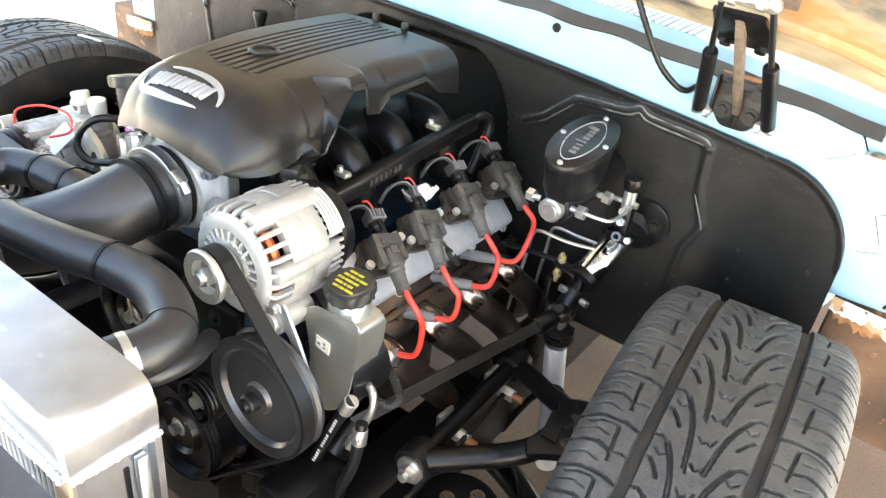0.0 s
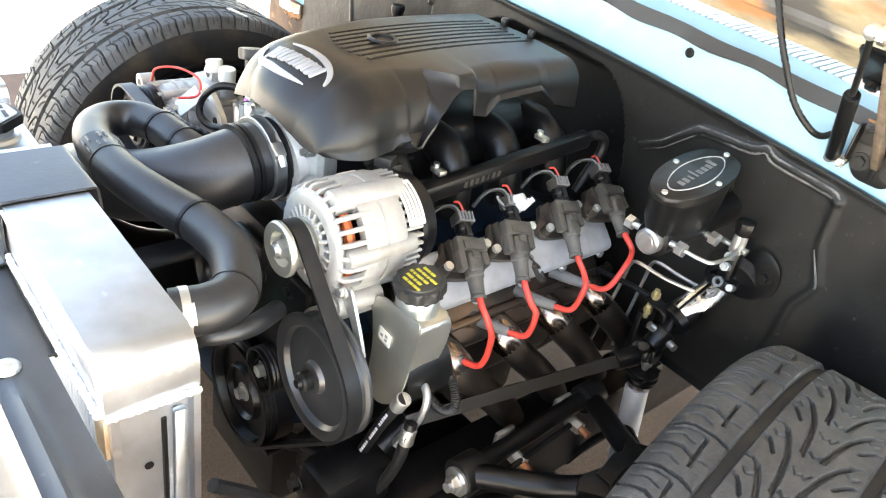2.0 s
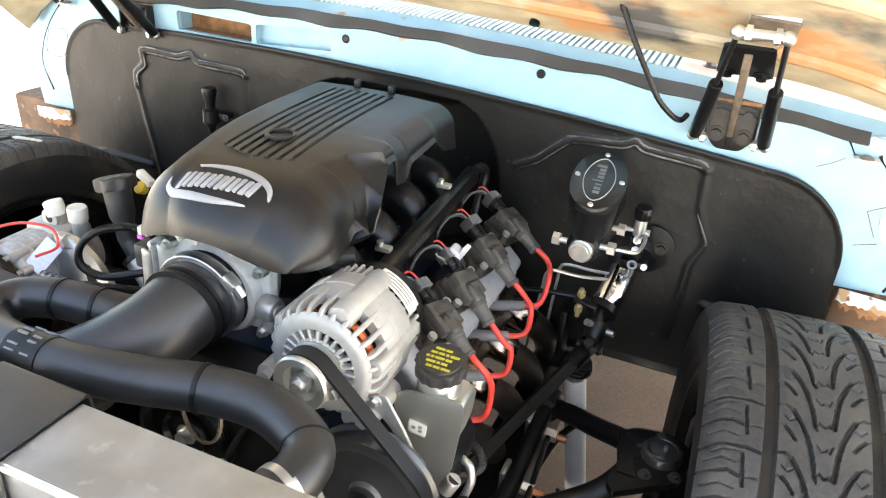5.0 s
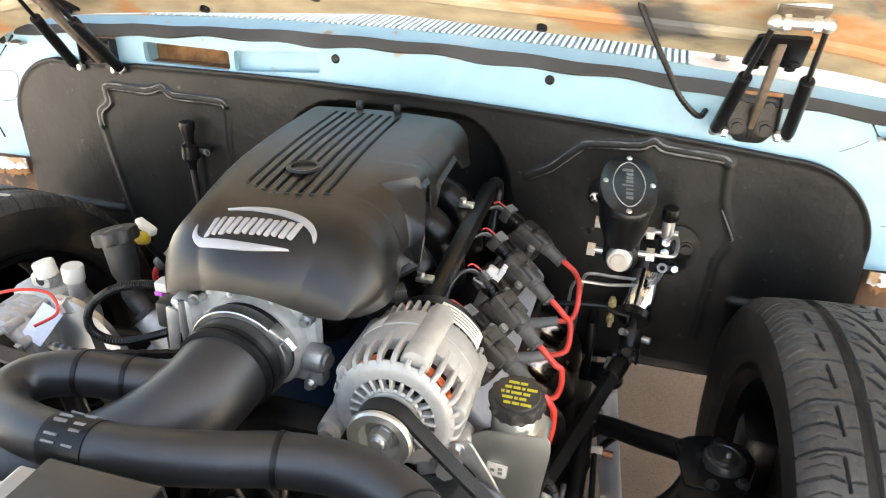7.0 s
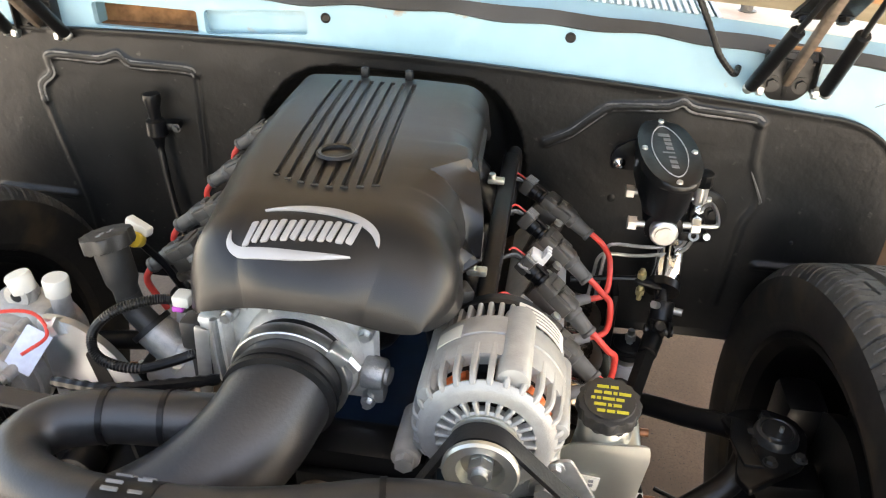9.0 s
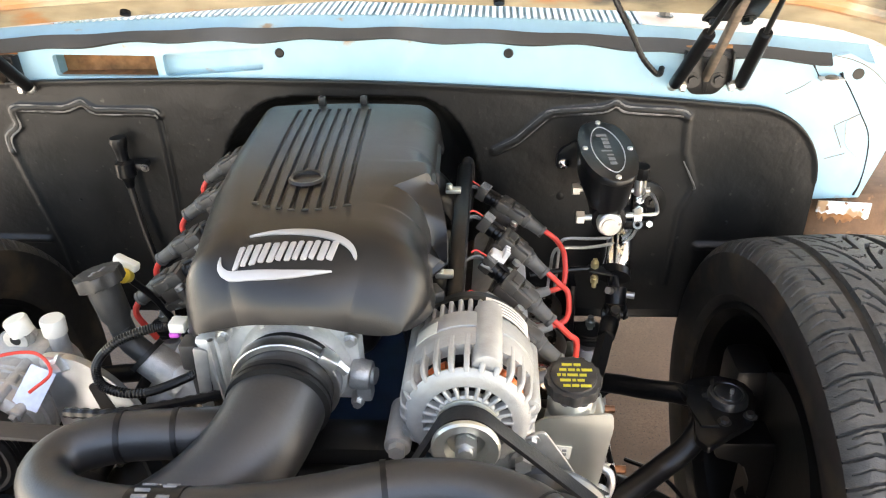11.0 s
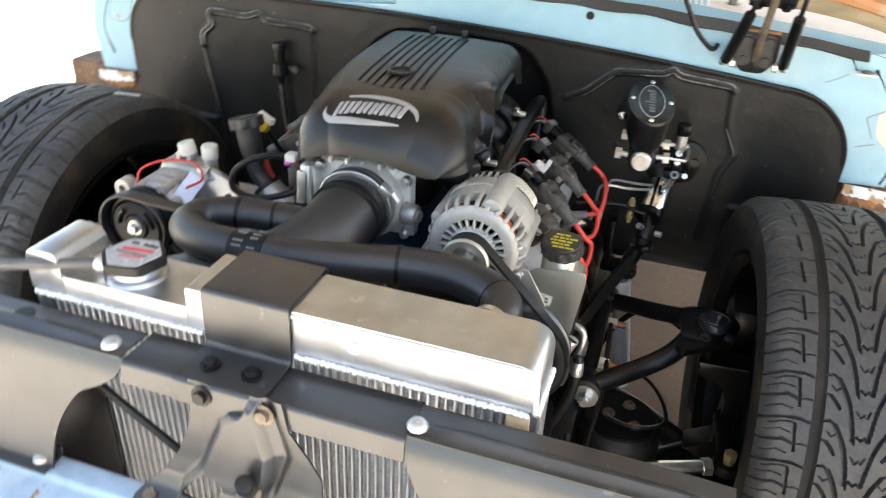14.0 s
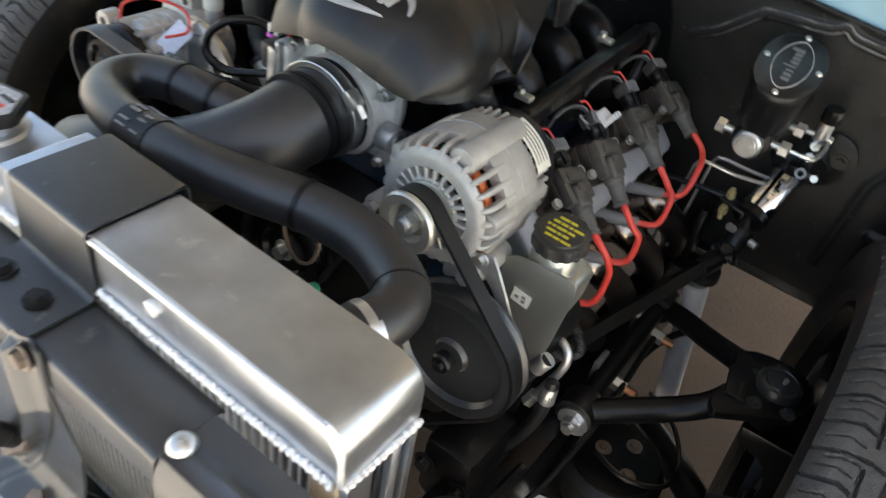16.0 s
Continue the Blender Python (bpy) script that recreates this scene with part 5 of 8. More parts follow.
cyl(bm, (0.010, 0.387, 0.801), (0.020, 0.387, 0.789), 0.006, seg=6)
part("clamp_screw", bm, STEEL, clamp)

# upper radiator hose
uh = thing("radiator_hose", (0, 0.22, 0.75), "thick black rubber radiator hose with zip ties", "hose")
hpts = [(0.226, 0.143, 0.768), (0.236, 0.180, 0.770), (0.226, 0.212, 0.771), (0.190, 0.232, 0.774), (0.145, 0.242, 0.775), (0.082, 0.236, 0.775), (0.025, 0.218, 0.776), (-0.040, 0.203, 0.776), (-0.115, 0.199, 0.773), (-0.180, 0.206, 0.768),
        (-0.235, 0.226, 0.762), (-0.262, 0.258, 0.758), (-0.252, 0.292, 0.758), (-0.205, 0.310, 0.760), (-0.150, 0.320, 0.757), (-0.090, 0.340, 0.745), (-0.04, 0.365, 0.725)]
bm = nb()
tube(bm, hpts, 0.0265, 24, 8)
part("hose", bm, HOSE, uh)


def ring_at(p, d, r, w, name, mat, parent, label=""):
    b = nb()
    lathe(b, [(r - 0.004, -w), (r, -w), (r, w), (r - 0.004, w)], Matrix.Translation(p) @ turn_to(d), 32)
    b2 = part(name, b, mat, parent, label)
    return b2


ring_at((0.082, 0.236, 0.775), (1, 0.2, 0), 0.0278, 0.0028, "zip_tie", BLACK, uh)
ring_at((-0.205, 0.310, 0.760), (1, 0.2, 0), 0.0278, 0.0028, "zip_tie", BLACK, uh)
ring_at((-0.150, 0.320, 0.757), (1, 0.2, 0), 0.0278, 0.0028, "zip_tie", BLACK, uh)
ring_at((0.224, 0.214, 0.771), (0.7, -0.75, 0), 0.0275, 0.0012, "zip_tie", BLACK, uh)
ring_at((0.230, 0.156, 0.7685), (0.25, 1, 0), 0.0274, 0.0045, "hose_clamp", STEEL, uh, "steel hose clamp")
ring_at((-0.118, 0.199, 0.773), (1, -0.02, 0.05), 0.0274, 0.026, "printed_band", BLACK, uh, "glossy printed band")
bm = nb()
for k in range(9):
    a = radians(40 + 16 * k)
    for j, w in ((-0.012, 0.014), (0.010, 0.012)):
        if (k + (1 if j > 0 else 0)) % 3 != 2:
            p = V(-0.118 + j, 0.199 - 0.0276 * math.cos(a), 0.773 + 0.0276 * math.sin(a))
            box(bm, p, (w, 0.0022, 0.003), 0, Matrix.Rotation(-(math.pi / 2 - a) + math.pi / 2, 4, "X"))
part("band_print", bm, BOOT, uh)
bm = nb()
tube(bm, [(0.16, 0.180, 0.69), (0.195, 0.190, 0.70), (0.207, 0.215, 0.702), (0.203, 0.25, 0.698), (0.17, 0.30, 0.68)], 0.0125, 14)
solid("lower_hose", bm, HOSE, "smaller black rubber hose below the radiator hose", "hose")

# ---------- alternator ----------
ALTCAST = mk("pale_cast_aluminium", (0.36, 0.352, 0.33), 0.42, metal=0.25, var=0.10, scale=60, bump=0.25, bscale=500, col2=(0.28, 0.265, 0.24), lo=0.58, hi=0.75, scale2=20)
alt = thing("alternator", (0.153, 0.42, 0.757), "cast aluminium alternator with copper windings and steel pulley", "alternator")
AX, AZ = 0.153, 0.757


def ay(y):
    """The pose on the alternator's axis at depth y; local z points forward."""
    return Matrix.Translation((AX, y, AZ)) @ turn_to((0, -1, 0))


bm = nb()
lathe(bm, [(0.0, -0.04), (0.060, -0.04), (0.060, 0.040), (0.050, 0.044), (0.048, 0.072), (0.0, 0.072)], ay(0.43), 40)
part("rotor_core", bm, BLACK, alt)
for a0, a1 in ((-75, -22), (22, 78), (100, 140), (190, 230)):
    bm = nb()
    tube(bm, [(AX + 0.0555 * math.sin(radians(a0 + (a1 - a0) * k / 8)), 0.373, AZ + 0.0555 * math.cos(radians(a0 + (a1 - a0) * k / 8))) for k in range(9)], 0.0075, 8, 2)
    part("winding", bm, COPPER, alt, "orange copper winding behind the ribs")
bm = nb()
lathe(bm, [(0.046, 0.000), (0.046, 0.008), (0.048, 0.0105), (0.058, 0.0110), (0.0640, 0.0085), (0.0675, 0.004), (0.0655, 0.0), (0.060, 0.002)], ay(0.358), 56, True)
front_ring = part("front_ring", bm, ALTCAST, alt)
bm = nb()
lathe(bm, [(0.060, -0.030), (0.0730, -0.030), (0.0745, -0.027), (0.0745, -0.001), (0.0725, 0.0), (0.0725, 0.002), (0.0745, 0.003), (0.0745, 0.028), (0.0735, 0.032), (0.060, 0.032)], ay(0.418), 48, True)
part("casing", bm, ALTCAST, alt)
for a in (8, 72, 150, 205, 262, 320):
    r = radians(a)
    c = V(AX + 0.066 * math.cos(r), 0.395, AZ + 0.066 * math.sin(r))
    bm = nb()
    br = 0.0165 if a == 72 else 0.0125
    cyl(bm, c + V(0, -0.036, 0), c + V(0, 0.068, 0), br, seg=18, bev=0.004)
    part("bolt_boss", bm, ALTCAST, alt)
bm = nb()
lathe(bm, [(0.050, -0.004), (0.0700, -0.004), (0.0700, 0.004), (0.050, 0.004)], ay(0.479), 48, True)
part("rear_ring", bm, BLACK, alt)
bm = nb()
lathe(bm, [(0.0, -0.014), (0.054, -0.014), (0.062, -0.009), (0.064, 0.012), (0.0, 0.012)], ay(0.496), 40)
part("rear_cap", bm, BLACK, alt, "black plastic end cap")
bm = nb()
arch_rows = []
for k, (rr, yy, dr, dy) in enumerate(((0.0610, 0.3495, -0.004, 0.005), (0.0675, 0.3515, -0.005, 0.005), (0.0722, 0.3565, -0.0065, 0.003), (0.0745, 0.3650, -0.007, 0.0), (0.0750, 0.380, -0.007, 0.0), (0.0750, 0.402, -0.007, 0.0))):
    wd = 0.0032 - 0.0003 * (k == 2)
    arch_rows.append([bm.verts.new((x, yy - 0.373 + oy, rr - 0.0645 + oz)) for x, oy, oz in ((-wd, dy, dr), (-wd, 0.0012, -0.001), (-wd * 0.5, 0, 0), (wd * 0.5, 0, 0), (wd, 0.0012, -0.001), (wd, dy, dr))])
for a, b in zip(arch_rows, arch_rows[1:]):
    for k in range(6):
        bm.faces.new((a[k], a[(k + 1) % 6], b[(k + 1) % 6], b[k]))
bm.faces.new(arch_rows[0])
bm.faces.new(arch_rows[-1][::-1])
rib_a = finish("side_rib", bm, ALTCAST, V(0, 0, 0))
bm = nb()
box(bm, (0, 0, 0), (0.0056, 0.030, 0.013), 0.0018, seg=1)
rib_b = finish("side_rib", bm, ALTCAST, V(0, 0, 0))
bm = nb()
box(bm, (0, 0, 0), (0.0042, 0.010, 0.017), 0.0012, seg=1)
rib_c = finish("front_rib", bm, ALTCAST, V(0, 0, 0))
for n, mesh, y, r, cnt in (("side_rib", rib_a, 0.373, 0.0645, 27), ("side_rib", rib_b, 0.462, 0.0645, 38), ("front_rib", rib_c, 0.350, 0.040, 24)):
    for k in range(cnt):
        a = 2 * math.pi * k / cnt
        o = new(n, mesh)
        o.parent = alt
        o.matrix_basis = Matrix.Translation(V(AX, y, AZ) - ORIGIN[alt]) @ Matrix.Rotation(-a, 4, "Y") @ Matrix.Translation((0, 0, r)) @ Matrix.Rotation(0, 4, "X")
bm = nb()
lathe(bm, [(0.0, 0.0), (0.057, 0.0), (0.057, 0.004), (0.0, 0.004)], ay(0.362), 40)
part("fan_shade", bm, BLACK, alt)
bm = nb()
lathe(bm, [(0.0, 0.0), (0.034, 0.0), (0.036, 0.010), (0.030, 0.014), (0.0, 0.014)], ay(0.358), 36)
part("bearing_boss", bm, ALTCAST, alt)
pulley = thing("alternator_pulley", (AX, 0.325, AZ), "bright zinc pulley on the alternator shaft", "pulley")
bm = nb()
lathe(bm, [(0.012, 0.006), (0.0195, 0.006), (0.0225, 0.017), (0.0335, 0.020), (0.0355, 0.017), (0.0355, 0.013), (0.029, 0.009), (0.029, -0.016), (0.0335, -0.018), (0.0335, -0.021), (0.0, -0.021), (0.0, 0.010), (0.012, 0.010)], ay(0.325), 40)
part("sheave", bm, ZINC, pulley)
bm = nb()
cyl(bm, (AX, 0.322, AZ), (AX, 0.304, AZ), 0.0125, seg=6)
cyl(bm, (AX, 0.312, AZ), (AX, 0.298, AZ), 0.008, 0.0075, 16)
part("shaft_nut", bm, STEEL, pulley)
bm = nb()
grid_surface(bm, lambda u, v: V(AX + 0.0738 * math.sin(radians(14 + 50 * u)), 0.452 + 0.026 * v, AZ + 0.0738 * math.cos(radians(14 + 50 * u))), 14, 2, 0.001)
lab = part("rating_label", bm, WHITE, alt, "white curved sticker")
for k in range(4):
    bm = nb()
    grid_surface(bm, lambda u, v: V(AX + 0.0741 * math.sin(radians(19 + 38 * u)), 0.4555 + 0.0055 * k + 0.0018 * v, AZ + 0.0741 * math.cos(radians(19 + 38 * u))), 12, 1, 0.0005)
    part("label_print", bm, BOOT, lab)
bm = nb()
for k in range(5):
    a0 = radians(-48 + 4.4 * k)
    p = V(AX + 0.0753 * math.sin(a0), 0.424, AZ + 0.0753 * math.cos(a0))
    box(bm, p, (0.0064, 0.020, 0.0012), 0, Matrix.Rotation(a0, 4, "Y"))
part("small_label", bm, WHITE, alt)
for dx, dz in ((-0.078, -0.045), (0.060, -0.060)):
    bm = nb()
    cyl(bm, (AX + dx, 0.352, AZ + dz), (AX + dx, 0.42, AZ + dz), 0.015, seg=18, bev=0.002)
    cyl(bm, (AX + dx, 0.354, AZ + dz), (AX + dx, 0.343, AZ + dz), 0.010, seg=6)
    part("mounting_ear", bm, ALTCAST, alt)
bm = nb()
box(bm, (AX + 0.045, 0.39, AZ - 0.068), (0.045, 0.07, 0.035), 0.008)
part("mounting_foot", bm, ALTCAST, alt)
bm = nb()
tube(bm, [(0.10, 0.50, 0.81), (0.08, 0.51, 0.82), (0.065, 0.49, 0.80)], 0.007, 8)
box(bm, (0.105, 0.492, 0.822), (0.026, 0.024, 0.016), 0.003, Matrix.Rotation(radians(30), 4, "Z"))
part("plug", bm, PLASTIC, alt)

# ---------- belt drive ----------
brace = thing("alternator_brace", (0.21, 0.35, 0.6), "bright steel brace below the alternator", "bracket")
bm = nb()
plate(bm, rounded([(0.208, 0.726), (0.236, 0.734), (0.262, 0.690), (0.279, 0.657), (0.270, 0.653), (0.243, 0.692), (0.226, 0.708)], 0.004), 0.004, upright(0.362), 0.001)
part("strip", bm, STEEL, brace)
bm = nb()
bolt(bm, (0.222, 0.358, 0.722), (0, -1, 0), 0.006, 0.006)
part("bolt", bm, STEEL, brace)

PX, PZ = 0.230, 0.605


def yaxis(x, y, z):
    return Matrix.Translation((x, y, z)) @ turn_to((0, -1, 0))


psp = thing("steering_pump", (PX, 0.36, PZ), "black power steering pulley with a zinc fluid reservoir", "pump")
bm = nb()
lathe(bm, [(0.0, 0.004), (0.020, 0.004), (0.023, -0.002), (0.044, -0.0045), (0.066, -0.004), (0.0705, 0.003), (0.080, 0.0055), (0.0865, 0.004), (0.0865, 0.0), (0.082, -0.004), (0.082, -0.022), (0.0865, -0.026), (0.0865, -0.030), (0.0, -0.030)], yaxis(PX, 0.322, PZ), 56)
part("pulley", bm, LIT_DUSTY, psp)
bm = nb()
lathe(bm, [(0.0, 0.018), (0.006, 0.018), (0.007, 0.013), (0.011, 0.013), (0.0135, 0.010), (0.0135, 0.0), (0.0, 0.0)], yaxis(PX, 0.314, PZ), 20)
part("hub", bm, SATIN, psp)
bm = nb()
plate(bm, rounded([(0.222, 0.698), (0.240, 0.712), (0.316, 0.720), (0.318, 0.700), (0.306, 0.600), (0.290, 0.565), (0.255, 0.545), (0.235, 0.570), (0.236, 0.640)], [0.01, 0.008, 0.008, 0.004, 0.02, 0.02, 0.02, 0.02, 0.02], 5), 0.003, upright(0.408), 0.0008)
brkt = part("bracket_plate", bm, ZINC, psp, "greenish zinc bracket plate")
bm = nb()
box(bm, (0.259, 0.4035, 0.661), (0.024, 0.0012, 0.019), 0, Matrix.Rotation(radians(6), 4, "Y"))
part("sticker", bm, WHITE, brkt, "small white sticker")
bm = nb()
for dx, dz in ((0.004, 0.003), (0.004, -0.003), (-0.005, 0.0)):
    box(bm, (0.259 + dx, 0.4027, 0.661 + dz), (0.005, 0.001, 0.004))
part("sticker_print", bm, BOOT, brkt)
bm = nb()
plate(bm, rounded([(0.246, 0.56), (0.286, 0.575), (0.308, 0.66), (0.312, 0.706), (0.250, 0.704), (0.240, 0.64)], 0.012, 4), 0.058, upright(0.466), 0.006)
part("reservoir", bm, ZINC, psp, "zinc-coloured fluid reservoir")
bm = nb()
lathe(bm, [(0.0, 0.70), (0.029, 0.70), (0.028, 0.722), (0.024, 0.728), (0.024, 0.738), (0.0, 0.738)], Matrix.Translation((0.272, 0.437, 0)), 28)
part("filler_neck", bm, ZINC, psp)
bm = nb()
n = 40
prof = []
for k in range(n * 2):
    a = math.pi * k / n
    r = 0.0315 + 0.0022 * math.cos(8 * a)
    prof.append((r * math.cos(a), r * math.sin(a)))
capm = Matrix.Translation((0.272, 0.437, 0.732)) @ Matrix.Rotation(radians(8), 4, "X")
plate(bm, prof, 0.017, capm, 0.003)
lathe(bm, [(0.027, 0.016), (0.026, 0.0195), (0.0, 0.0195)], capm, 32)
pcap = part("filler_cap", bm, PLASTIC, psp, "black ribbed cap with yellow print")
bm = nb()
for j in range(5):
    yy = -0.016 + 0.008 * j
    x = -0.019 + 0.003 * abs(j - 2)
    while x < 0.016 - 0.003 * abs(j - 2):
        w = 0.004 + 0.004 * ((j * 7 + int(x * 900)) % 3)
        box(bm, capm @ V(x + w / 2, yy, 0.0198), (w, 0.0036, 0.0009), 0, Matrix.Rotation(radians(8), 4, "X"))
        x += w + 0.0018
part("cap_print", bm, YELLOW, pcap)
bm = nb()
lathe(bm, [(0.0, 0.0), (0.05, 0.0), (0.055, -0.02), (0.055, -0.07), (0.0, -0.07)], yaxis(0.255, 0.416, 0.60), 32)
part("pump_body", bm, SATIN, psp)

drive = thing("belt_drive", (0.1, 0.33, 0.42), "black ribbed belt and pulleys on the engine front", "pulley drive")
for nm, x, z, r, dep, lab in (("crank_pulley", 0.040, 0.42, 0.088, 0.05, "black crank damper"), ("idler_pulley", 0.098, 0.512, 0.036, 0.028, ""), ("pump_pulley", -0.045, 0.585, 0.070, 0.03, "")):
    bm = nb()
    lathe(bm, [(0.0, -0.012), (r * 0.45, -0.012), (r * 0.50, -0.004), (r * 0.55, -0.014), (r * 0.86, -0.014), (r * 0.90, 0.0), (r, 0.0), (r * 1.0, -0.003), (r * 0.965, -0.006), (r, -0.009), (r * 0.965, -0.012), (r, -0.015), (r * 0.965, -0.018), (r, -0.021), (r, -dep), (0, -dep)],
          yaxis(x, 0.318, z), 48)
    pl = part(nm, bm, BLACK, drive, lab)
    bm = nb()
    bolt(bm, (x, 0.329, z), (0, -1, 0), 0.010, 0.012)
    part("centre_bolt", bm, STEEL, pl)
circles = ((AX, AZ, 0.0295), (PX, PZ, 0.0825), (0.040, 0.42, 0.086))
pts = sorted({(round(x + r * math.cos(2 * math.pi * k / 120), 5), round(z + r * math.sin(2 * math.pi * k / 120), 5)) for x, z, r in circles for k in range(120)})


def half_hull(ps):
    out = []
    for p in ps:
        while len(out) > 1 and (out[-1][0] - out[-2][0]) * (p[1] - out[-2][1]) - (out[-1][1] - out[-2][1]) * (p[0] - out[-2][0]) <= 0:
            out.pop()
        out.append(p)
    return out[:-1]


ring = half_hull(pts) + half_hull(pts[::-1])
cxx, czz = sum(p[0] for p in ring) / len(ring), sum(p[1] for p in ring) / len(ring)
bm = nb()
rows = []
for i, (x, z) in enumerate(ring):
    a, b = Vector(ring[i - 1]), Vector(ring[(i + 1) % len(ring)])
    t = (b - a).normalized()
    nrm = Vector((t.y, -t.x))
    o = Vector((x, z)) + nrm * 0.0045
    rows.append([bm.verts.new(c) for c in ((x, 0.3160, z), (o.x, 0.3160, o.y), (o.x, 0.3360, o.y), (x, 0.3360, z))])
for a, b in zip(rows, rows[1:] + rows[:1]):
    for k in range(4):
        bm.faces.new((a[k], a[(k + 1) % 4], b[(k + 1) % 4], b[k]))
part("belt", bm, RUBBER, drive, "black serpentine belt")
bm = nb()
box(bm, (0.06, 0.352, 0.60), (0.20, 0.012, 0.16), 0.004)
for x, z in ((0.12, 0.66), (0.05, 0.645), (0.13, 0.55), (0.0, 0.62)):
    bolt(bm, (x, 0.346, z), (0, -1, 0), 0.007, 0.006)
part("front_bracket", bm, SATIN, drive)
bm = nb()
lathe(bm, [(0.040, 0.0), (0.0435, 0.0), (0.0435, 0.004), (0.040, 0.004)], Matrix.Translation((0.005, 0.31, 0.66)) @ turn_to((-0.3, -1, 0.2)), 32, True)
part("brass_ring", bm, DIRTY, drive, "dull gold water pump rim")
bm = nb()
cyl(bm, (0.030, 0.285, 0.585), (0.030, 0.31, 0.58), 0.009, seg=16)
part("green_plug", bm, GREEN, drive, "green plastic plug")

# ---------- ignition coils ----------


def coil_unit():
    """One coil with its connector and boot, in its own frame: x from connector to boot, y along the engine, z away from the valve cover."""
    t = thing("ignition_coil", (0, 0, 0), "dusty brown-black ignition coil with grey spark boot", "ignition coil", "ignition coils")
    b = nb()
    plate(b, rounded([(-0.030, 0.006), (-0.034, 0.046), (-0.010, 0.048), (0.004, 0.034), (0.026, 0.032), (0.032, -0.018), (0.032, -0.046), (0.010, -0.048), (-0.006, -0.034), (-0.028, -0.030)], 0.008, 4), 0.010, Matrix.Translation((0, 0, -0.024)), 0.002)
    part("base_plate", b, COIL, t)
    b = nb()
    box(b, (-0.002, 0, -0.007), (0.046, 0.056, 0.022), 0.005)
    box(b, (-0.018, 0.028, -0.010), (0.022, 0.018, 0.016), 0.005)
    part("coil_core", b, COIL, t, "dusty laminated coil core")
    b = nb()
    box(b, (-0.009, 0, 0.010), (0.024, 0.050, 0.018), 0.0035)
    for yy, l in ((-0.0195, 0.030), (0.0195, 0.022)):
        box(b, (0.001 + l / 2, yy, 0.009), (l, 0.0115, 0.017), 0.0025)
    box(b, (-0.006, 0, 0.0195), (0.013, 0.030, 0.004), 0.0012)
    part("coil_housing", b, COILTOP, t)
    b = nb()
    lathe(b, [(0.0, 0.0), (0.0125, 0.0), (0.0125, 0.006), (0.0108, 0.008), (0.0108, 0.014), (0.0122, 0.016), (0.0122, 0.026), (0.0, 0.026)], Matrix.Translation((-0.020, 0, 0.006)) @ turn_to((-1, 0, 0)), 18)
    box(b, (-0.034, 0, 0.018), (0.022, 0.009, 0.006), 0.0015, seg=1)
    part("neck", b, BLACK, t)
    b = nb()
    box(b, (-0.054, 0, 0.008), (0.018, 0.028, 0.024), 0.003)
    part("connector", b, DARKBOOT, t, "ribbed dark grey connector")
    b = nb()
    for k in range(5):
        box(b, (-0.055, -0.0112 + 0.0056 * k, 0.0212), (0.015, 0.0026, 0.0034), 0.0006, seg=1)
    box(b, (-0.0465, 0, 0.0212), (0.002, 0.026, 0.003), 0.0005, seg=1)
    part("connector_rib", b, BOOT, t)
    b = nb()
    box(b, (0.020, 0, 0.008), (0.034, 0.0255, 0.026), 0.007, seg=3)
    box(b, (0.010, 0, 0.0215), (0.010, 0.013, 0.004), 0.001, seg=1)
    part("boot_head", b, COILTOP, t)
    b = nb()
    lathe(b, [(0.0, -0.006), (0.0125, -0.006), (0.0135, 0.0), (0.0135, 0.003), (0.0118, 0.005), (0.0108, 0.016), (0.0100, 0.030), (0.0112, 0.0315), (0.0110, 0.036), (0.0, 0.036)], Matrix.Translation((0.036, 0, 0.006)) @ turn_to((1, 0, -0.10)), 20)
    part("boot", b, BOOT2, t, "dark grey rubber boot")
    for x, y in ((-0.022, 0.038), (0.022, -0.037)):
        b = nb()
        cyl(b, (x, y, -0.016), (x, y, 0.000), 0.0085, 0.0075, 14)
        part("screw_boss", b, COIL, t)
        b = nb()
        cyl(b, (x, y, -0.001), (x, y, 0.006), 0.0066, seg=14)
        cyl(b, (x, y, 0.006), (x, y, 0.0066), 0.0035, seg=6)
        part("screw", b, STEEL, t)
    return t


def coil_pose(con, tip, up):
    """The pose that lays the coil's x from its connector to its boot."""
    con, tip = Vector(con), Vector(tip)
    ex = (tip - con).normalized()
    ey = Vector(up).cross(ex).normalized()
    m = Matrix((ex, ey, ex.cross(ey))).transposed().to_4x4()
    return Matrix.Translation(con.lerp(tip, 0.47) - (m @ V(0, 0, 0.006))) @ m


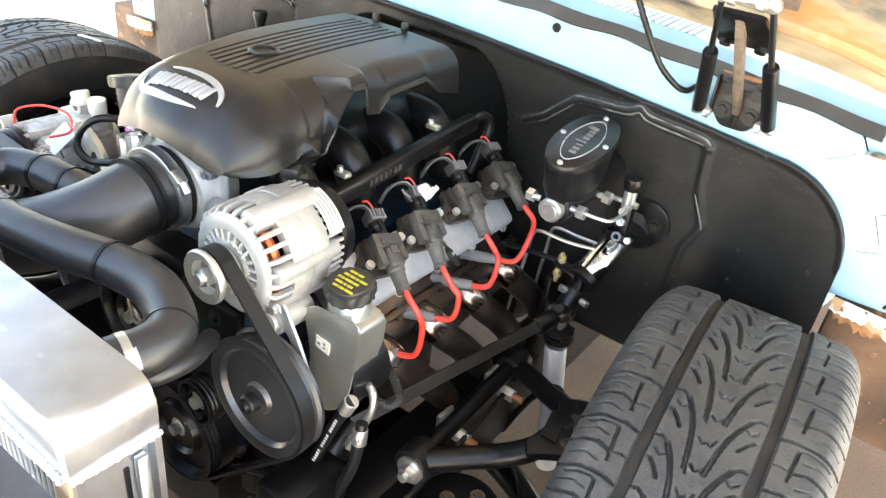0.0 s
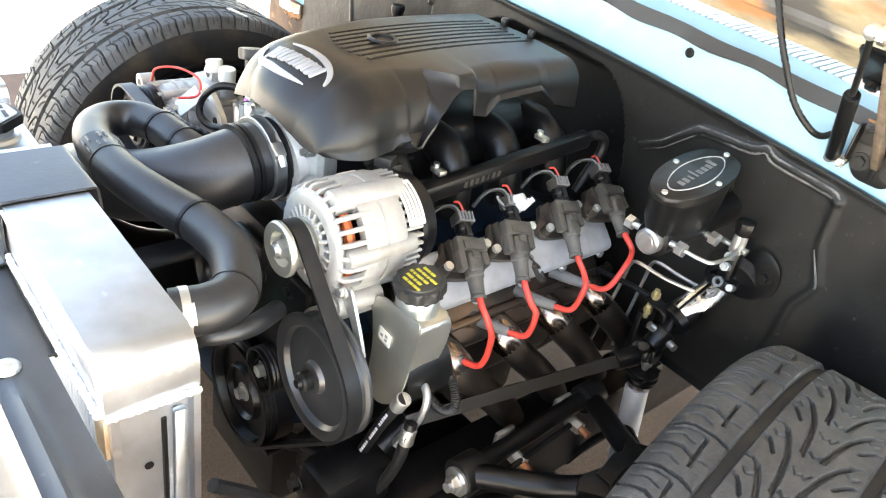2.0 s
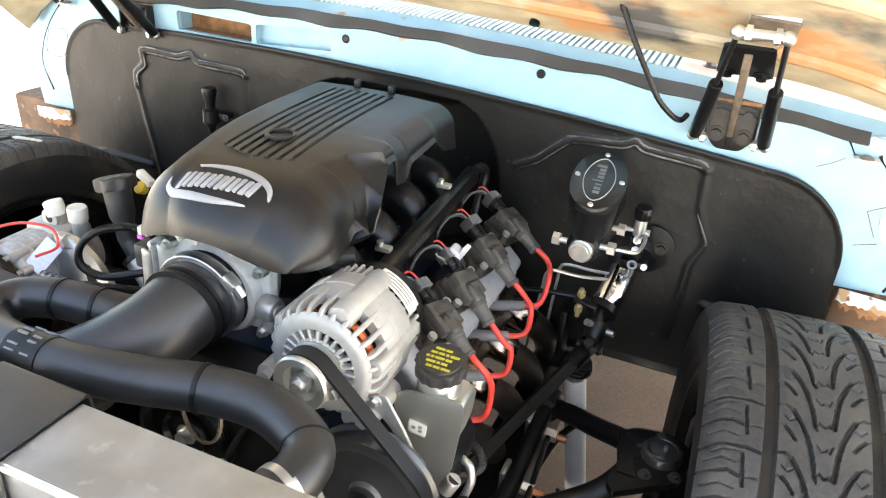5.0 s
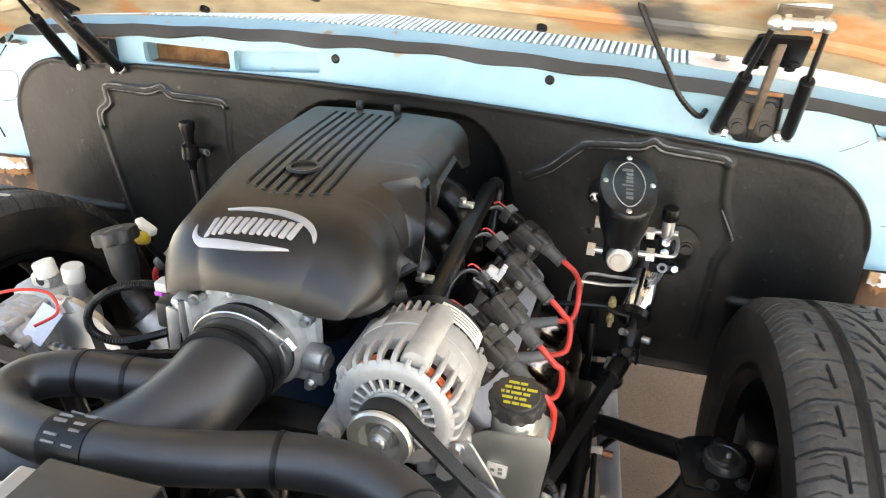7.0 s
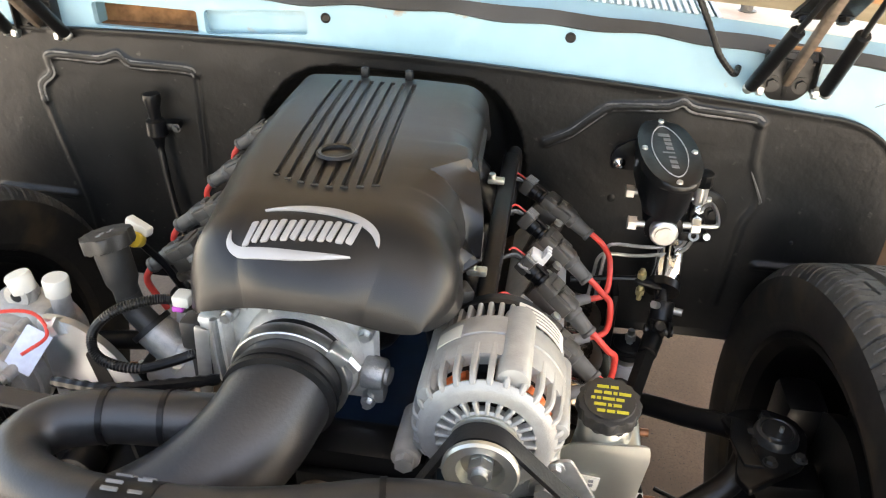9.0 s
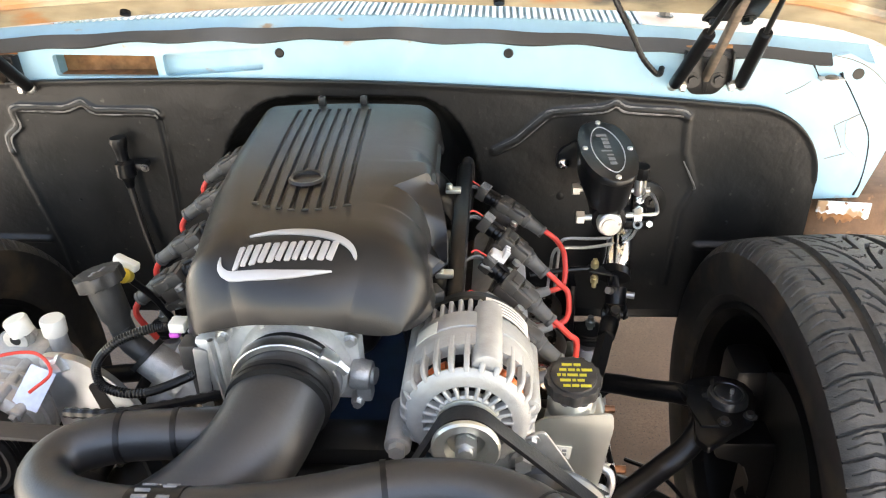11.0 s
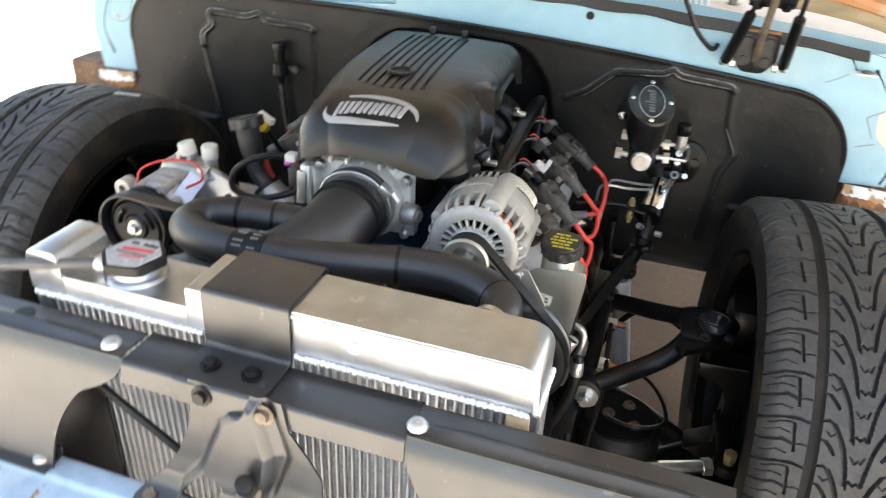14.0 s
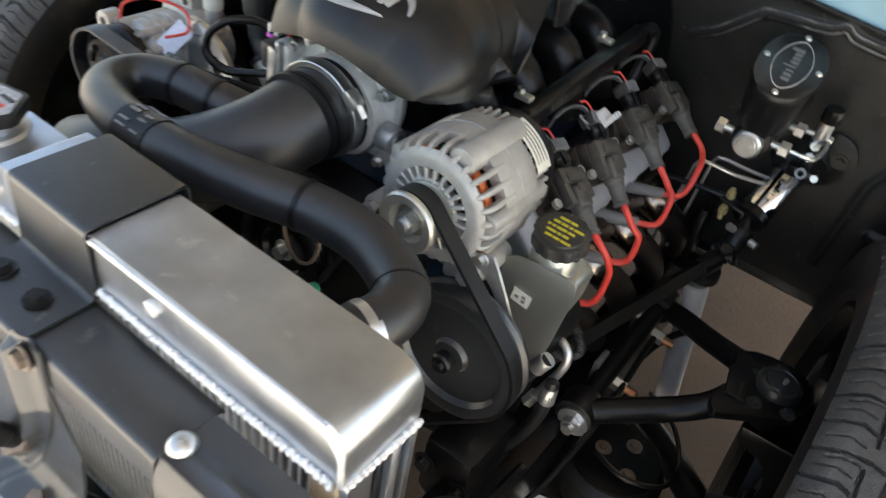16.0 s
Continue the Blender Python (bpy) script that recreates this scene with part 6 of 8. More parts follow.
BOOT2 = mk("worn_grey_boot", (0.085, 0.080, 0.073), 0.55, var=0.2, scale=60, bump=0.15)
LEFT_SHIFT = 0.033
base_coil = None
for k, (con, tip, pb) in enumerate((((0.158, 0.602, 0.737), (0.269, 0.557, 0.677), (0.246, 0.540, 0.566)), ((0.163, 0.695, 0.747), (0.263, 0.652, 0.675), (0.246, 0.628, 0.586)),
                                    ((0.158, 0.808, 0.752), (0.257, 0.775, 0.683), (0.244, 0.730, 0.598)), ((0.152, 0.925, 0.749), (0.258, 0.888, 0.696), (0.244, 0.812, 0.612)))):
    m = coil_pose(con, tip, (0.45, 0.05, 0.9))
    if base_coil is None:
        base_coil = coil_unit()
        base_coil.matrix_basis = m
    else:
        copy_thing(base_coil, m)
    e, pb = V(*tip), V(*pb)
    out = (e - V(*con)).normalized()
    lead = thing("spark_lead", pb, "short red spark plug lead with grey plug boot", "spark plug lead", "spark plug leads")
    bm = nb()
    tube(bm, [e - out * 0.008, e + out * 0.012, e + out * 0.026 + V(0.006, 0.006, -0.012), (pb + e) / 2 + V(0.046, 0.012, 0.004), pb + V(0.050, 0.020, 0.008), pb + V(0.016, 0.006, 0.0)], 0.0047, 12, 8)
    part("lead", bm, RED, lead)
    bm = nb()
    tube(bm, [pb + V(0.026, 0.010, 0.002), pb + V(0.008, 0.003, 0.0), pb + V(-0.012, -0.004, -0.002), pb + V(-0.040, -0.012, -0.004)], lambda t: 0.0076 + 0.0034 * t, 14, 4)
    part("plug_boot", bm, BOOT, lead, "grey plug boot")
    # left row, mostly hidden by the cover
    y, z = (0.578, 0.660, 0.775, 0.884)[k], 0.714 + 0.016 * k
    m2 = Matrix.Translation((-0.262, y + LEFT_SHIFT, z + 0.048)) @ Matrix.Rotation(radians(180), 4, "Z") @ Matrix.Rotation(radians(28), 4, "Y")
    copy_thing(base_coil, m2)
    e2 = m2 @ V(0.068, 0, 0.004)
    bm = nb()
    tube(bm, [e2, e2 + V(-0.015, 0, -0.03), e2 + V(0.0, 0.01, -0.08)], 0.0046, 10)
    solid("spark_lead", bm, RED, "red spark plug lead on the far bank", "spark plug lead", group="spark plug leads")
    # coil harness loop
    c = m @ V(-0.060, 0, 0.010)
    bm = nb()
    tube(bm, [c, c + V(-0.020, -0.002, 0.006), c + V(-0.040, -0.012, -0.006), c + V(-0.045, -0.030, -0.03)], 0.0032, 8)
    hw = solid("harness_loop", bm, DARKBOOT, "thin grey wire loop behind an ignition coil", "wire")
    bm = nb()
    tube(bm, [c + V(0.001, 0.004, 0.004), c + V(-0.014, 0.004, 0.014), c + V(-0.022, 0.001, 0.012)], 0.0016, 6)
    part("red_wire", bm, RED, hw)
    bm = nb()
    tube(bm, [c + V(0.001, -0.004, 0.002), c + V(-0.013, -0.004, 0.010), c + V(-0.030, -0.010, 0.003), c + V(-0.043, -0.022, -0.018)], 0.0015, 6)
    part("grey_wire", bm, BOOT, hw)
bm = nb()
box(bm, (0.178, 0.700, 0.746), (0.022, 0.022, 0.030), 0.004, Matrix.Rotation(radians(30), 4, "Y"))
for k in range(3):
    box(bm, (0.192, 0.692 + 0.008 * k, 0.752), (0.008, 0.003, 0.030), 0.001, Matrix.Rotation(radians(30), 4, "Y"), 1)
solid("wire_connector", bm, PALE, "pale grey plastic wiring connector between the coils", "connector")
bm = nb()
tube(bm, [(0.235, 0.705, 0.665), (0.245, 0.715, 0.645), (0.240, 0.735, 0.632), (0.225, 0.735, 0.645), (0.228, 0.715, 0.662)], 0.004, 8)
solid("wire_loop", bm, PLASTIC, "small black wire loop on the valve cover", "wire")

for k, mat in enumerate((PLASTIC, BOOT)):
    bm = nb()
    tube(bm, [V(0.162, 0.672, 0.752).lerp(V(0.226, 0.712, 0.664), j / 24) + V(0.0026 * math.cos(j * 1.3 + 3.14 * k), 0.0026 * math.sin(j * 1.3 + 3.14 * k), 0.004) for j in range(25)], 0.0020, 6, smooth=False)
    solid("twisted_wire", bm, mat, "thin twisted wire running down the valve cover", "wire", group="twisted wires")

# ---------- fuel rail ----------
rail = thing("fuel_rail", (0.115, 0.73, 0.77), "black fuel rail beside the intake", "fuel rail")
bm = nb()
box(bm, (0.128, 0.722, 0.786), (0.024, 0.36, 0.028), 0.006, Matrix.Rotation(radians(5.5), 4, "X"))
part("rail", bm, BLACK, rail)
bm = nb()
tube(bm, [(0.128, 0.893, 0.803), (0.130, 0.925, 0.806), (0.134, 0.945, 0.792), (0.134, 0.942, 0.765), (0.132, 0.925, 0.735), (0.13, 0.91, 0.70)], 0.0085, 12)
part("end_hose", bm, RUBBER, rail)
for y in (0.585, 0.80):
    bm = nb()
    box(bm, (0.114, y, 0.793 + (y - 0.585) * 0.09), (0.024, 0.014, 0.008), 0.002)
    cyl(bm, (0.108, y, 0.796 + (y - 0.585) * 0.09), (0.108, y, 0.803 + (y - 0.585) * 0.09), 0.0052, seg=12)
    part("rail_clip", bm, ZINC, rail)
bm = nb()
for k in range(7):
    box(bm, (0.1402, 0.62 + 0.011 * k, 0.776 + 0.001 * k), (0.001, 0.006 if k != 4 else 0.002, 0.010), 0)
part("rail_print", bm, DARKBOOT, rail)
bm = nb()
box(bm, (0.090, 0.52, 0.80), (0.020, 0.020, 0.014), 0.003)
tube(bm, [(0.090, 0.53, 0.80), (0.07, 0.55, 0.795), (0.06, 0.58, 0.79)], 0.003, 6)
solid("injector_plug", bm, PLASTIC, "small dark plug with wires under the cover", "connector")

# ---------- compressor ----------
cmp = thing("ac_compressor", (-0.41, 0.46, 0.66), "bare aluminium air conditioning compressor with white port caps", "compressor")
QX, QZ = -0.448, 0.665
bm = nb()
lathe(bm, [(0.0, 0.075), (0.040, 0.075), (0.058, 0.060), (0.060, 0.02), (0.056, 0.015), (0.060, 0.010), (0.060, -0.05), (0.052, -0.075), (0.0, -0.080)], yaxis(QX, 0.475, QZ), 40)
box(bm, (QX + 0.005, 0.51, QZ + 0.045), (0.09, 0.06, 0.045), 0.012)
part("casing", bm, CAST, cmp)
for x, y, z in ((-0.492, 0.398, 0.716), (-0.440, 0.505, 0.742)):
    bm = nb()
    box(bm, (x, y, z - 0.012), (0.034, 0.020, 0.040), 0.008)
    cyl(bm, (x, y - 0.012, z), (x, y + 0.012, z), 0.016, seg=20)
    part("lug", bm, CAST, cmp)
    bm = nb()
    cyl(bm, (x, y - 0.0125, z), (x, y - 0.0118, z), 0.007, seg=16)
    part("lug_hole", bm, BLACK, cmp)
for x, y in ((-0.438, 0.505), (-0.391, 0.507)):
    bm = nb()
    cyl(bm, (x, y, 0.715), (x, y, 0.745), 0.012, seg=18)
    part("port", bm, CAST, cmp)
    bm = nb()
    lathe(bm, [(0.0, -0.014), (0.011, -0.014), (0.0150, -0.012), (0.0155, 0.008), (0.014, 0.011), (0.0, 0.0112)], Matrix.Translation((x, y, 0.758)) @ Matrix.Rotation(radians(-14 if x < -0.41 else 3), 4, "Y"), 24)
    part("port_cap", bm, WHITE, cmp, "white plastic port cap")
bm = nb()
lathe(bm, [(0.0, 0.010), (0.020, 0.010), (0.024, 0.006), (0.045, 0.008), (0.050, 0.004), (0.054, 0.004), (0.060, 0.0), (0.060, -0.004), (0.057, -0.007), (0.060, -0.010), (0.057, -0.013), (0.060, -0.016), (0.057, -0.019), (0.060, -0.022), (0.060, -0.034), (0.0, -0.034)], yaxis(QX, 0.362, QZ), 44)
clutch = part("clutch", bm, BLACK, cmp, "black clutch pulley")
for k in range(3):
    a = radians(30 + 120 * k)
    bm = nb()
    tube(bm, [(QX + 0.034 * math.cos(a + t * 0.22), 0.354, QZ + 0.034 * math.sin(a + t * 0.22)) for t in range(-2, 3)], 0.005, 8)
    part("clutch_slot", bm, SATIN, clutch)
bm = nb()
bolt(bm, (QX, 0.352, QZ), (0, -1, 0), 0.009, 0.010)
part("clutch_nut", bm, STEEL, clutch)
bm = nb()
plate(bm, rounded([(-0.385, 0.60), (-0.262, 0.60), (-0.268, 0.655), (-0.298, 0.715), (-0.340, 0.748), (-0.385, 0.750)], [0.01, 0.01, 0.03, 0.05, 0.04, 0.01], 6), 0.010, upright(0.462), 0.002)
part("mount_plate", bm, ALU, cmp, "machined aluminium mounting plate")
bm = nb()
plate(bm, rounded([(-0.322, 0.650), (-0.300, 0.655), (-0.318, 0.712), (-0.332, 0.706)], 0.007, 4), 0.0014, upright(0.4525))
part("plate_slot", bm, BLACK, cmp)
for yy in (0.435, 0.455, 0.485):
    bm = nb()
    lathe(bm, [(0.0585, -0.003), (0.0635, -0.002), (0.0635, 0.002), (0.0585, 0.003)], yaxis(QX, yy, QZ), 40, True)
    part("casing_rib", bm, CAST, cmp)
for a in (35, 65, 115, 145):
    bm = nb()
    c = V(QX + 0.056 * math.cos(radians(a)), 0.40, QZ + 0.056 * math.sin(radians(a)))
    cyl(bm, c, c + V(0, 0.13, 0), 0.008, seg=12)
    bolt(bm, c, (0, -1, 0), 0.007, 0.007)
    part("through_bolt", bm, CAST, cmp)
bm = nb()
plate(bm, rounded([(-0.016, -0.026), (0.016, -0.026), (0.016, 0.026), (-0.016, 0.026)], 0.002), 0.0015, Matrix.Translation((-0.388, 0.432, 0.716)) @ Matrix.Rotation(radians(28), 4, "Y") @ Matrix.Rotation(radians(52), 4, "X"))
part("data_label", bm, mk("pale_blue_label", (0.62, 0.68, 0.80), 0.5, var=0.08, scale=150), cmp, "pale blue printed label")
bm = nb()
tube(bm, [(-0.47, 0.40, 0.725), (-0.46, 0.405, 0.752), (-0.425, 0.43, 0.764), (-0.385, 0.45, 0.757), (-0.365, 0.44, 0.735), (-0.378, 0.41, 0.728)], 0.0022, 8)
part("clutch_wire", bm, RED, cmp, "thin red wire")
bm = nb()
cyl(bm, (-0.365, 0.455, 0.735), (-0.352, 0.452, 0.742), 0.012, seg=6)
part("fitting", bm, STEEL, cmp)
loop = [(QX + 0.0605 * math.cos(radians(a)), QZ + 0.0605 * math.sin(radians(a))) for a in range(80, 281, 10)]
loop += [(-0.215, 0.585), (-0.205, 0.600), (-0.215, 0.690), (-0.245, 0.712)]
bm = nb()
rows = []
for i, (x, z) in enumerate(loop):
    a, b = Vector(loop[i - 1]), Vector(loop[(i + 1) % len(loop)])
    t = (b - a).normalized()
    o = Vector((x, z)) + Vector((-t.y, t.x)) * -0.0045
    rows.append([bm.verts.new(c) for c in ((x, 0.340, z), (o.x, 0.340, o.y), (o.x, 0.364, o.y), (x, 0.364, z))])
for a, b in zip(rows, rows[1:] + rows[:1]):
    for k in range(4):
        bm.faces.new((a[k], a[(k + 1) % 4], b[(k + 1) % 4], b[k]))
solid("compressor_belt", bm, HOSE, "black ribbed belt running to the compressor", "belt")

# ---------- oil filler and dipsticks ----------
oil = thing("oil_filler", (-0.25, 0.5, 0.68), "black plastic oil filler neck with ribbed cap", "oil filler")
fa, fb = V(-0.322, 0.528, 0.806), V(-0.306, 0.520, 0.735)
d = (fb - fa).normalized()
bm = nb()
lathe(bm, [(0.0, -0.004), (0.021, -0.004), (0.0205, 0.02), (0.0195, 0.042), (0.0155, 0.052), (0.0155, 0.080), (0.0, 0.080)], Matrix.Translation(fa) @ turn_to(d), 24)
part("neck", bm, PLASTIC, oil)
bm = nb()
n = 36
prof = [((0.030 + 0.0018 * math.cos(7 * 2 * math.pi * k / 72)) * math.cos(2 * math.pi * k / 72), (0.030 + 0.0018 * math.cos(7 * 2 * math.pi * k / 72)) * math.sin(2 * math.pi * k / 72)) for k in range(72)]
plate(bm, prof, 0.018, Matrix.Translation(fa - d * 0.002) @ turn_to(-d), 0.003)
ocap = part("cap", bm, PLASTIC, oil)
bm = nb()
for k in range(4):
    box(bm, (Matrix.Translation(fa - d * 0.0205) @ turn_to(-d)) @ V(-0.010 + 0.007 * k, 0.004 * (k % 2), 0), (0.005, 0.003, 0.0012), 0, turn_to(-d))
part("cap_print", bm, BOOT, ocap)
bm = nb()
tube(bm, [fb + V(-0.002, 0, 0.012), fb + V(0.004, -0.001, -0.008), fb + V(0.016, -0.003, -0.022), fb + V(0.030, -0.005, -0.034)], 0.0155, 16)
part("elbow", bm, PLASTIC, oil)
bm = nb()
cyl(bm, fb + V(0.022, -0.004, -0.028), fb + V(0.027, -0.005, -0.033), 0.027, seg=28)
part("seal_ring", bm, RUBBER, oil)
bm = nb()
cyl(bm, fb + V(0.026, -0.005, -0.032), fb + V(0.072, -0.012, -0.070), 0.024, 0.026, 28)
part("socket", bm, CAST, oil)
bm = nb()
tube(bm, [(-0.20, 0.452, 0.800), (-0.225, 0.440, 0.803), (-0.262, 0.428, 0.792), (-0.285, 0.415, 0.768), (-0.272, 0.400, 0.748), (-0.225, 0.395, 0.745), (-0.175, 0.410, 0.757), (-0.15, 0.425, 0.765)], lambda t: 0.0056 + 0.0006 * math.sin(t * 520), 10, 24)
solid("corrugated_loom", bm, BLACK, "black corrugated wiring loom looping to the throttle body", "wire")
bm = nb()
tube(bm, [(-0.30, 0.36, 0.745), (-0.24, 0.352, 0.752), (-0.18, 0.365, 0.755), (-0.13, 0.39, 0.75)], lambda t: 0.006 + 0.0006 * math.sin(t * 300), 8, 20)
solid("corrugated_loom", bm, BLACK, "black corrugated wiring loom behind the radiator hose", "wire")
bm = nb()
box(bm, (-0.192, 0.452, 0.802), (0.020, 0.020, 0.014), 0.003)
pk = solid("sensor_plug", bm, WHITE, "white and purple plug on the throttle body wiring", "connector")
bm = nb()
box(bm, (-0.196, 0.447, 0.793), (0.012, 0.012, 0.006), 0.001)
part("purple_clip", bm, PURPLE, pk)
dip = thing("dipstick", (-0.30, 0.6, 0.75), "yellow dipstick handle with a white connector", "dipstick")
bm = nb()
cyl(bm, (-0.312, 0.562, 0.800), (-0.311, 0.574, 0.792), 0.0105, 0.009, 20, 0.002)
part("handle", bm, YPLASTIC, dip)
bm = nb()
tube(bm, [(-0.311, 0.572, 0.79), (-0.290, 0.59, 0.74), (-0.26, 0.60, 0.66)], 0.005, 8)
part("tube", bm, BLACK, dip)
bm = nb()
box(bm, (-0.313, 0.580, 0.809), (0.036, 0.013, 0.013), 0.003, Matrix.Rotation(radians(18), 4, "Y") @ Matrix.Rotation(radians(-15), 4, "Z"))
part("white_connector", bm, WHITE, dip)

# transmission dipstick on the firewall
td = thing("transmission_dipstick", (-0.48, 0.97, 0.6), "black transmission dipstick clipped to the firewall", "dipstick")
bm = nb()
lathe(bm, [(0.0, 0.840), (0.014, 0.838), (0.016, 0.830), (0.011, 0.812), (0.010, 0.795), (0.017, 0.790), (0.018, 0.765), (0.010, 0.755), (0.0075, 0.74), (0.0, 0.74)], Matrix.Translation((-0.498, 0.965, 0)), 20)
part("handle", bm, BLACK, td)
bm = nb()
tube(bm, [(-0.498, 0.965, 0.745), (-0.492, 0.962, 0.66), (-0.475, 0.955, 0.56), (-0.44, 0.94, 0.46)], 0.0065, 10)
part("tube", bm, SATIN, td)
bm = nb()
box(bm, (-0.480, 0.980, 0.778), (0.034, 0.024, 0.014), 0.003)
part("clip", bm, SATIN, td)
bm = nb()
bolt(bm, (-0.462, 0.967, 0.778), (0, -1, 0), 0.005, 0.005)
part("clip_bolt", bm, GREYSTEEL, td)


# ---------- brake master cylinder ----------
mc = thing("brake_master_cylinder", (0.356, 0.9, 0.75), "black brake master cylinder with oval lidded reservoir", "master cylinder")
TILT_MC = radians(7)
LM = Matrix.Translation((0.354, 0.862, 0.849)) @ Matrix.Rotation(TILT_MC, 4, "X") @ Matrix.Rotation(radians(3), 4, "Y") @ Matrix.Rotation(radians(4.5), 4, "Z")


def oval(a, b, n=40, p=2.3):
    out = []
    for k in range(n):
        t = 2 * math.pi * k / n
        c, s = math.cos(t), math.sin(t)
        out.append((a * math.copysign(abs(c) ** (2 / p), c), b * math.copysign(abs(s) ** (2 / p), s)))
    return out


bm = nb()
plate(bm, oval(0.0435, 0.096, 48, 2.2), 0.013, LM @ Matrix.Translation((0, 0, -0.007)), 0.0045)
lid = part("lid", bm, SATIN, mc, "satin black oval lid")
bm = nb()
n = 40
o1, o2 = oval(0.0250, 0.0720, 40, 1.8), oval(0.0238, 0.0706, 40, 1.8)
vs = [[bm.verts.new(LM @ V(x, y, h)) for x, y in o] for o, h in ((o1, 0.006), (o1, 0.0072), (o2, 0.0072), (o2, 0.006))]
for a, b in zip(vs, vs[1:]):
    for k in range(n):
        bm.faces.new((a[k], a[(k + 1) % n], b[(k + 1) % n], b[k]))
part("lid_line", bm, WORN_LABEL, lid)
for k in range(8):
    bm = nb()
    h = 0.017 if k in (3, 7) else 0.0105
    box(bm, LM @ V(0.001 - (h - 0.0105) / 2, -0.044 + 0.0126 * k, 0.0062), (h, 0.0086 if k not in (2, 3) else 0.004, 0.0010), 0.0005, LM.to_3x3().to_4x4(), 1)
    part("lid_print", bm, BOOT, lid)
for x, y in ((0, 0.086), (0, -0.086), (0.0355, 0.0), (-0.0355, 0.0)):
    bm = nb()
    cyl(bm, LM @ V(x, y, 0.005), LM @ V(x, y, 0.009), 0.0048, 0.004, 14)
    part("lid_screw", bm, STEEL, lid)
bm = nb()
lo = oval(0.024, 0.070)
hi = oval(0.0405, 0.092)
bot = Matrix.Translation((0.356, 0.868, 0.757))
va = [bm.verts.new(bot @ V(x, y, 0)) for x, y in lo]
vb = [bm.verts.new(LM @ V(x * 0.93, y * 0.96, -0.050)) for x, y in hi]
vc = [bm.verts.new(LM @ V(x, y, -0.004)) for x, y in hi]
for a, b in ((va, vb), (vb, vc)):
    for k in range(40):
        bm.faces.new((a[k], a[(k + 1) % 40], b[(k + 1) % 40], b[k]))
bm.faces.new(va[::-1])
bm.faces.new(vc)
part("reservoir", bm, BLACK, mc)
bm = nb()
cyl(bm, (0.356, 0.800, 0.760), (0.358, 1.0, 0.772), 0.027, seg=28, bev=0.002)
part("bore", bm, BLACK, mc)
bm = nb()
lathe(bm, [(0.0, 0.012), (0.012, 0.012), (0.013, 0.010), (0.0165, 0.010), (0.0195, 0.007), (0.0195, -0.008), (0.0, -0.008)], Matrix.Translation((0.356, 0.794, 0.759)) @ turn_to((0, -1, -0.05)), 32)
part("end_plug", bm, STEEL, mc, "machined steel end plug")
for p, dr in (((0.330, 0.806, 0.762), (-1, 0, 0.02)), ((0.382, 0.806, 0.766), (1, 0, 0.03)), ((0.332, 0.905, 0.765), (-1, 0, 0)), ((0.380, 0.905, 0.757), (1, 0, 0))):
    bm = nb()
    p, dr = V(*p), V(*dr)
    cyl(bm, p, p + dr * 0.012, 0.005, seg=12)
    cyl(bm, p + dr * 0.012, p + dr * 0.024, 0.011, seg=6)
    part("line_fitting", bm, STEEL, mc)
bm = nb()
plate(bm, rounded([(0.284, 0.765), (0.35, 0.755), (0.36, 0.82), (0.325, 0.822), (0.288, 0.800)], 0.012), 0.006, upright(0.992), 0.001)
box(bm, (0.325, 0.955, 0.800), (0.006, 0.07, 0.03), 0.002)
part("mounting_bracket", bm, BLACK, mc)
for x, z in ((0.298, 0.779),):
    bm = nb()
    bmesh.ops.create_uvsphere(bm, u_segments=16, v_segments=10, radius=0.011, matrix=Matrix.Translation((x, 0.978, z)) @ Matrix.Diagonal((1, 0.8, 1, 1)))
    part("acorn_nut", bm, CHROME, mc)

bm = nb()
plate(bm, rounded([(0.418, 0.640), (0.470, 0.655), (0.490, 0.690), (0.476, 0.735), (0.430, 0.745)], 0.03, 6), 0.004, upright(0.991), 0.001)
part("mounting_flange", bm, BLACK, mc)
bm = nb()
bolt(bm, (0.462, 0.987, 0.700), (0, -1, 0), 0.008, 0.006)
part("flange_bolt", bm, SATIN, mc)
pv = thing("proportioning_valve", (0.425, 0.930, 0.71), "small brake proportioning valve with black knob and steel fittings", "valve")
VX, VY, VZ = 0.425, 0.930, 0.675
bm = nb()
cyl(bm, (VX, VY, VZ + 0.100), (VX, VY - 0.003, VZ + 0.122), 0.0145, 0.0138, 10, 0.002)
part("knob", bm, BLACK, pv)
bm = nb()
cyl(bm, (VX, VY, VZ + 0.068), (VX, VY, VZ + 0.100), 0.0105, seg=20)
part("valve_stem", bm, STEEL, pv)
bm = nb()
cyl(bm, (VX - 0.028, VY, VZ + 0.075), (VX + 0.017, VY, VZ + 0.075), 0.0042, seg=12)
cyl(bm, (VX + 0.011, VY, VZ + 0.075), (VX + 0.017, VY, VZ + 0.075), 0.006, seg=6)
part("cross_bolt", bm, STEEL, pv)
bm = nb()
box(bm, (VX, VY + 0.006, VZ + 0.036), (0.022, 0.020, 0.066), 0.004)
box(bm, (VX, VY + 0.002, VZ + 0.012), (0.044, 0.024, 0.018), 0.003)
part("valve_body", bm, BLACK, pv)
for z in (VZ + 0.060, VZ + 0.041):
    bm = nb()
    cyl(bm, (VX, VY - 0.004, z), (VX, VY - 0.015, z + 0.004), 0.0072, seg=6)
    cyl(bm, (VX, VY - 0.014, z + 0.004), (VX, VY - 0.022, z + 0.006), 0.0048, seg=14)
    part("valve_fitting", bm, STEEL, pv)
bm = nb()
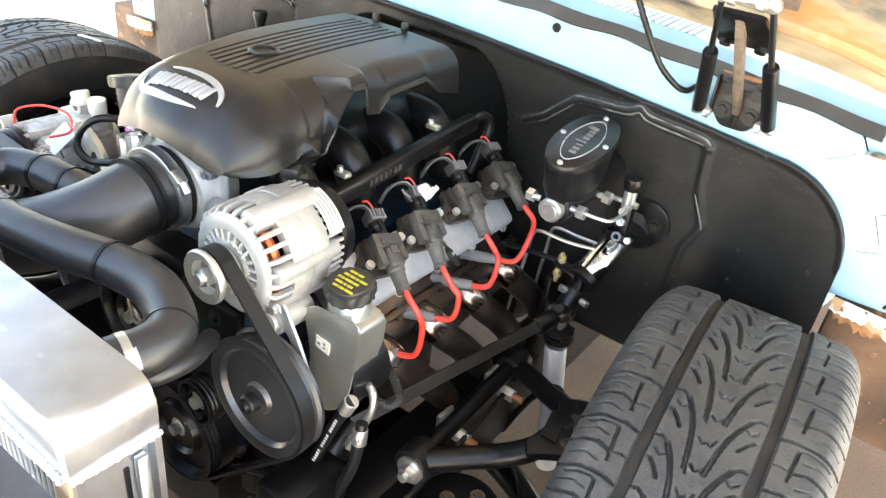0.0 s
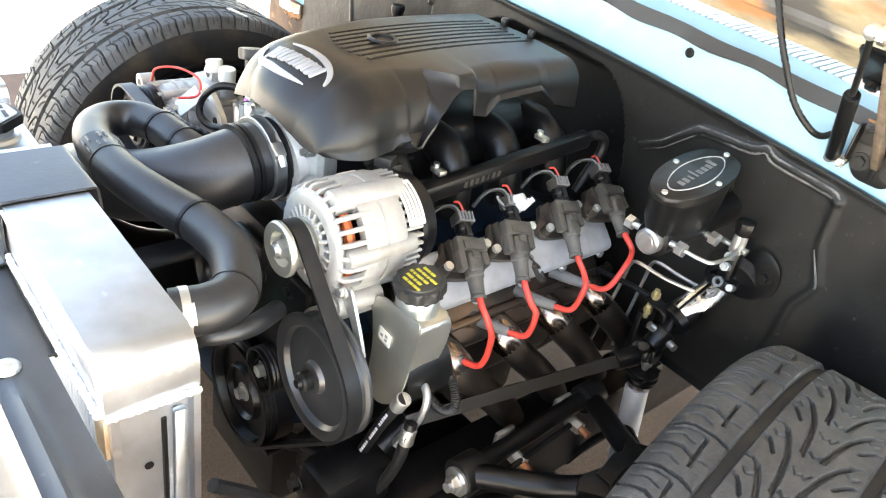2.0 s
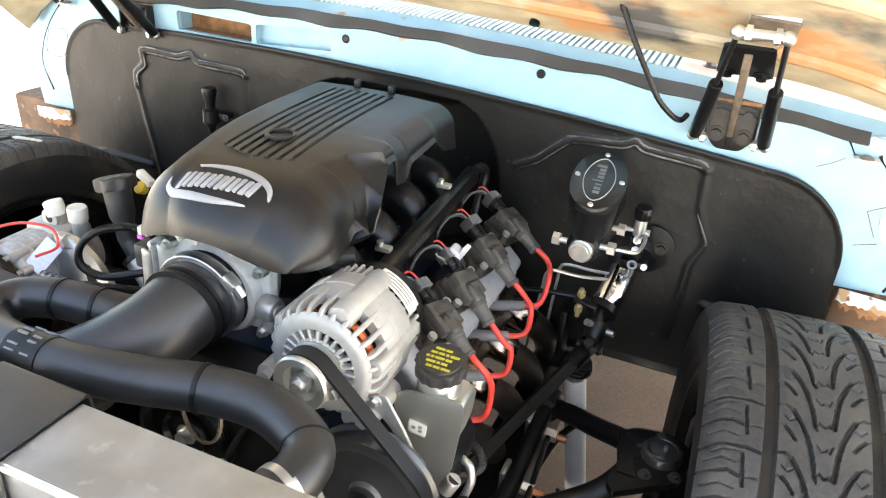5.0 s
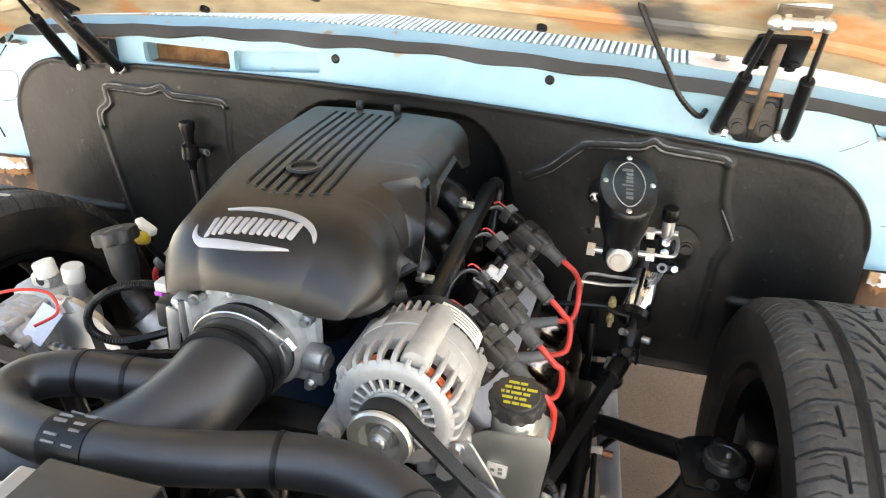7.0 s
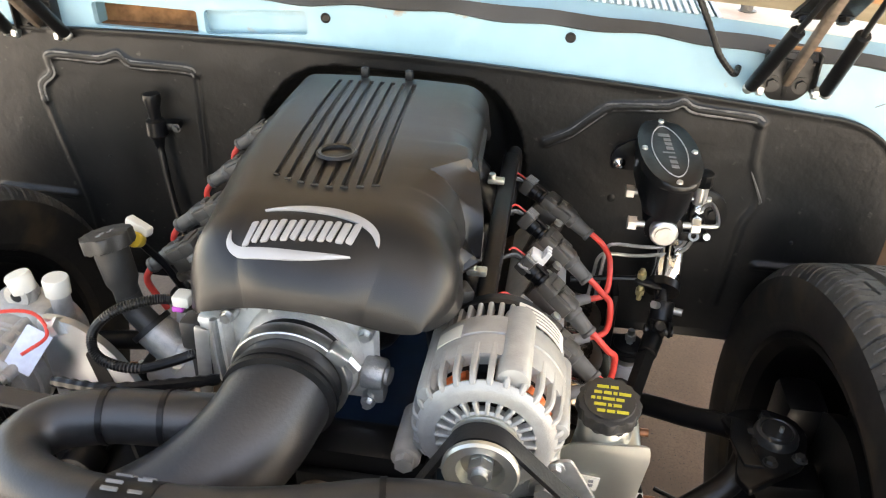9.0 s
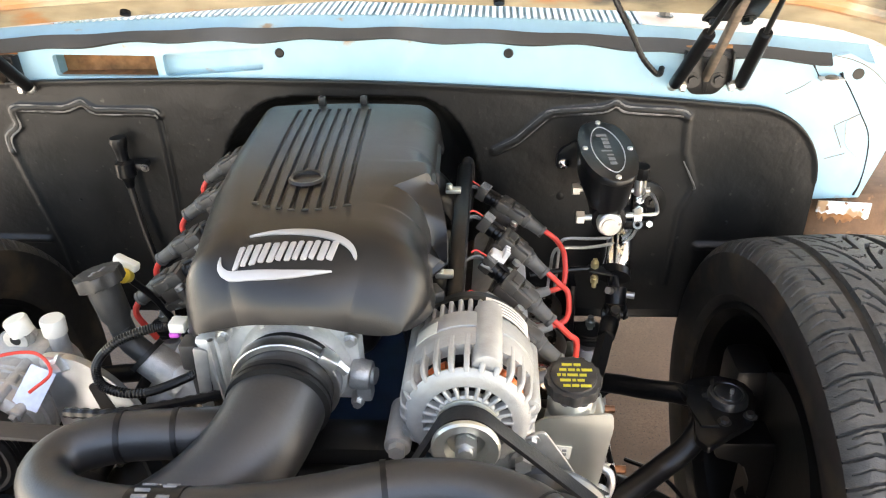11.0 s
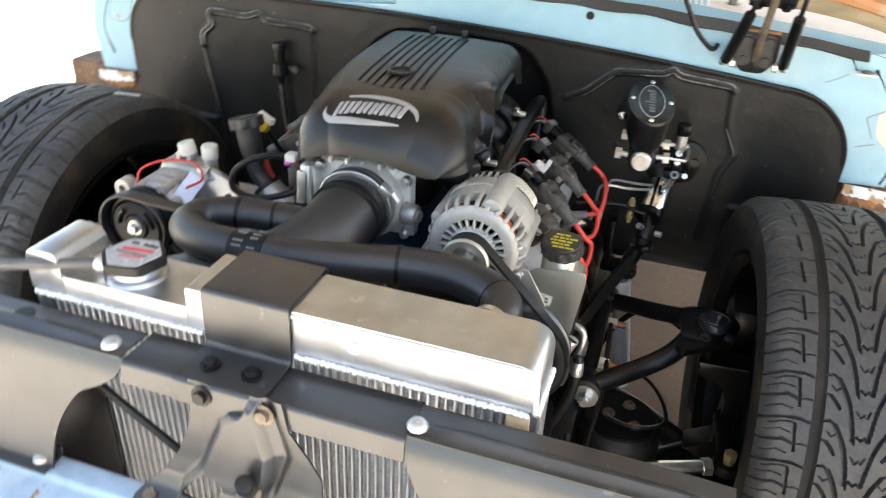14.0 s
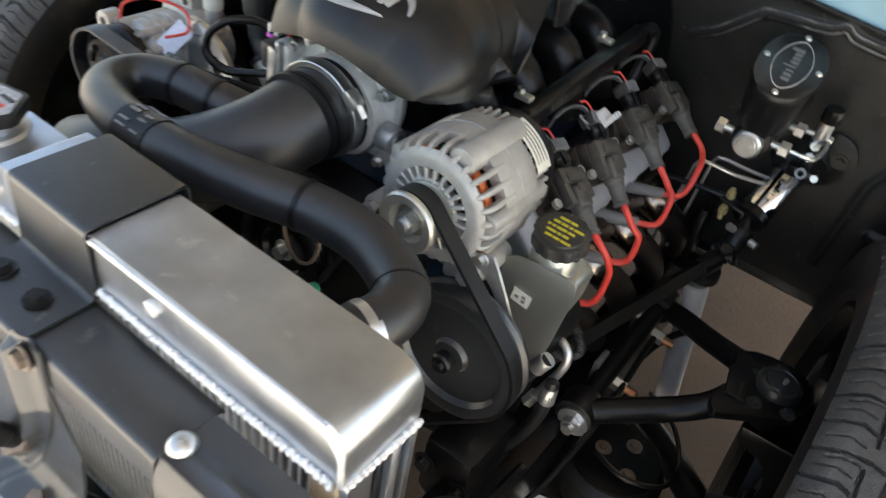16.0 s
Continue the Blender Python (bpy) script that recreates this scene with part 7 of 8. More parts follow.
lathe(bm, [(0.0045, 0.0), (0.0085, 0.0), (0.0085, 0.006), (0.0045, 0.006)], Matrix.Translation((VX, VY - 0.010, VZ + 0.015)) @ turn_to((0, -1, 0.4)), 18, True)
part("valve_port", bm, GREYSTEEL, pv)
bm = nb()
cyl(bm, (VX + 0.020, VY - 0.004, VZ + 0.014), (VX + 0.020, VY - 0.016, VZ + 0.018), 0.006, seg=6)
part("valve_fitting", bm, STEEL, pv)
bm = nb()
tube(bm, [(0.406, 0.806, 0.767), (0.424, 0.815, 0.763), (0.437, 0.835, 0.757), (0.441, 0.87, 0.757), (0.439, 0.900, 0.757), (0.432, 0.910, 0.750), (VX, 0.910, VZ + 0.064)], 0.0032, 8)
solid("brake_line", bm, STEEL, "short bright steel brake line from cylinder to valve", "brake line", group="brake lines")
for pts in ([(0.421, 0.930, 0.684), (0.414, 0.938, 0.660), (0.398, 0.944, 0.650), (0.35, 0.946, 0.646), (0.310, 0.946, 0.646), (0.297, 0.946, 0.636), (0.294, 0.946, 0.60), (0.284, 0.94, 0.45)],
            [(0.428, 0.926, 0.682), (0.420, 0.934, 0.656), (0.402, 0.936, 0.645), (0.345, 0.916, 0.645), (0.297, 0.905, 0.650), (0.282, 0.905, 0.640), (0.277, 0.905, 0.60), (0.262, 0.89, 0.44)]):
    bm = nb()
    tube(bm, pts, 0.0031, 8)
    solid("brake_line", bm, STEEL, "bright steel brake line bent down towards the frame", "brake line", group="brake lines")

# ---------- steering column and shaft ----------
col = thing("steering_column", (0.4, 0.95, 0.63), "chrome steering column end coming through the firewall", "steering column")
ca, cb = V(0.409, 1.0, 0.660), V(0.3915, 0.905, 0.600)
bm = nb()
cyl(bm, ca, cb, 0.0265, seg=32, bev=0.002)
part("column_tube", bm, CHROME, col, "chrome tube")
bm = nb()
dd = (cb - ca).normalized()
cyl(bm, cb - dd * 0.004, cb + dd * 0.010, 0.0285, seg=28)
part("end_collar", bm, BLACK, col)
bm = nb()
for k in range(3):
    box(bm, cb - dd * (0.03 + 0.012 * k) + V(0, -0.022, 0.014), (0.014, 0.002, 0.008), 0, Matrix.Rotation(radians(-30), 4, "X"))
part("column_badge", bm, SATIN, col)
bm = nb()
cyl(bm, (0.412, 1.0, 0.672), (0.415, 0.985, 0.665), 0.048, 0.042, 28)
part("boot", bm, RUBBER, col)
sh = thing("steering_shaft", (0.36, 0.8, 0.53), "black steering shaft with universal joint and bright set screws", "steering shaft")
bm = nb()
cyl(bm, cb + dd * 0.008, (0.391, 0.868, 0.572), 0.0105, seg=16)
cyl(bm, (0.393, 0.880, 0.585), (0.390, 0.860, 0.560), 0.0185, seg=20, bev=0.002)
for s in (-1, 1):
    box(bm, (0.390 + s * 0.015, 0.855, 0.552), (0.008, 0.028, 0.026), 0.004)
part("yoke", bm, BLACK, sh)
bm = nb()
box(bm, (0.388, 0.850, 0.547), (0.022, 0.022, 0.022), 0.005)
cyl(bm, (0.366, 0.850, 0.548), (0.411, 0.850, 0.548), 0.0085, seg=16)
cyl(bm, (0.388, 0.862, 0.530), (0.388, 0.838, 0.566), 0.0085, seg=16)
part("joint_cross", bm, SATIN, sh)
sa, sb = V(0.380, 0.838, 0.540), V(0.268, 0.46, 0.487)
bm = nb()
cyl(bm, sa, sa.lerp(sb, 0.10), 0.0165, 0.015, 20, 0.002)
part("lower_yoke", bm, BLACK, sh)
bm = nb()
cyl(bm, sa.lerp(sb, 0.06), sb, 0.0130, seg=4)
part("shaft", bm, SATIN, sh)
for p, q in (((0.371, 0.818, 0.533), (0.4, -0.6, 0.8)), ((0.384, 0.866, 0.585), (-0.6, -0.6, 0.5)), ((0.408, 0.872, 0.575), (1, -0.3, 0))):
    bm = nb()
    p, q = V(*p), V(*q).normalized()
    cyl(bm, p, p + q * 0.016, 0.0062, seg=14)
    part("set_screw", bm, STEEL, sh)
cbr = thing("column_bracket", (0.35, 0.9, 0.62), "small black bracket with yellow zinc nuts", "bracket")
bm = nb()
box(bm, (0.364, 0.886, 0.615), (0.044, 0.024, 0.006), 0.002, Matrix.Rotation(radians(12), 4, "Y"))
box(bm, (0.382, 0.890, 0.600), (0.006, 0.022, 0.030), 0.002)
tube(bm, [(0.24, 0.875, 0.612), (0.30, 0.882, 0.618), (0.345, 0.886, 0.620)], 0.0048, 8)
part("tab", bm, BLACK, cbr)
for y, z in ((0.888, 0.622), (0.880, 0.596)):
    bm = nb()
    cyl(bm, (0.353, y, z), (0.353, y - 0.002, z + 0.010), 0.0075, seg=6)
    cyl(bm, (0.353, y - 0.002, z - 0.010), (0.353, y - 0.003, z + 0.017), 0.0042, seg=12)
    part("nut", bm, GOLD, cbr)

# ---------- front suspension ----------
fr = thing("chassis", (0, 0.5, 0.25), "black painted chassis rails and crossmember", "chassis")
for x in (0.295, -0.415):
    bm = nb()
    box(bm, (x, 0.55, 0.315), (0.085, 1.7, 0.15), 0.01)
    part("frame_rail", bm, BLACK, fr)
bm = nb()
box(bm, (-0.06, 0.60, 0.25), (0.70, 0.22, 0.10), 0.02)
part("crossmember", bm, BLACK, fr)
bm = nb()
box(bm, (-0.06, 0.02, 0.27), (0.78, 0.07, 0.07), 0.01)
part("front_crossmember", bm, BLACK, fr)
pan = thing("oil_pan", (-0.04, 0.66, 0.24), "black engine oil pan with a bolted flange", "oil pan")
bm = nb()
box(bm, (-0.04, 0.66, 0.235), (0.24, 0.60, 0.17), 0.03)
part("sump", bm, BLACK, pan)
bm = nb()
box(bm, (-0.04, 0.66, 0.326), (0.28, 0.64, 0.012), 0.003)
part("flange", bm, BLACK, pan)
for k in range(6):
    bm = nb()
    bolt(bm, (0.094, 0.40 + 0.10 * k, 0.332), (0, 0, 1), 0.006, 0.005)
    part("flange_bolt", bm, SATIN, pan)
bm = nb()
cyl(bm, (-0.05, 0.94, 0.42), (-0.05, 1.35, 0.40), 0.17, 0.13, 32)
solid("bell_housing", bm, CAST, "cast aluminium bell housing behind the engine", "gearbox")


BROWNED = mk("browned_copper_plate", (0.33, 0.15, 0.08), 0.4, metal=0.7, var=0.25, scale=120)


def front_corner(s):
    """Upper arm, air spring, damper, knuckle and tie rod of one side; s = 1 for the near one."""
    cxm = -0.062

    def X(x):
        return x if s > 0 else 2 * cxm - x

    def P(x, y, z):
        return V(X(x), y, z)

    arm = thing("upper_control_arm", P(0.44, 0.67, 0.43), "black tubular upper control arm with bright pivot bolts", "control arm", "control arms")
    b = nb()
    tube(b, [P(0.350, 0.812, 0.428), P(0.395, 0.782, 0.446), P(0.436, 0.752, 0.462), P(0.482, 0.718, 0.483), P(0.52, 0.695, 0.490)], 0.0175, 16)
    part("rear_tube", b, BLACK, arm)
    b = nb()
    tube(b, [P(0.352, 0.540, 0.412), P(0.395, 0.572, 0.422), P(0.438, 0.602, 0.434), P(0.474, 0.620, 0.456), P(0.497, 0.640, 0.476), P(0.515, 0.68, 0.488)], 0.0185, 16)
    part("front_tube", b, BLACK, arm)
    b = nb()
    plate(b, rounded([(X(0.474), 0.714), (X(0.501), 0.735), (X(0.542), 0.745), (X(0.582), 0.731), (X(0.595), 0.699), (X(0.577), 0.639), (X(0.531), 0.607), (X(0.494), 0.577), (X(0.480), 0.599), (X(0.488), 0.646), (X(0.487), 0.686)], 0.006, 3), 0.013, Matrix.Translation((0, 0, 0.488)), 0.003)
    part("joint_plate", b, BLACK, arm)
    b = nb()
    c = P(0.547, 0.686, 0.492)
    zt = 0.02 * s
    lathe(b, [(0.0, 0.016), (0.020, 0.015), (0.0215, 0.012), (0.0225, 0.012), (0.024, 0.014), (0.0285, 0.013), (0.031, 0.008), (0.032, 0.0), (0.0, 0.0)], Matrix.Translation(c + V(0, 0, 0.009)), 32)
    part("ball_joint", b, LIT_DUSTY, arm)
    for bx, by in ((0.541, 0.726), (0.514, 0.686), (0.530, 0.634), (0.572, 0.648)):
        b = nb()
        bolt(b, P(bx, by, 0.500), (0, 0, 1), 0.0068, 0.007)
        part("joint_bolt", b, LIT_DUSTY, arm)
    b = nb()
    plate(b, [(X(0.481), 0.671), (X(0.491), 0.713), (X(0.524), 0.709), (X(0.506), 0.664), (X(0.519), 0.620), (X(0.492), 0.620)], 0.006, Matrix.Translation((0, 0, 0.500)), 0.002)
    part("gusset", b, BLACK, arm)
    b = nb()
    cyl(b, c + V(0.004, -0.004, 0.022), c + V(0.004, -0.004, 0.033), 0.0032, seg=10)
    part("grease_nipple", b, STEEL, arm)
    b = nb()
    cyl(b, P(0.338, 0.530, 0.402), P(0.338, 0.83, 0.430), 0.0155, seg=18)
    part("cross_shaft", b, BLACK, arm)
    for y, z in ((0.540, 0.404), (0.815, 0.428)):
        b = nb()
        cyl(b, P(0.340, y - 0.022, z), P(0.340, y + 0.022, z), 0.030 if y < 0.6 else 0.025, seg=24, bev=0.003)
        part("bushing", b, RUBBER, arm)
    b = nb()
    cyl(b, P(0.343, 0.518, 0.401), P(0.343, 0.514, 0.401), 0.0235, seg=24)
    cyl(b, P(0.343, 0.514, 0.401), P(0.343, 0.503, 0.400), 0.014, seg=6)
    cyl(b, P(0.343, 0.504, 0.400), P(0.343, 0.495, 0.400), 0.008, seg=14)
    part("pivot_nut", b, STEEL, arm, "bright washer and nut")
    for y, z in ((0.630, 0.398), (0.767, 0.402)):
        b = nb()
        cyl(b, P(0.345, y, z), P(0.372, y, z), 0.012, seg=6)
        part("shaft_nut", b, STEEL, arm)
        b = nb()
        cyl(b, P(0.372, y, z), P(0.390, y, z), 0.0068, seg=14)
        part("shaft_stud", b, BROWNED, arm)
        b = nb()
        box(b, P(0.322, y, z + 0.008), (0.010, 0.04, 0.05), 0.004)
        part("shim", b, STEEL, arm)
    bag = thing("air_spring", P(0.41, 0.565, 0.2), "black rubber air spring under the control arm", "air spring", "air springs")
    b = nb()
    lathe(b, [(0.0, 0.20), (0.060, 0.20), (0.078, 0.215), (0.082, 0.245), (0.074, 0.268), (0.080, 0.290), (0.078, 0.318), (0.062, 0.332), (0.0, 0.332)], Matrix.Translation(P(0.412, 0.560, 0)), 36)
    part("bellows", b, RUBBER, bag)
    b = nb()
    lathe(b, [(0.0, 0.332), (0.066, 0.332), (0.066, 0.339), (0.0, 0.339)], Matrix.Translation(P(0.412, 0.560, 0)), 36)
    part("top_plate", b, BLACK, bag)
    for dx, dy in ((0.02, 0.035), (0.035, -0.02), (-0.015, 0.0)):
        b = nb()
        bolt(b, P(0.405 + dx, 0.560 + dy, 0.339), (0, 0, 1), 0.008, 0.007)
        part("bolt", b, DIRTY, bag)
    b = nb()
    tube(b, [P(0.385, 0.54, 0.345), P(0.44, 0.525, 0.350), P(0.49, 0.56, 0.345), P(0.485, 0.62, 0.345), P(0.45, 0.66, 0.36), P(0.40, 0.69, 0.36)], 0.0038, 8)
    solid("air_line", b, BLACK, "thin black air line looping by the air spring", "hose")
    b = nb()
    tube(b, [P(0.33, 0.84, 0.24), P(0.36, 0.86, 0.32), P(0.41, 0.84, 0.40), P(0.455, 0.795, 0.432), P(0.50, 0.745, 0.440), P(0.56, 0.74, 0.42)], 0.0065, 10)
    solid("brake_hose", b, RUBBER, "black rubber brake hose near the damper", "hose")
    dmp = thing("damper", P(0.375, 0.93, 0.3), "pale grey shock absorber with steel top stud", "shock absorber", "dampers")
    ta, tb2 = P(0.361, 0.935, 0.412), P(0.405, 0.925, 0.130)
    b = nb()
    cyl(b, ta, tb2, 0.0215, seg=24, bev=0.003)
    part("tube", b, GREYPAINT, dmp)
    b = nb()
    cyl(b, ta + V(0, 0, 0.0), ta + V(0, 0, 0.012), 0.018, seg=20)
    cyl(b, ta + V(0, 0, 0.012), ta + V(0, 0, 0.07), 0.006, seg=12)
    cyl(b, ta + V(0, 0, 0.05), ta + V(0, 0, 0.06), 0.010, seg=6)
    part("top_stud", b, STEEL, dmp)
    b = nb()
    cyl(b, ta + V(0, 0, 0.018), ta + V(0, 0, 0.030), 0.030, seg=24, bev=0.004)
    cyl(b, ta + V(0, 0, 0.034), ta + V(0, 0, 0.042), 0.028, seg=24, bev=0.003)
    part("bushing", b, RUBBER, dmp)
    b = nb()
    box(b, P(0.345, 0.935, 0.432 + 0.015), (0.07, 0.06, 0.006), 0.002)
    box(b, P(0.322, 0.945, 0.50), (0.012, 0.05, 0.12), 0.003)
    part("bracket", b, BLACK, dmp)
    kn = thing("steering_knuckle", P(0.58, 0.68, 0.35), "black forged steering knuckle with brake disc", "steering knuckle", "steering knuckles")
    b = nb()
    plate(b, rounded([(X(0.533), 0.428), (X(0.628), 0.432), (X(0.642), 0.33), (X(0.632), 0.20), (X(0.552), 0.17), (X(0.545), 0.21), (X(0.598), 0.24), (X(0.600), 0.345), (X(0.585), 0.385), (X(0.538), 0.398)], 0.006, 3), 0.055, upright(0.716), 0.003)
    cyl(b, P(0.553, 0.690, 0.40), P(0.547, 0.686, 0.489), 0.016, 0.024, 18)
    part("upright", b, BLACK, kn)
    b = nb()
    tube(b, [P(0.605, 0.68, 0.30), P(0.612, 0.62, 0.295), P(0.616, 0.556, 0.284)], 0.018, 12)
    part("steering_arm", b, BLACK, kn)
    b = nb()
    lathe(b, [(0.0, -0.012), (0.150, -0.012), (0.150, 0.012), (0.0, 0.012)], Matrix.Translation(P(0.645, TY, TZ)) @ turn_to((1, 0, 0)), 48)
    part("brake_disc", b, SATIN, kn)
    b = nb()
    box(b, P(0.615, 0.80, 0.44), (0.07, 0.09, 0.12), 0.02)
    part("caliper", b, BLACK, kn)
    b = nb()
    cyl(b, P(0.596, 0.812, 0.470), P(0.622, 0.815, 0.472), 0.0085, seg=16)
    part("caliper_pin", b, STEEL, kn)
    la = thing("lower_control_arm", P(0.45, 0.68, 0.18), "black tubular lower control arm", "control arm", "control arms")
    b = nb()
    tube(b, [P(0.28, 0.52, 0.20), P(0.42, 0.57, 0.19), P(0.56, 0.68, 0.185)], 0.026, 12)
    part("front_tube", b, BLACK, la)
    b = nb()
    tube(b, [P(0.28, 0.82, 0.20), P(0.42, 0.78, 0.19), P(0.56, 0.69, 0.185)], 0.026, 12)
    part("rear_tube", b, BLACK, la)
    tie = thing("tie_rod", P(0.5, 0.5, 0.28), "bright steel tie rod with greased rod end", "tie rod", "tie rods")
    b = nb()
    cyl(b, P(0.587, 0.541, 0.289), P(0.33, 0.455, 0.272), 0.012, seg=8)
    part("rod", b, ALU, tie)
    b = nb()
    cyl(b, P(0.587, 0.541, 0.289), P(0.572, 0.536, 0.288), 0.017, seg=6)
    part("jam_nut", b, STEEL, tie)
    b = nb()
    lathe(b, [(0.012, -0.010), (0.026, -0.010), (0.028, 0.0), (0.026, 0.010), (0.012, 0.010)], Matrix.Translation(P(0.616, 0.552, 0.290)), 28, True)
    part("rod_end", b, SATIN, tie)
    b = nb()
    cyl(b, P(0.616, 0.552, 0.278), P(0.616, 0.552, 0.314), 0.009, seg=16)
    cyl(b, P(0.616, 0.552, 0.308), P(0.616, 0.552, 0.322), 0.012, seg=6)
    part("end_bolt", b, GOLD, tie)


front_corner(1)
front_corner(-1)
# steering box hoses and clutter below the pump
bm = nb()
tube(bm, [(0.300, 0.447, 0.592), (0.312, 0.440, 0.600), (0.325, 0.434, 0.595), (0.327, 0.431, 0.574), (0.316, 0.428, 0.538), (0.303, 0.424, 0.501)], 0.0056, 12)
cyl(bm, (0.306, 0.426, 0.510), (0.300, 0.423, 0.493), 0.0095, seg=6)
cyl(bm, (0.294, 0.450, 0.588), (0.303, 0.445, 0.594), 0.0095, seg=6)
solid("pump_pipe", bm, STEEL, "bent bright steel pipe on the steering pump", "pipe")
hose_pts = [(0.313, 0.405, 0.598), (0.292, 0.402, 0.550), (0.277, 0.400, 0.512), (0.258, 0.398, 0.455), (0.256, 0.398, 0.425), (0.267, 0.399, 0.402), (0.284, 0.401, 0.402), (0.298, 0.403, 0.416), (0.321, 0.406, 0.484), (0.327, 0.408, 0.533), (0.325, 0.415, 0.560)]
bm = nb()
tube(bm, hose_pts, 0.0085, 14)
ph = solid("pressure_hose", bm, RUBBER, "black hydraulic hose with small white print", "hose")
for a, b in (((0.313, 0.405, 0.598), (0.303, 0.404, 0.575)), ((0.325, 0.413, 0.552), (0.327, 0.409, 0.528))):
    bm = nb()
    cyl(bm, a, b, 0.0105, seg=20, bev=0.0015)
    part("crimp_sleeve", bm, STEEL, ph, "bright steel crimp sleeve")
bm = nb()
for k in range(18):
    if k % 6 != 5:
        p = V(0.296, 0.402, 0.560).lerp(V(0.259, 0.398, 0.458), k / 17) + V(0.002, -0.0085, 0.001)
        box(bm, p, (0.0042, 0.0012, 0.0034), 0, Matrix.Rotation(radians(20), 4, "Y"))
part("hose_print", bm, PALE, ph)
bm = nb()
tube(bm, [(0.240, 0.520, 0.560), (0.251, 0.505, 0.535), (0.268, 0.500, 0.518), (0.301, 0.498, 0.521), (0.320, 0.498, 0.544), (0.311, 0.500, 0.566), (0.290, 0.505, 0.580), (0.268, 0.515, 0.590)], lambda t: 0.0066 + 0.0008 * math.sin(t * 420), 10, 26)
solid("corrugated_loom", bm, PLASTIC, "black corrugated wire loop by the exhaust", "wire")
arm = thing("pitman_arm", (0.15, 0.415, 0.33), "black forged steering arm with two bolt eyes", "steering arm")
bm = nb()
tube(bm, [(0.205, 0.425, 0.345), (0.175, 0.42, 0.338), (0.13, 0.41, 0.332), (0.088, 0.40, 0.33)], lambda t: 0.017 - 0.004 * math.sin(math.pi * t), 14, 5)
part("forging", bm, SATIN, arm)
for p in ((0.205, 0.425, 0.345), (0.088, 0.40, 0.33)):
    bm = nb()
    lathe(bm, [(0.009, -0.014), (0.024, -0.014), (0.026, 0.0), (0.024, 0.014), (0.009, 0.014)], Matrix.Translation(p), 24, True)
    part("eye", bm, SATIN, arm)
    bm = nb()
    cyl(bm, V(*p) - V(0, 0, 0.016), V(*p) + V(0, 0, 0.020), 0.008, seg=12)
    cyl(bm, V(*p) + V(0, 0, 0.014), V(*p) + V(0, 0, 0.024), 0.0125, seg=6)
    part("nut", bm, DIRTY, arm)
sb_ = thing("steering_box", (0.26, 0.38, 0.35), "black steering gearbox on the frame rail", "steering box")
bm = nb()
box(bm, (0.262, 0.37, 0.40), (0.08, 0.12, 0.12), 0.02)
cyl(bm, (0.262, 0.43, 0.45), (0.266, 0.47, 0.485), 0.024, 0.018, 20)
part("housing", bm, BLACK, sb_)
for p in ((0.235, 0.308, 0.42), (0.262, 0.308, 0.37), (0.29, 0.308, 0.41)):
    bm = nb()
    bolt(bm, p, (0, -1, 0), 0.010, 0.010)
    part("bolt", bm, SATIN, sb_)
for k, pts in enumerate(([(0.36, 0.06, 0.56), (0.34, 0.12, 0.55), (0.33, 0.20, 0.48), (0.30, 0.30, 0.42)], [(0.33, 0.14, 0.62), (0.33, 0.20, 0.56), (0.335, 0.28, 0.46), (0.33, 0.40, 0.40)], [(0.34, 0.25, 0.40), (0.36, 0.40, 0.38), (0.37, 0.55, 0.40), (0.36, 0.75, 0.41)])):
    bm = nb()
    tube(bm, pts, 0.005 + 0.003 * (k % 2), 8)
    solid("cable", bm, RUBBER, "black cable running along the frame rail", "cable", group="cables")
lt = thing("headlamp_plug", (0.43, 0.13, 0.55), "dusty grey electrical plug on a black bracket", "connector")
bm = nb()
box(bm, (0.425, 0.13, 0.54), (0.05, 0.05, 0.06), 0.012)
cyl(bm, (0.425, 0.13, 0.56), (0.415, 0.14, 0.61), 0.014, 0.011, 14)
part("plug_body", bm, PLASTIC, lt)
bm = nb()
tube(bm, [(0.425, 0.12, 0.52), (0.42, 0.06, 0.53), (0.41, -0.02, 0.565)], 0.006, 8)
part("plug_bracket", bm, SATIN, lt)

# ---------- bonnet hinges ----------


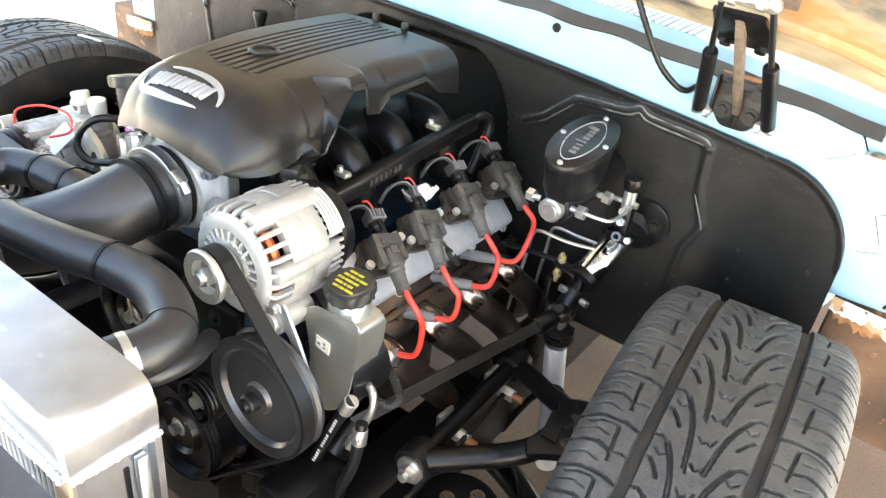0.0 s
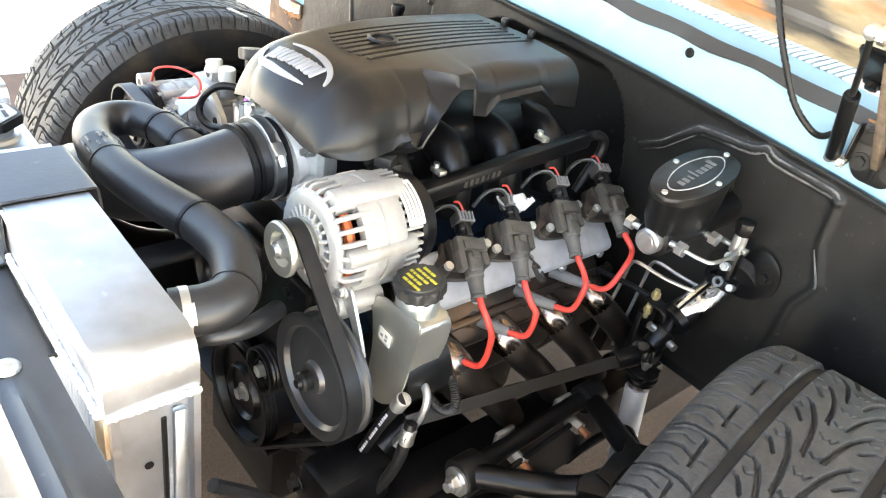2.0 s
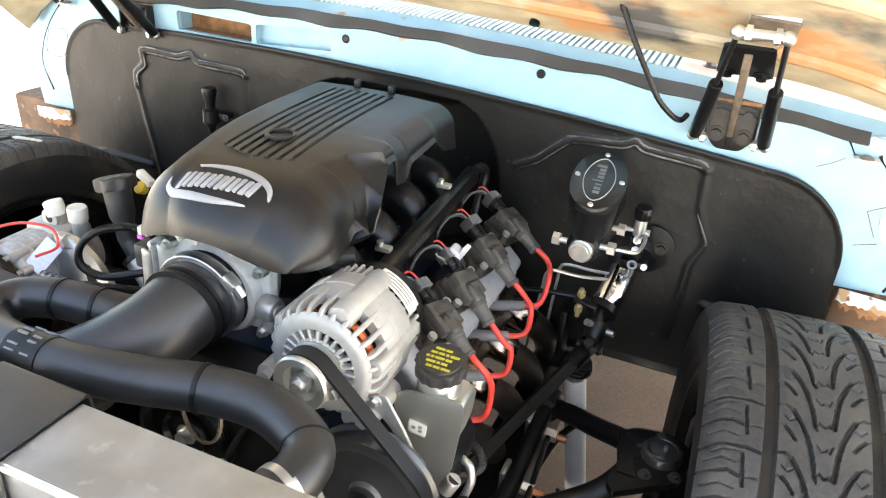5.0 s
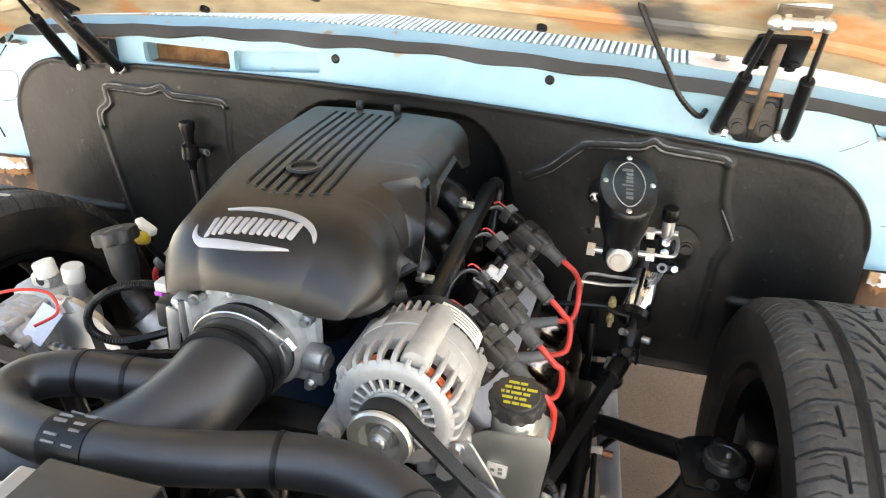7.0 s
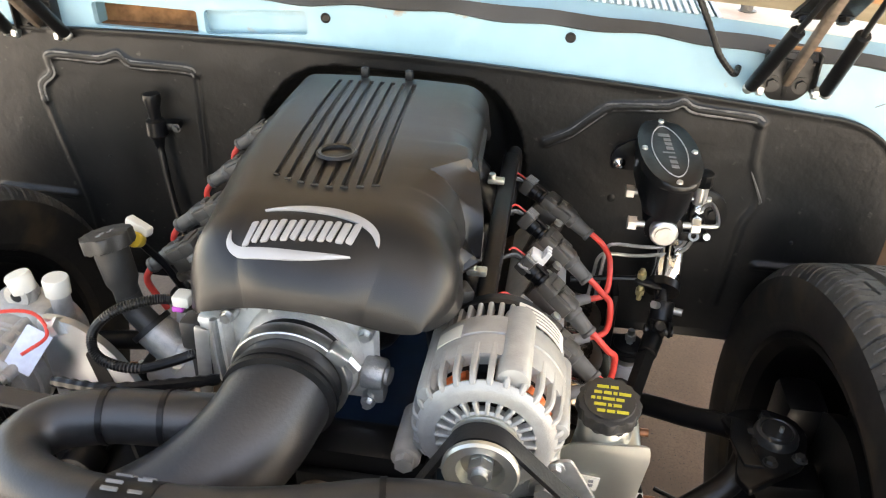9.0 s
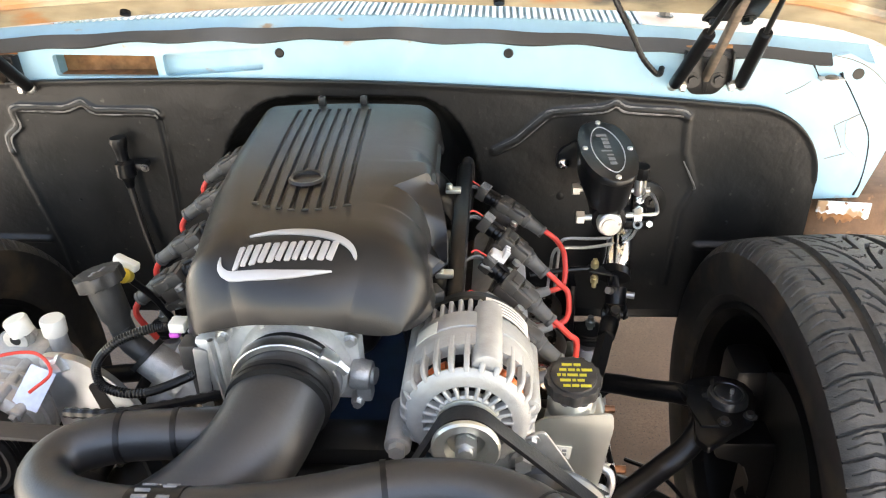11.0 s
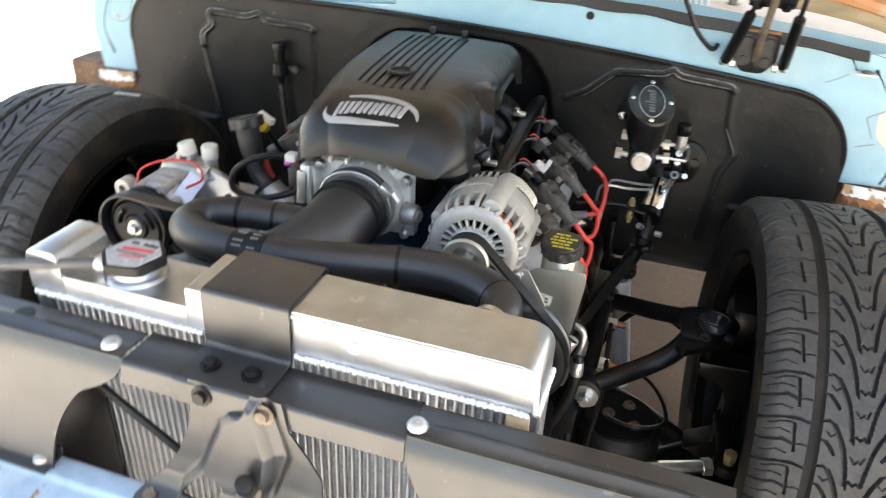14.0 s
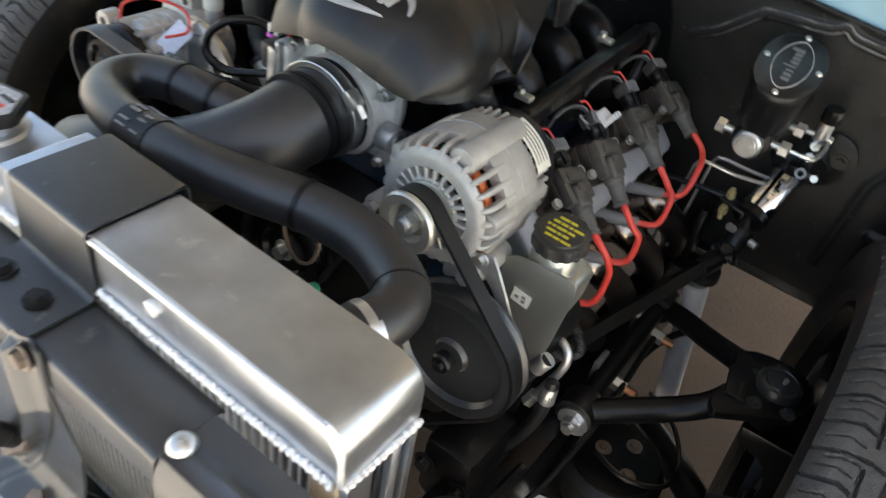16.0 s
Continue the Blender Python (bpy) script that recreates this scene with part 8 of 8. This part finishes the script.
def bonnet_hinge():
    """One hinge, in a frame whose origin is the middle of its base plate on the cowl."""
    t = thing("bonnet_hinge", (0, 0, 0), "black bonnet hinge with two gas struts and bright ball ends", "hinge", "bonnet hinges")
    b = nb()
    plate(b, rounded([(-0.034, 0.030), (0.034, 0.030), (0.036, -0.025), (0.020, -0.045), (-0.020, -0.045), (-0.036, -0.025)], 0.008), 0.005, upright(0), 0.001)
    base = part("base_plate", b, SATIN, t)
    for s in (-1, 1):
        b = nb()
        box(b, (s * 0.037, -0.010, 0.0), (0.004, 0.022, 0.062), 0.002)
        part("base_flange", b, BLACK, base)
        for z in (0.016, -0.020):
            b = nb()
            bolt(b, (s * 0.021, -0.005, z), (0, -1, 0), 0.0085, 0.006)
            part("base_bolt", b, SATIN, base)
        b = nb()
        cyl(b, (s * 0.034, -0.018, -0.026), (s * 0.056, -0.018, -0.026), 0.0055, seg=12)
        cyl(b, (s * 0.036, -0.018, -0.026), (s * 0.043, -0.018, -0.026), 0.010, seg=6)
        bmesh.ops.create_uvsphere(b, u_segments=12, v_segments=8, radius=0.0085, matrix=Matrix.Translation((s * 0.056, -0.018, -0.026)))
        part("lower_ball", b, STEEL, t)
        lo, hi = V(s * 0.053, -0.020, -0.022), V(s * 0.031 + 0.012, -0.190, 0.171)
        mid = lo.lerp(hi, 0.55)
        b = nb()
        cyl(b, lo, mid, 0.0105, seg=18, bev=0.002)
        part("strut_body", b, BLACK, t)
        b = nb()
        cyl(b, mid, hi, 0.0042, seg=12)
        part("strut_rod", b, SATIN, t)
        b = nb()
        bmesh.ops.create_uvsphere(b, u_segments=14, v_segments=10, radius=0.010, matrix=Matrix.Translation(hi))
        cyl(b, hi, hi - V(s * 0.020, 0, 0), 0.0075, seg=6)
        part("upper_ball", b, STEEL, t)
    b = nb()
    cyl(b, (-0.016, -0.190, 0.171), (0.040, -0.190, 0.171), 0.0075, seg=12)
    for xx in (-0.006, 0.030):
        cyl(b, (xx - 0.004, -0.190, 0.171), (xx + 0.004, -0.190, 0.171), 0.0115, seg=6)
    part("top_bar", b, STEEL, t)
    b = nb()
    m = Matrix.Translation((0, -0.125, 0.122)) @ Matrix.Rotation(radians(-32), 4, "X")
    plate(b, rounded([(-0.034, -0.050), (0.034, -0.050), (0.040, 0.055), (-0.040, 0.055)], 0.006), 0.005, m, 0.001)
    up = part("upper_plate", b, BLACK, t)
    for s in (-1, 1):
        b = nb()
        bolt(b, m @ V(s * 0.024, 0.040, -0.001), m.to_3x3() @ V(0, 0, -1), 0.0085, 0.007)
        part("upper_bolt", b, BLACK, up)
    b = nb()
    box(b, (0, -0.075, 0.062), (0.012, 0.016, 0.215), 0.003, Matrix.Rotation(radians(42), 4, "X"))
    part("link_arm", b, DIRTY, t, "brown greasy link arm")
    b = nb()
    box(b, (0, -0.004, -0.012), (0.008, 0.005, 0.055), 0.001)
    part("slot", b, BLACK, base)
    b = nb()
    box(b, (0, 0.001, 0.034), (0.075, 0.006, 0.006), 0.001)
    part("rust_edge", b, RUST, base)
    return t


hr = bonnet_hinge()
hr.matrix_basis = Matrix.Translation((0.527, 1.004, 0.941))
copy_thing(hr, Matrix.Translation((-0.700, 1.004, 0.948)))
# washer tube from bonnet to cowl
bm = nb()
tube(bm, [(0.455, 1.006, 0.940), (0.448, 0.985, 0.936), (0.435, 0.965, 0.946), (0.410, 0.945, 0.975), (0.385, 0.93, 1.02), (0.362, 0.925, 1.06), (0.335, 0.925, 1.11), (0.315, 0.91, 1.16), (0.31, 0.88, 1.23), (0.30, 0.84, 1.32)], lambda t: 0.0046 + 0.0004 * math.sin(t * 260), 10, 20)
solid("washer_tube", bm, RUBBER, "thin dark ribbed tube from bonnet to cowl", "tube")
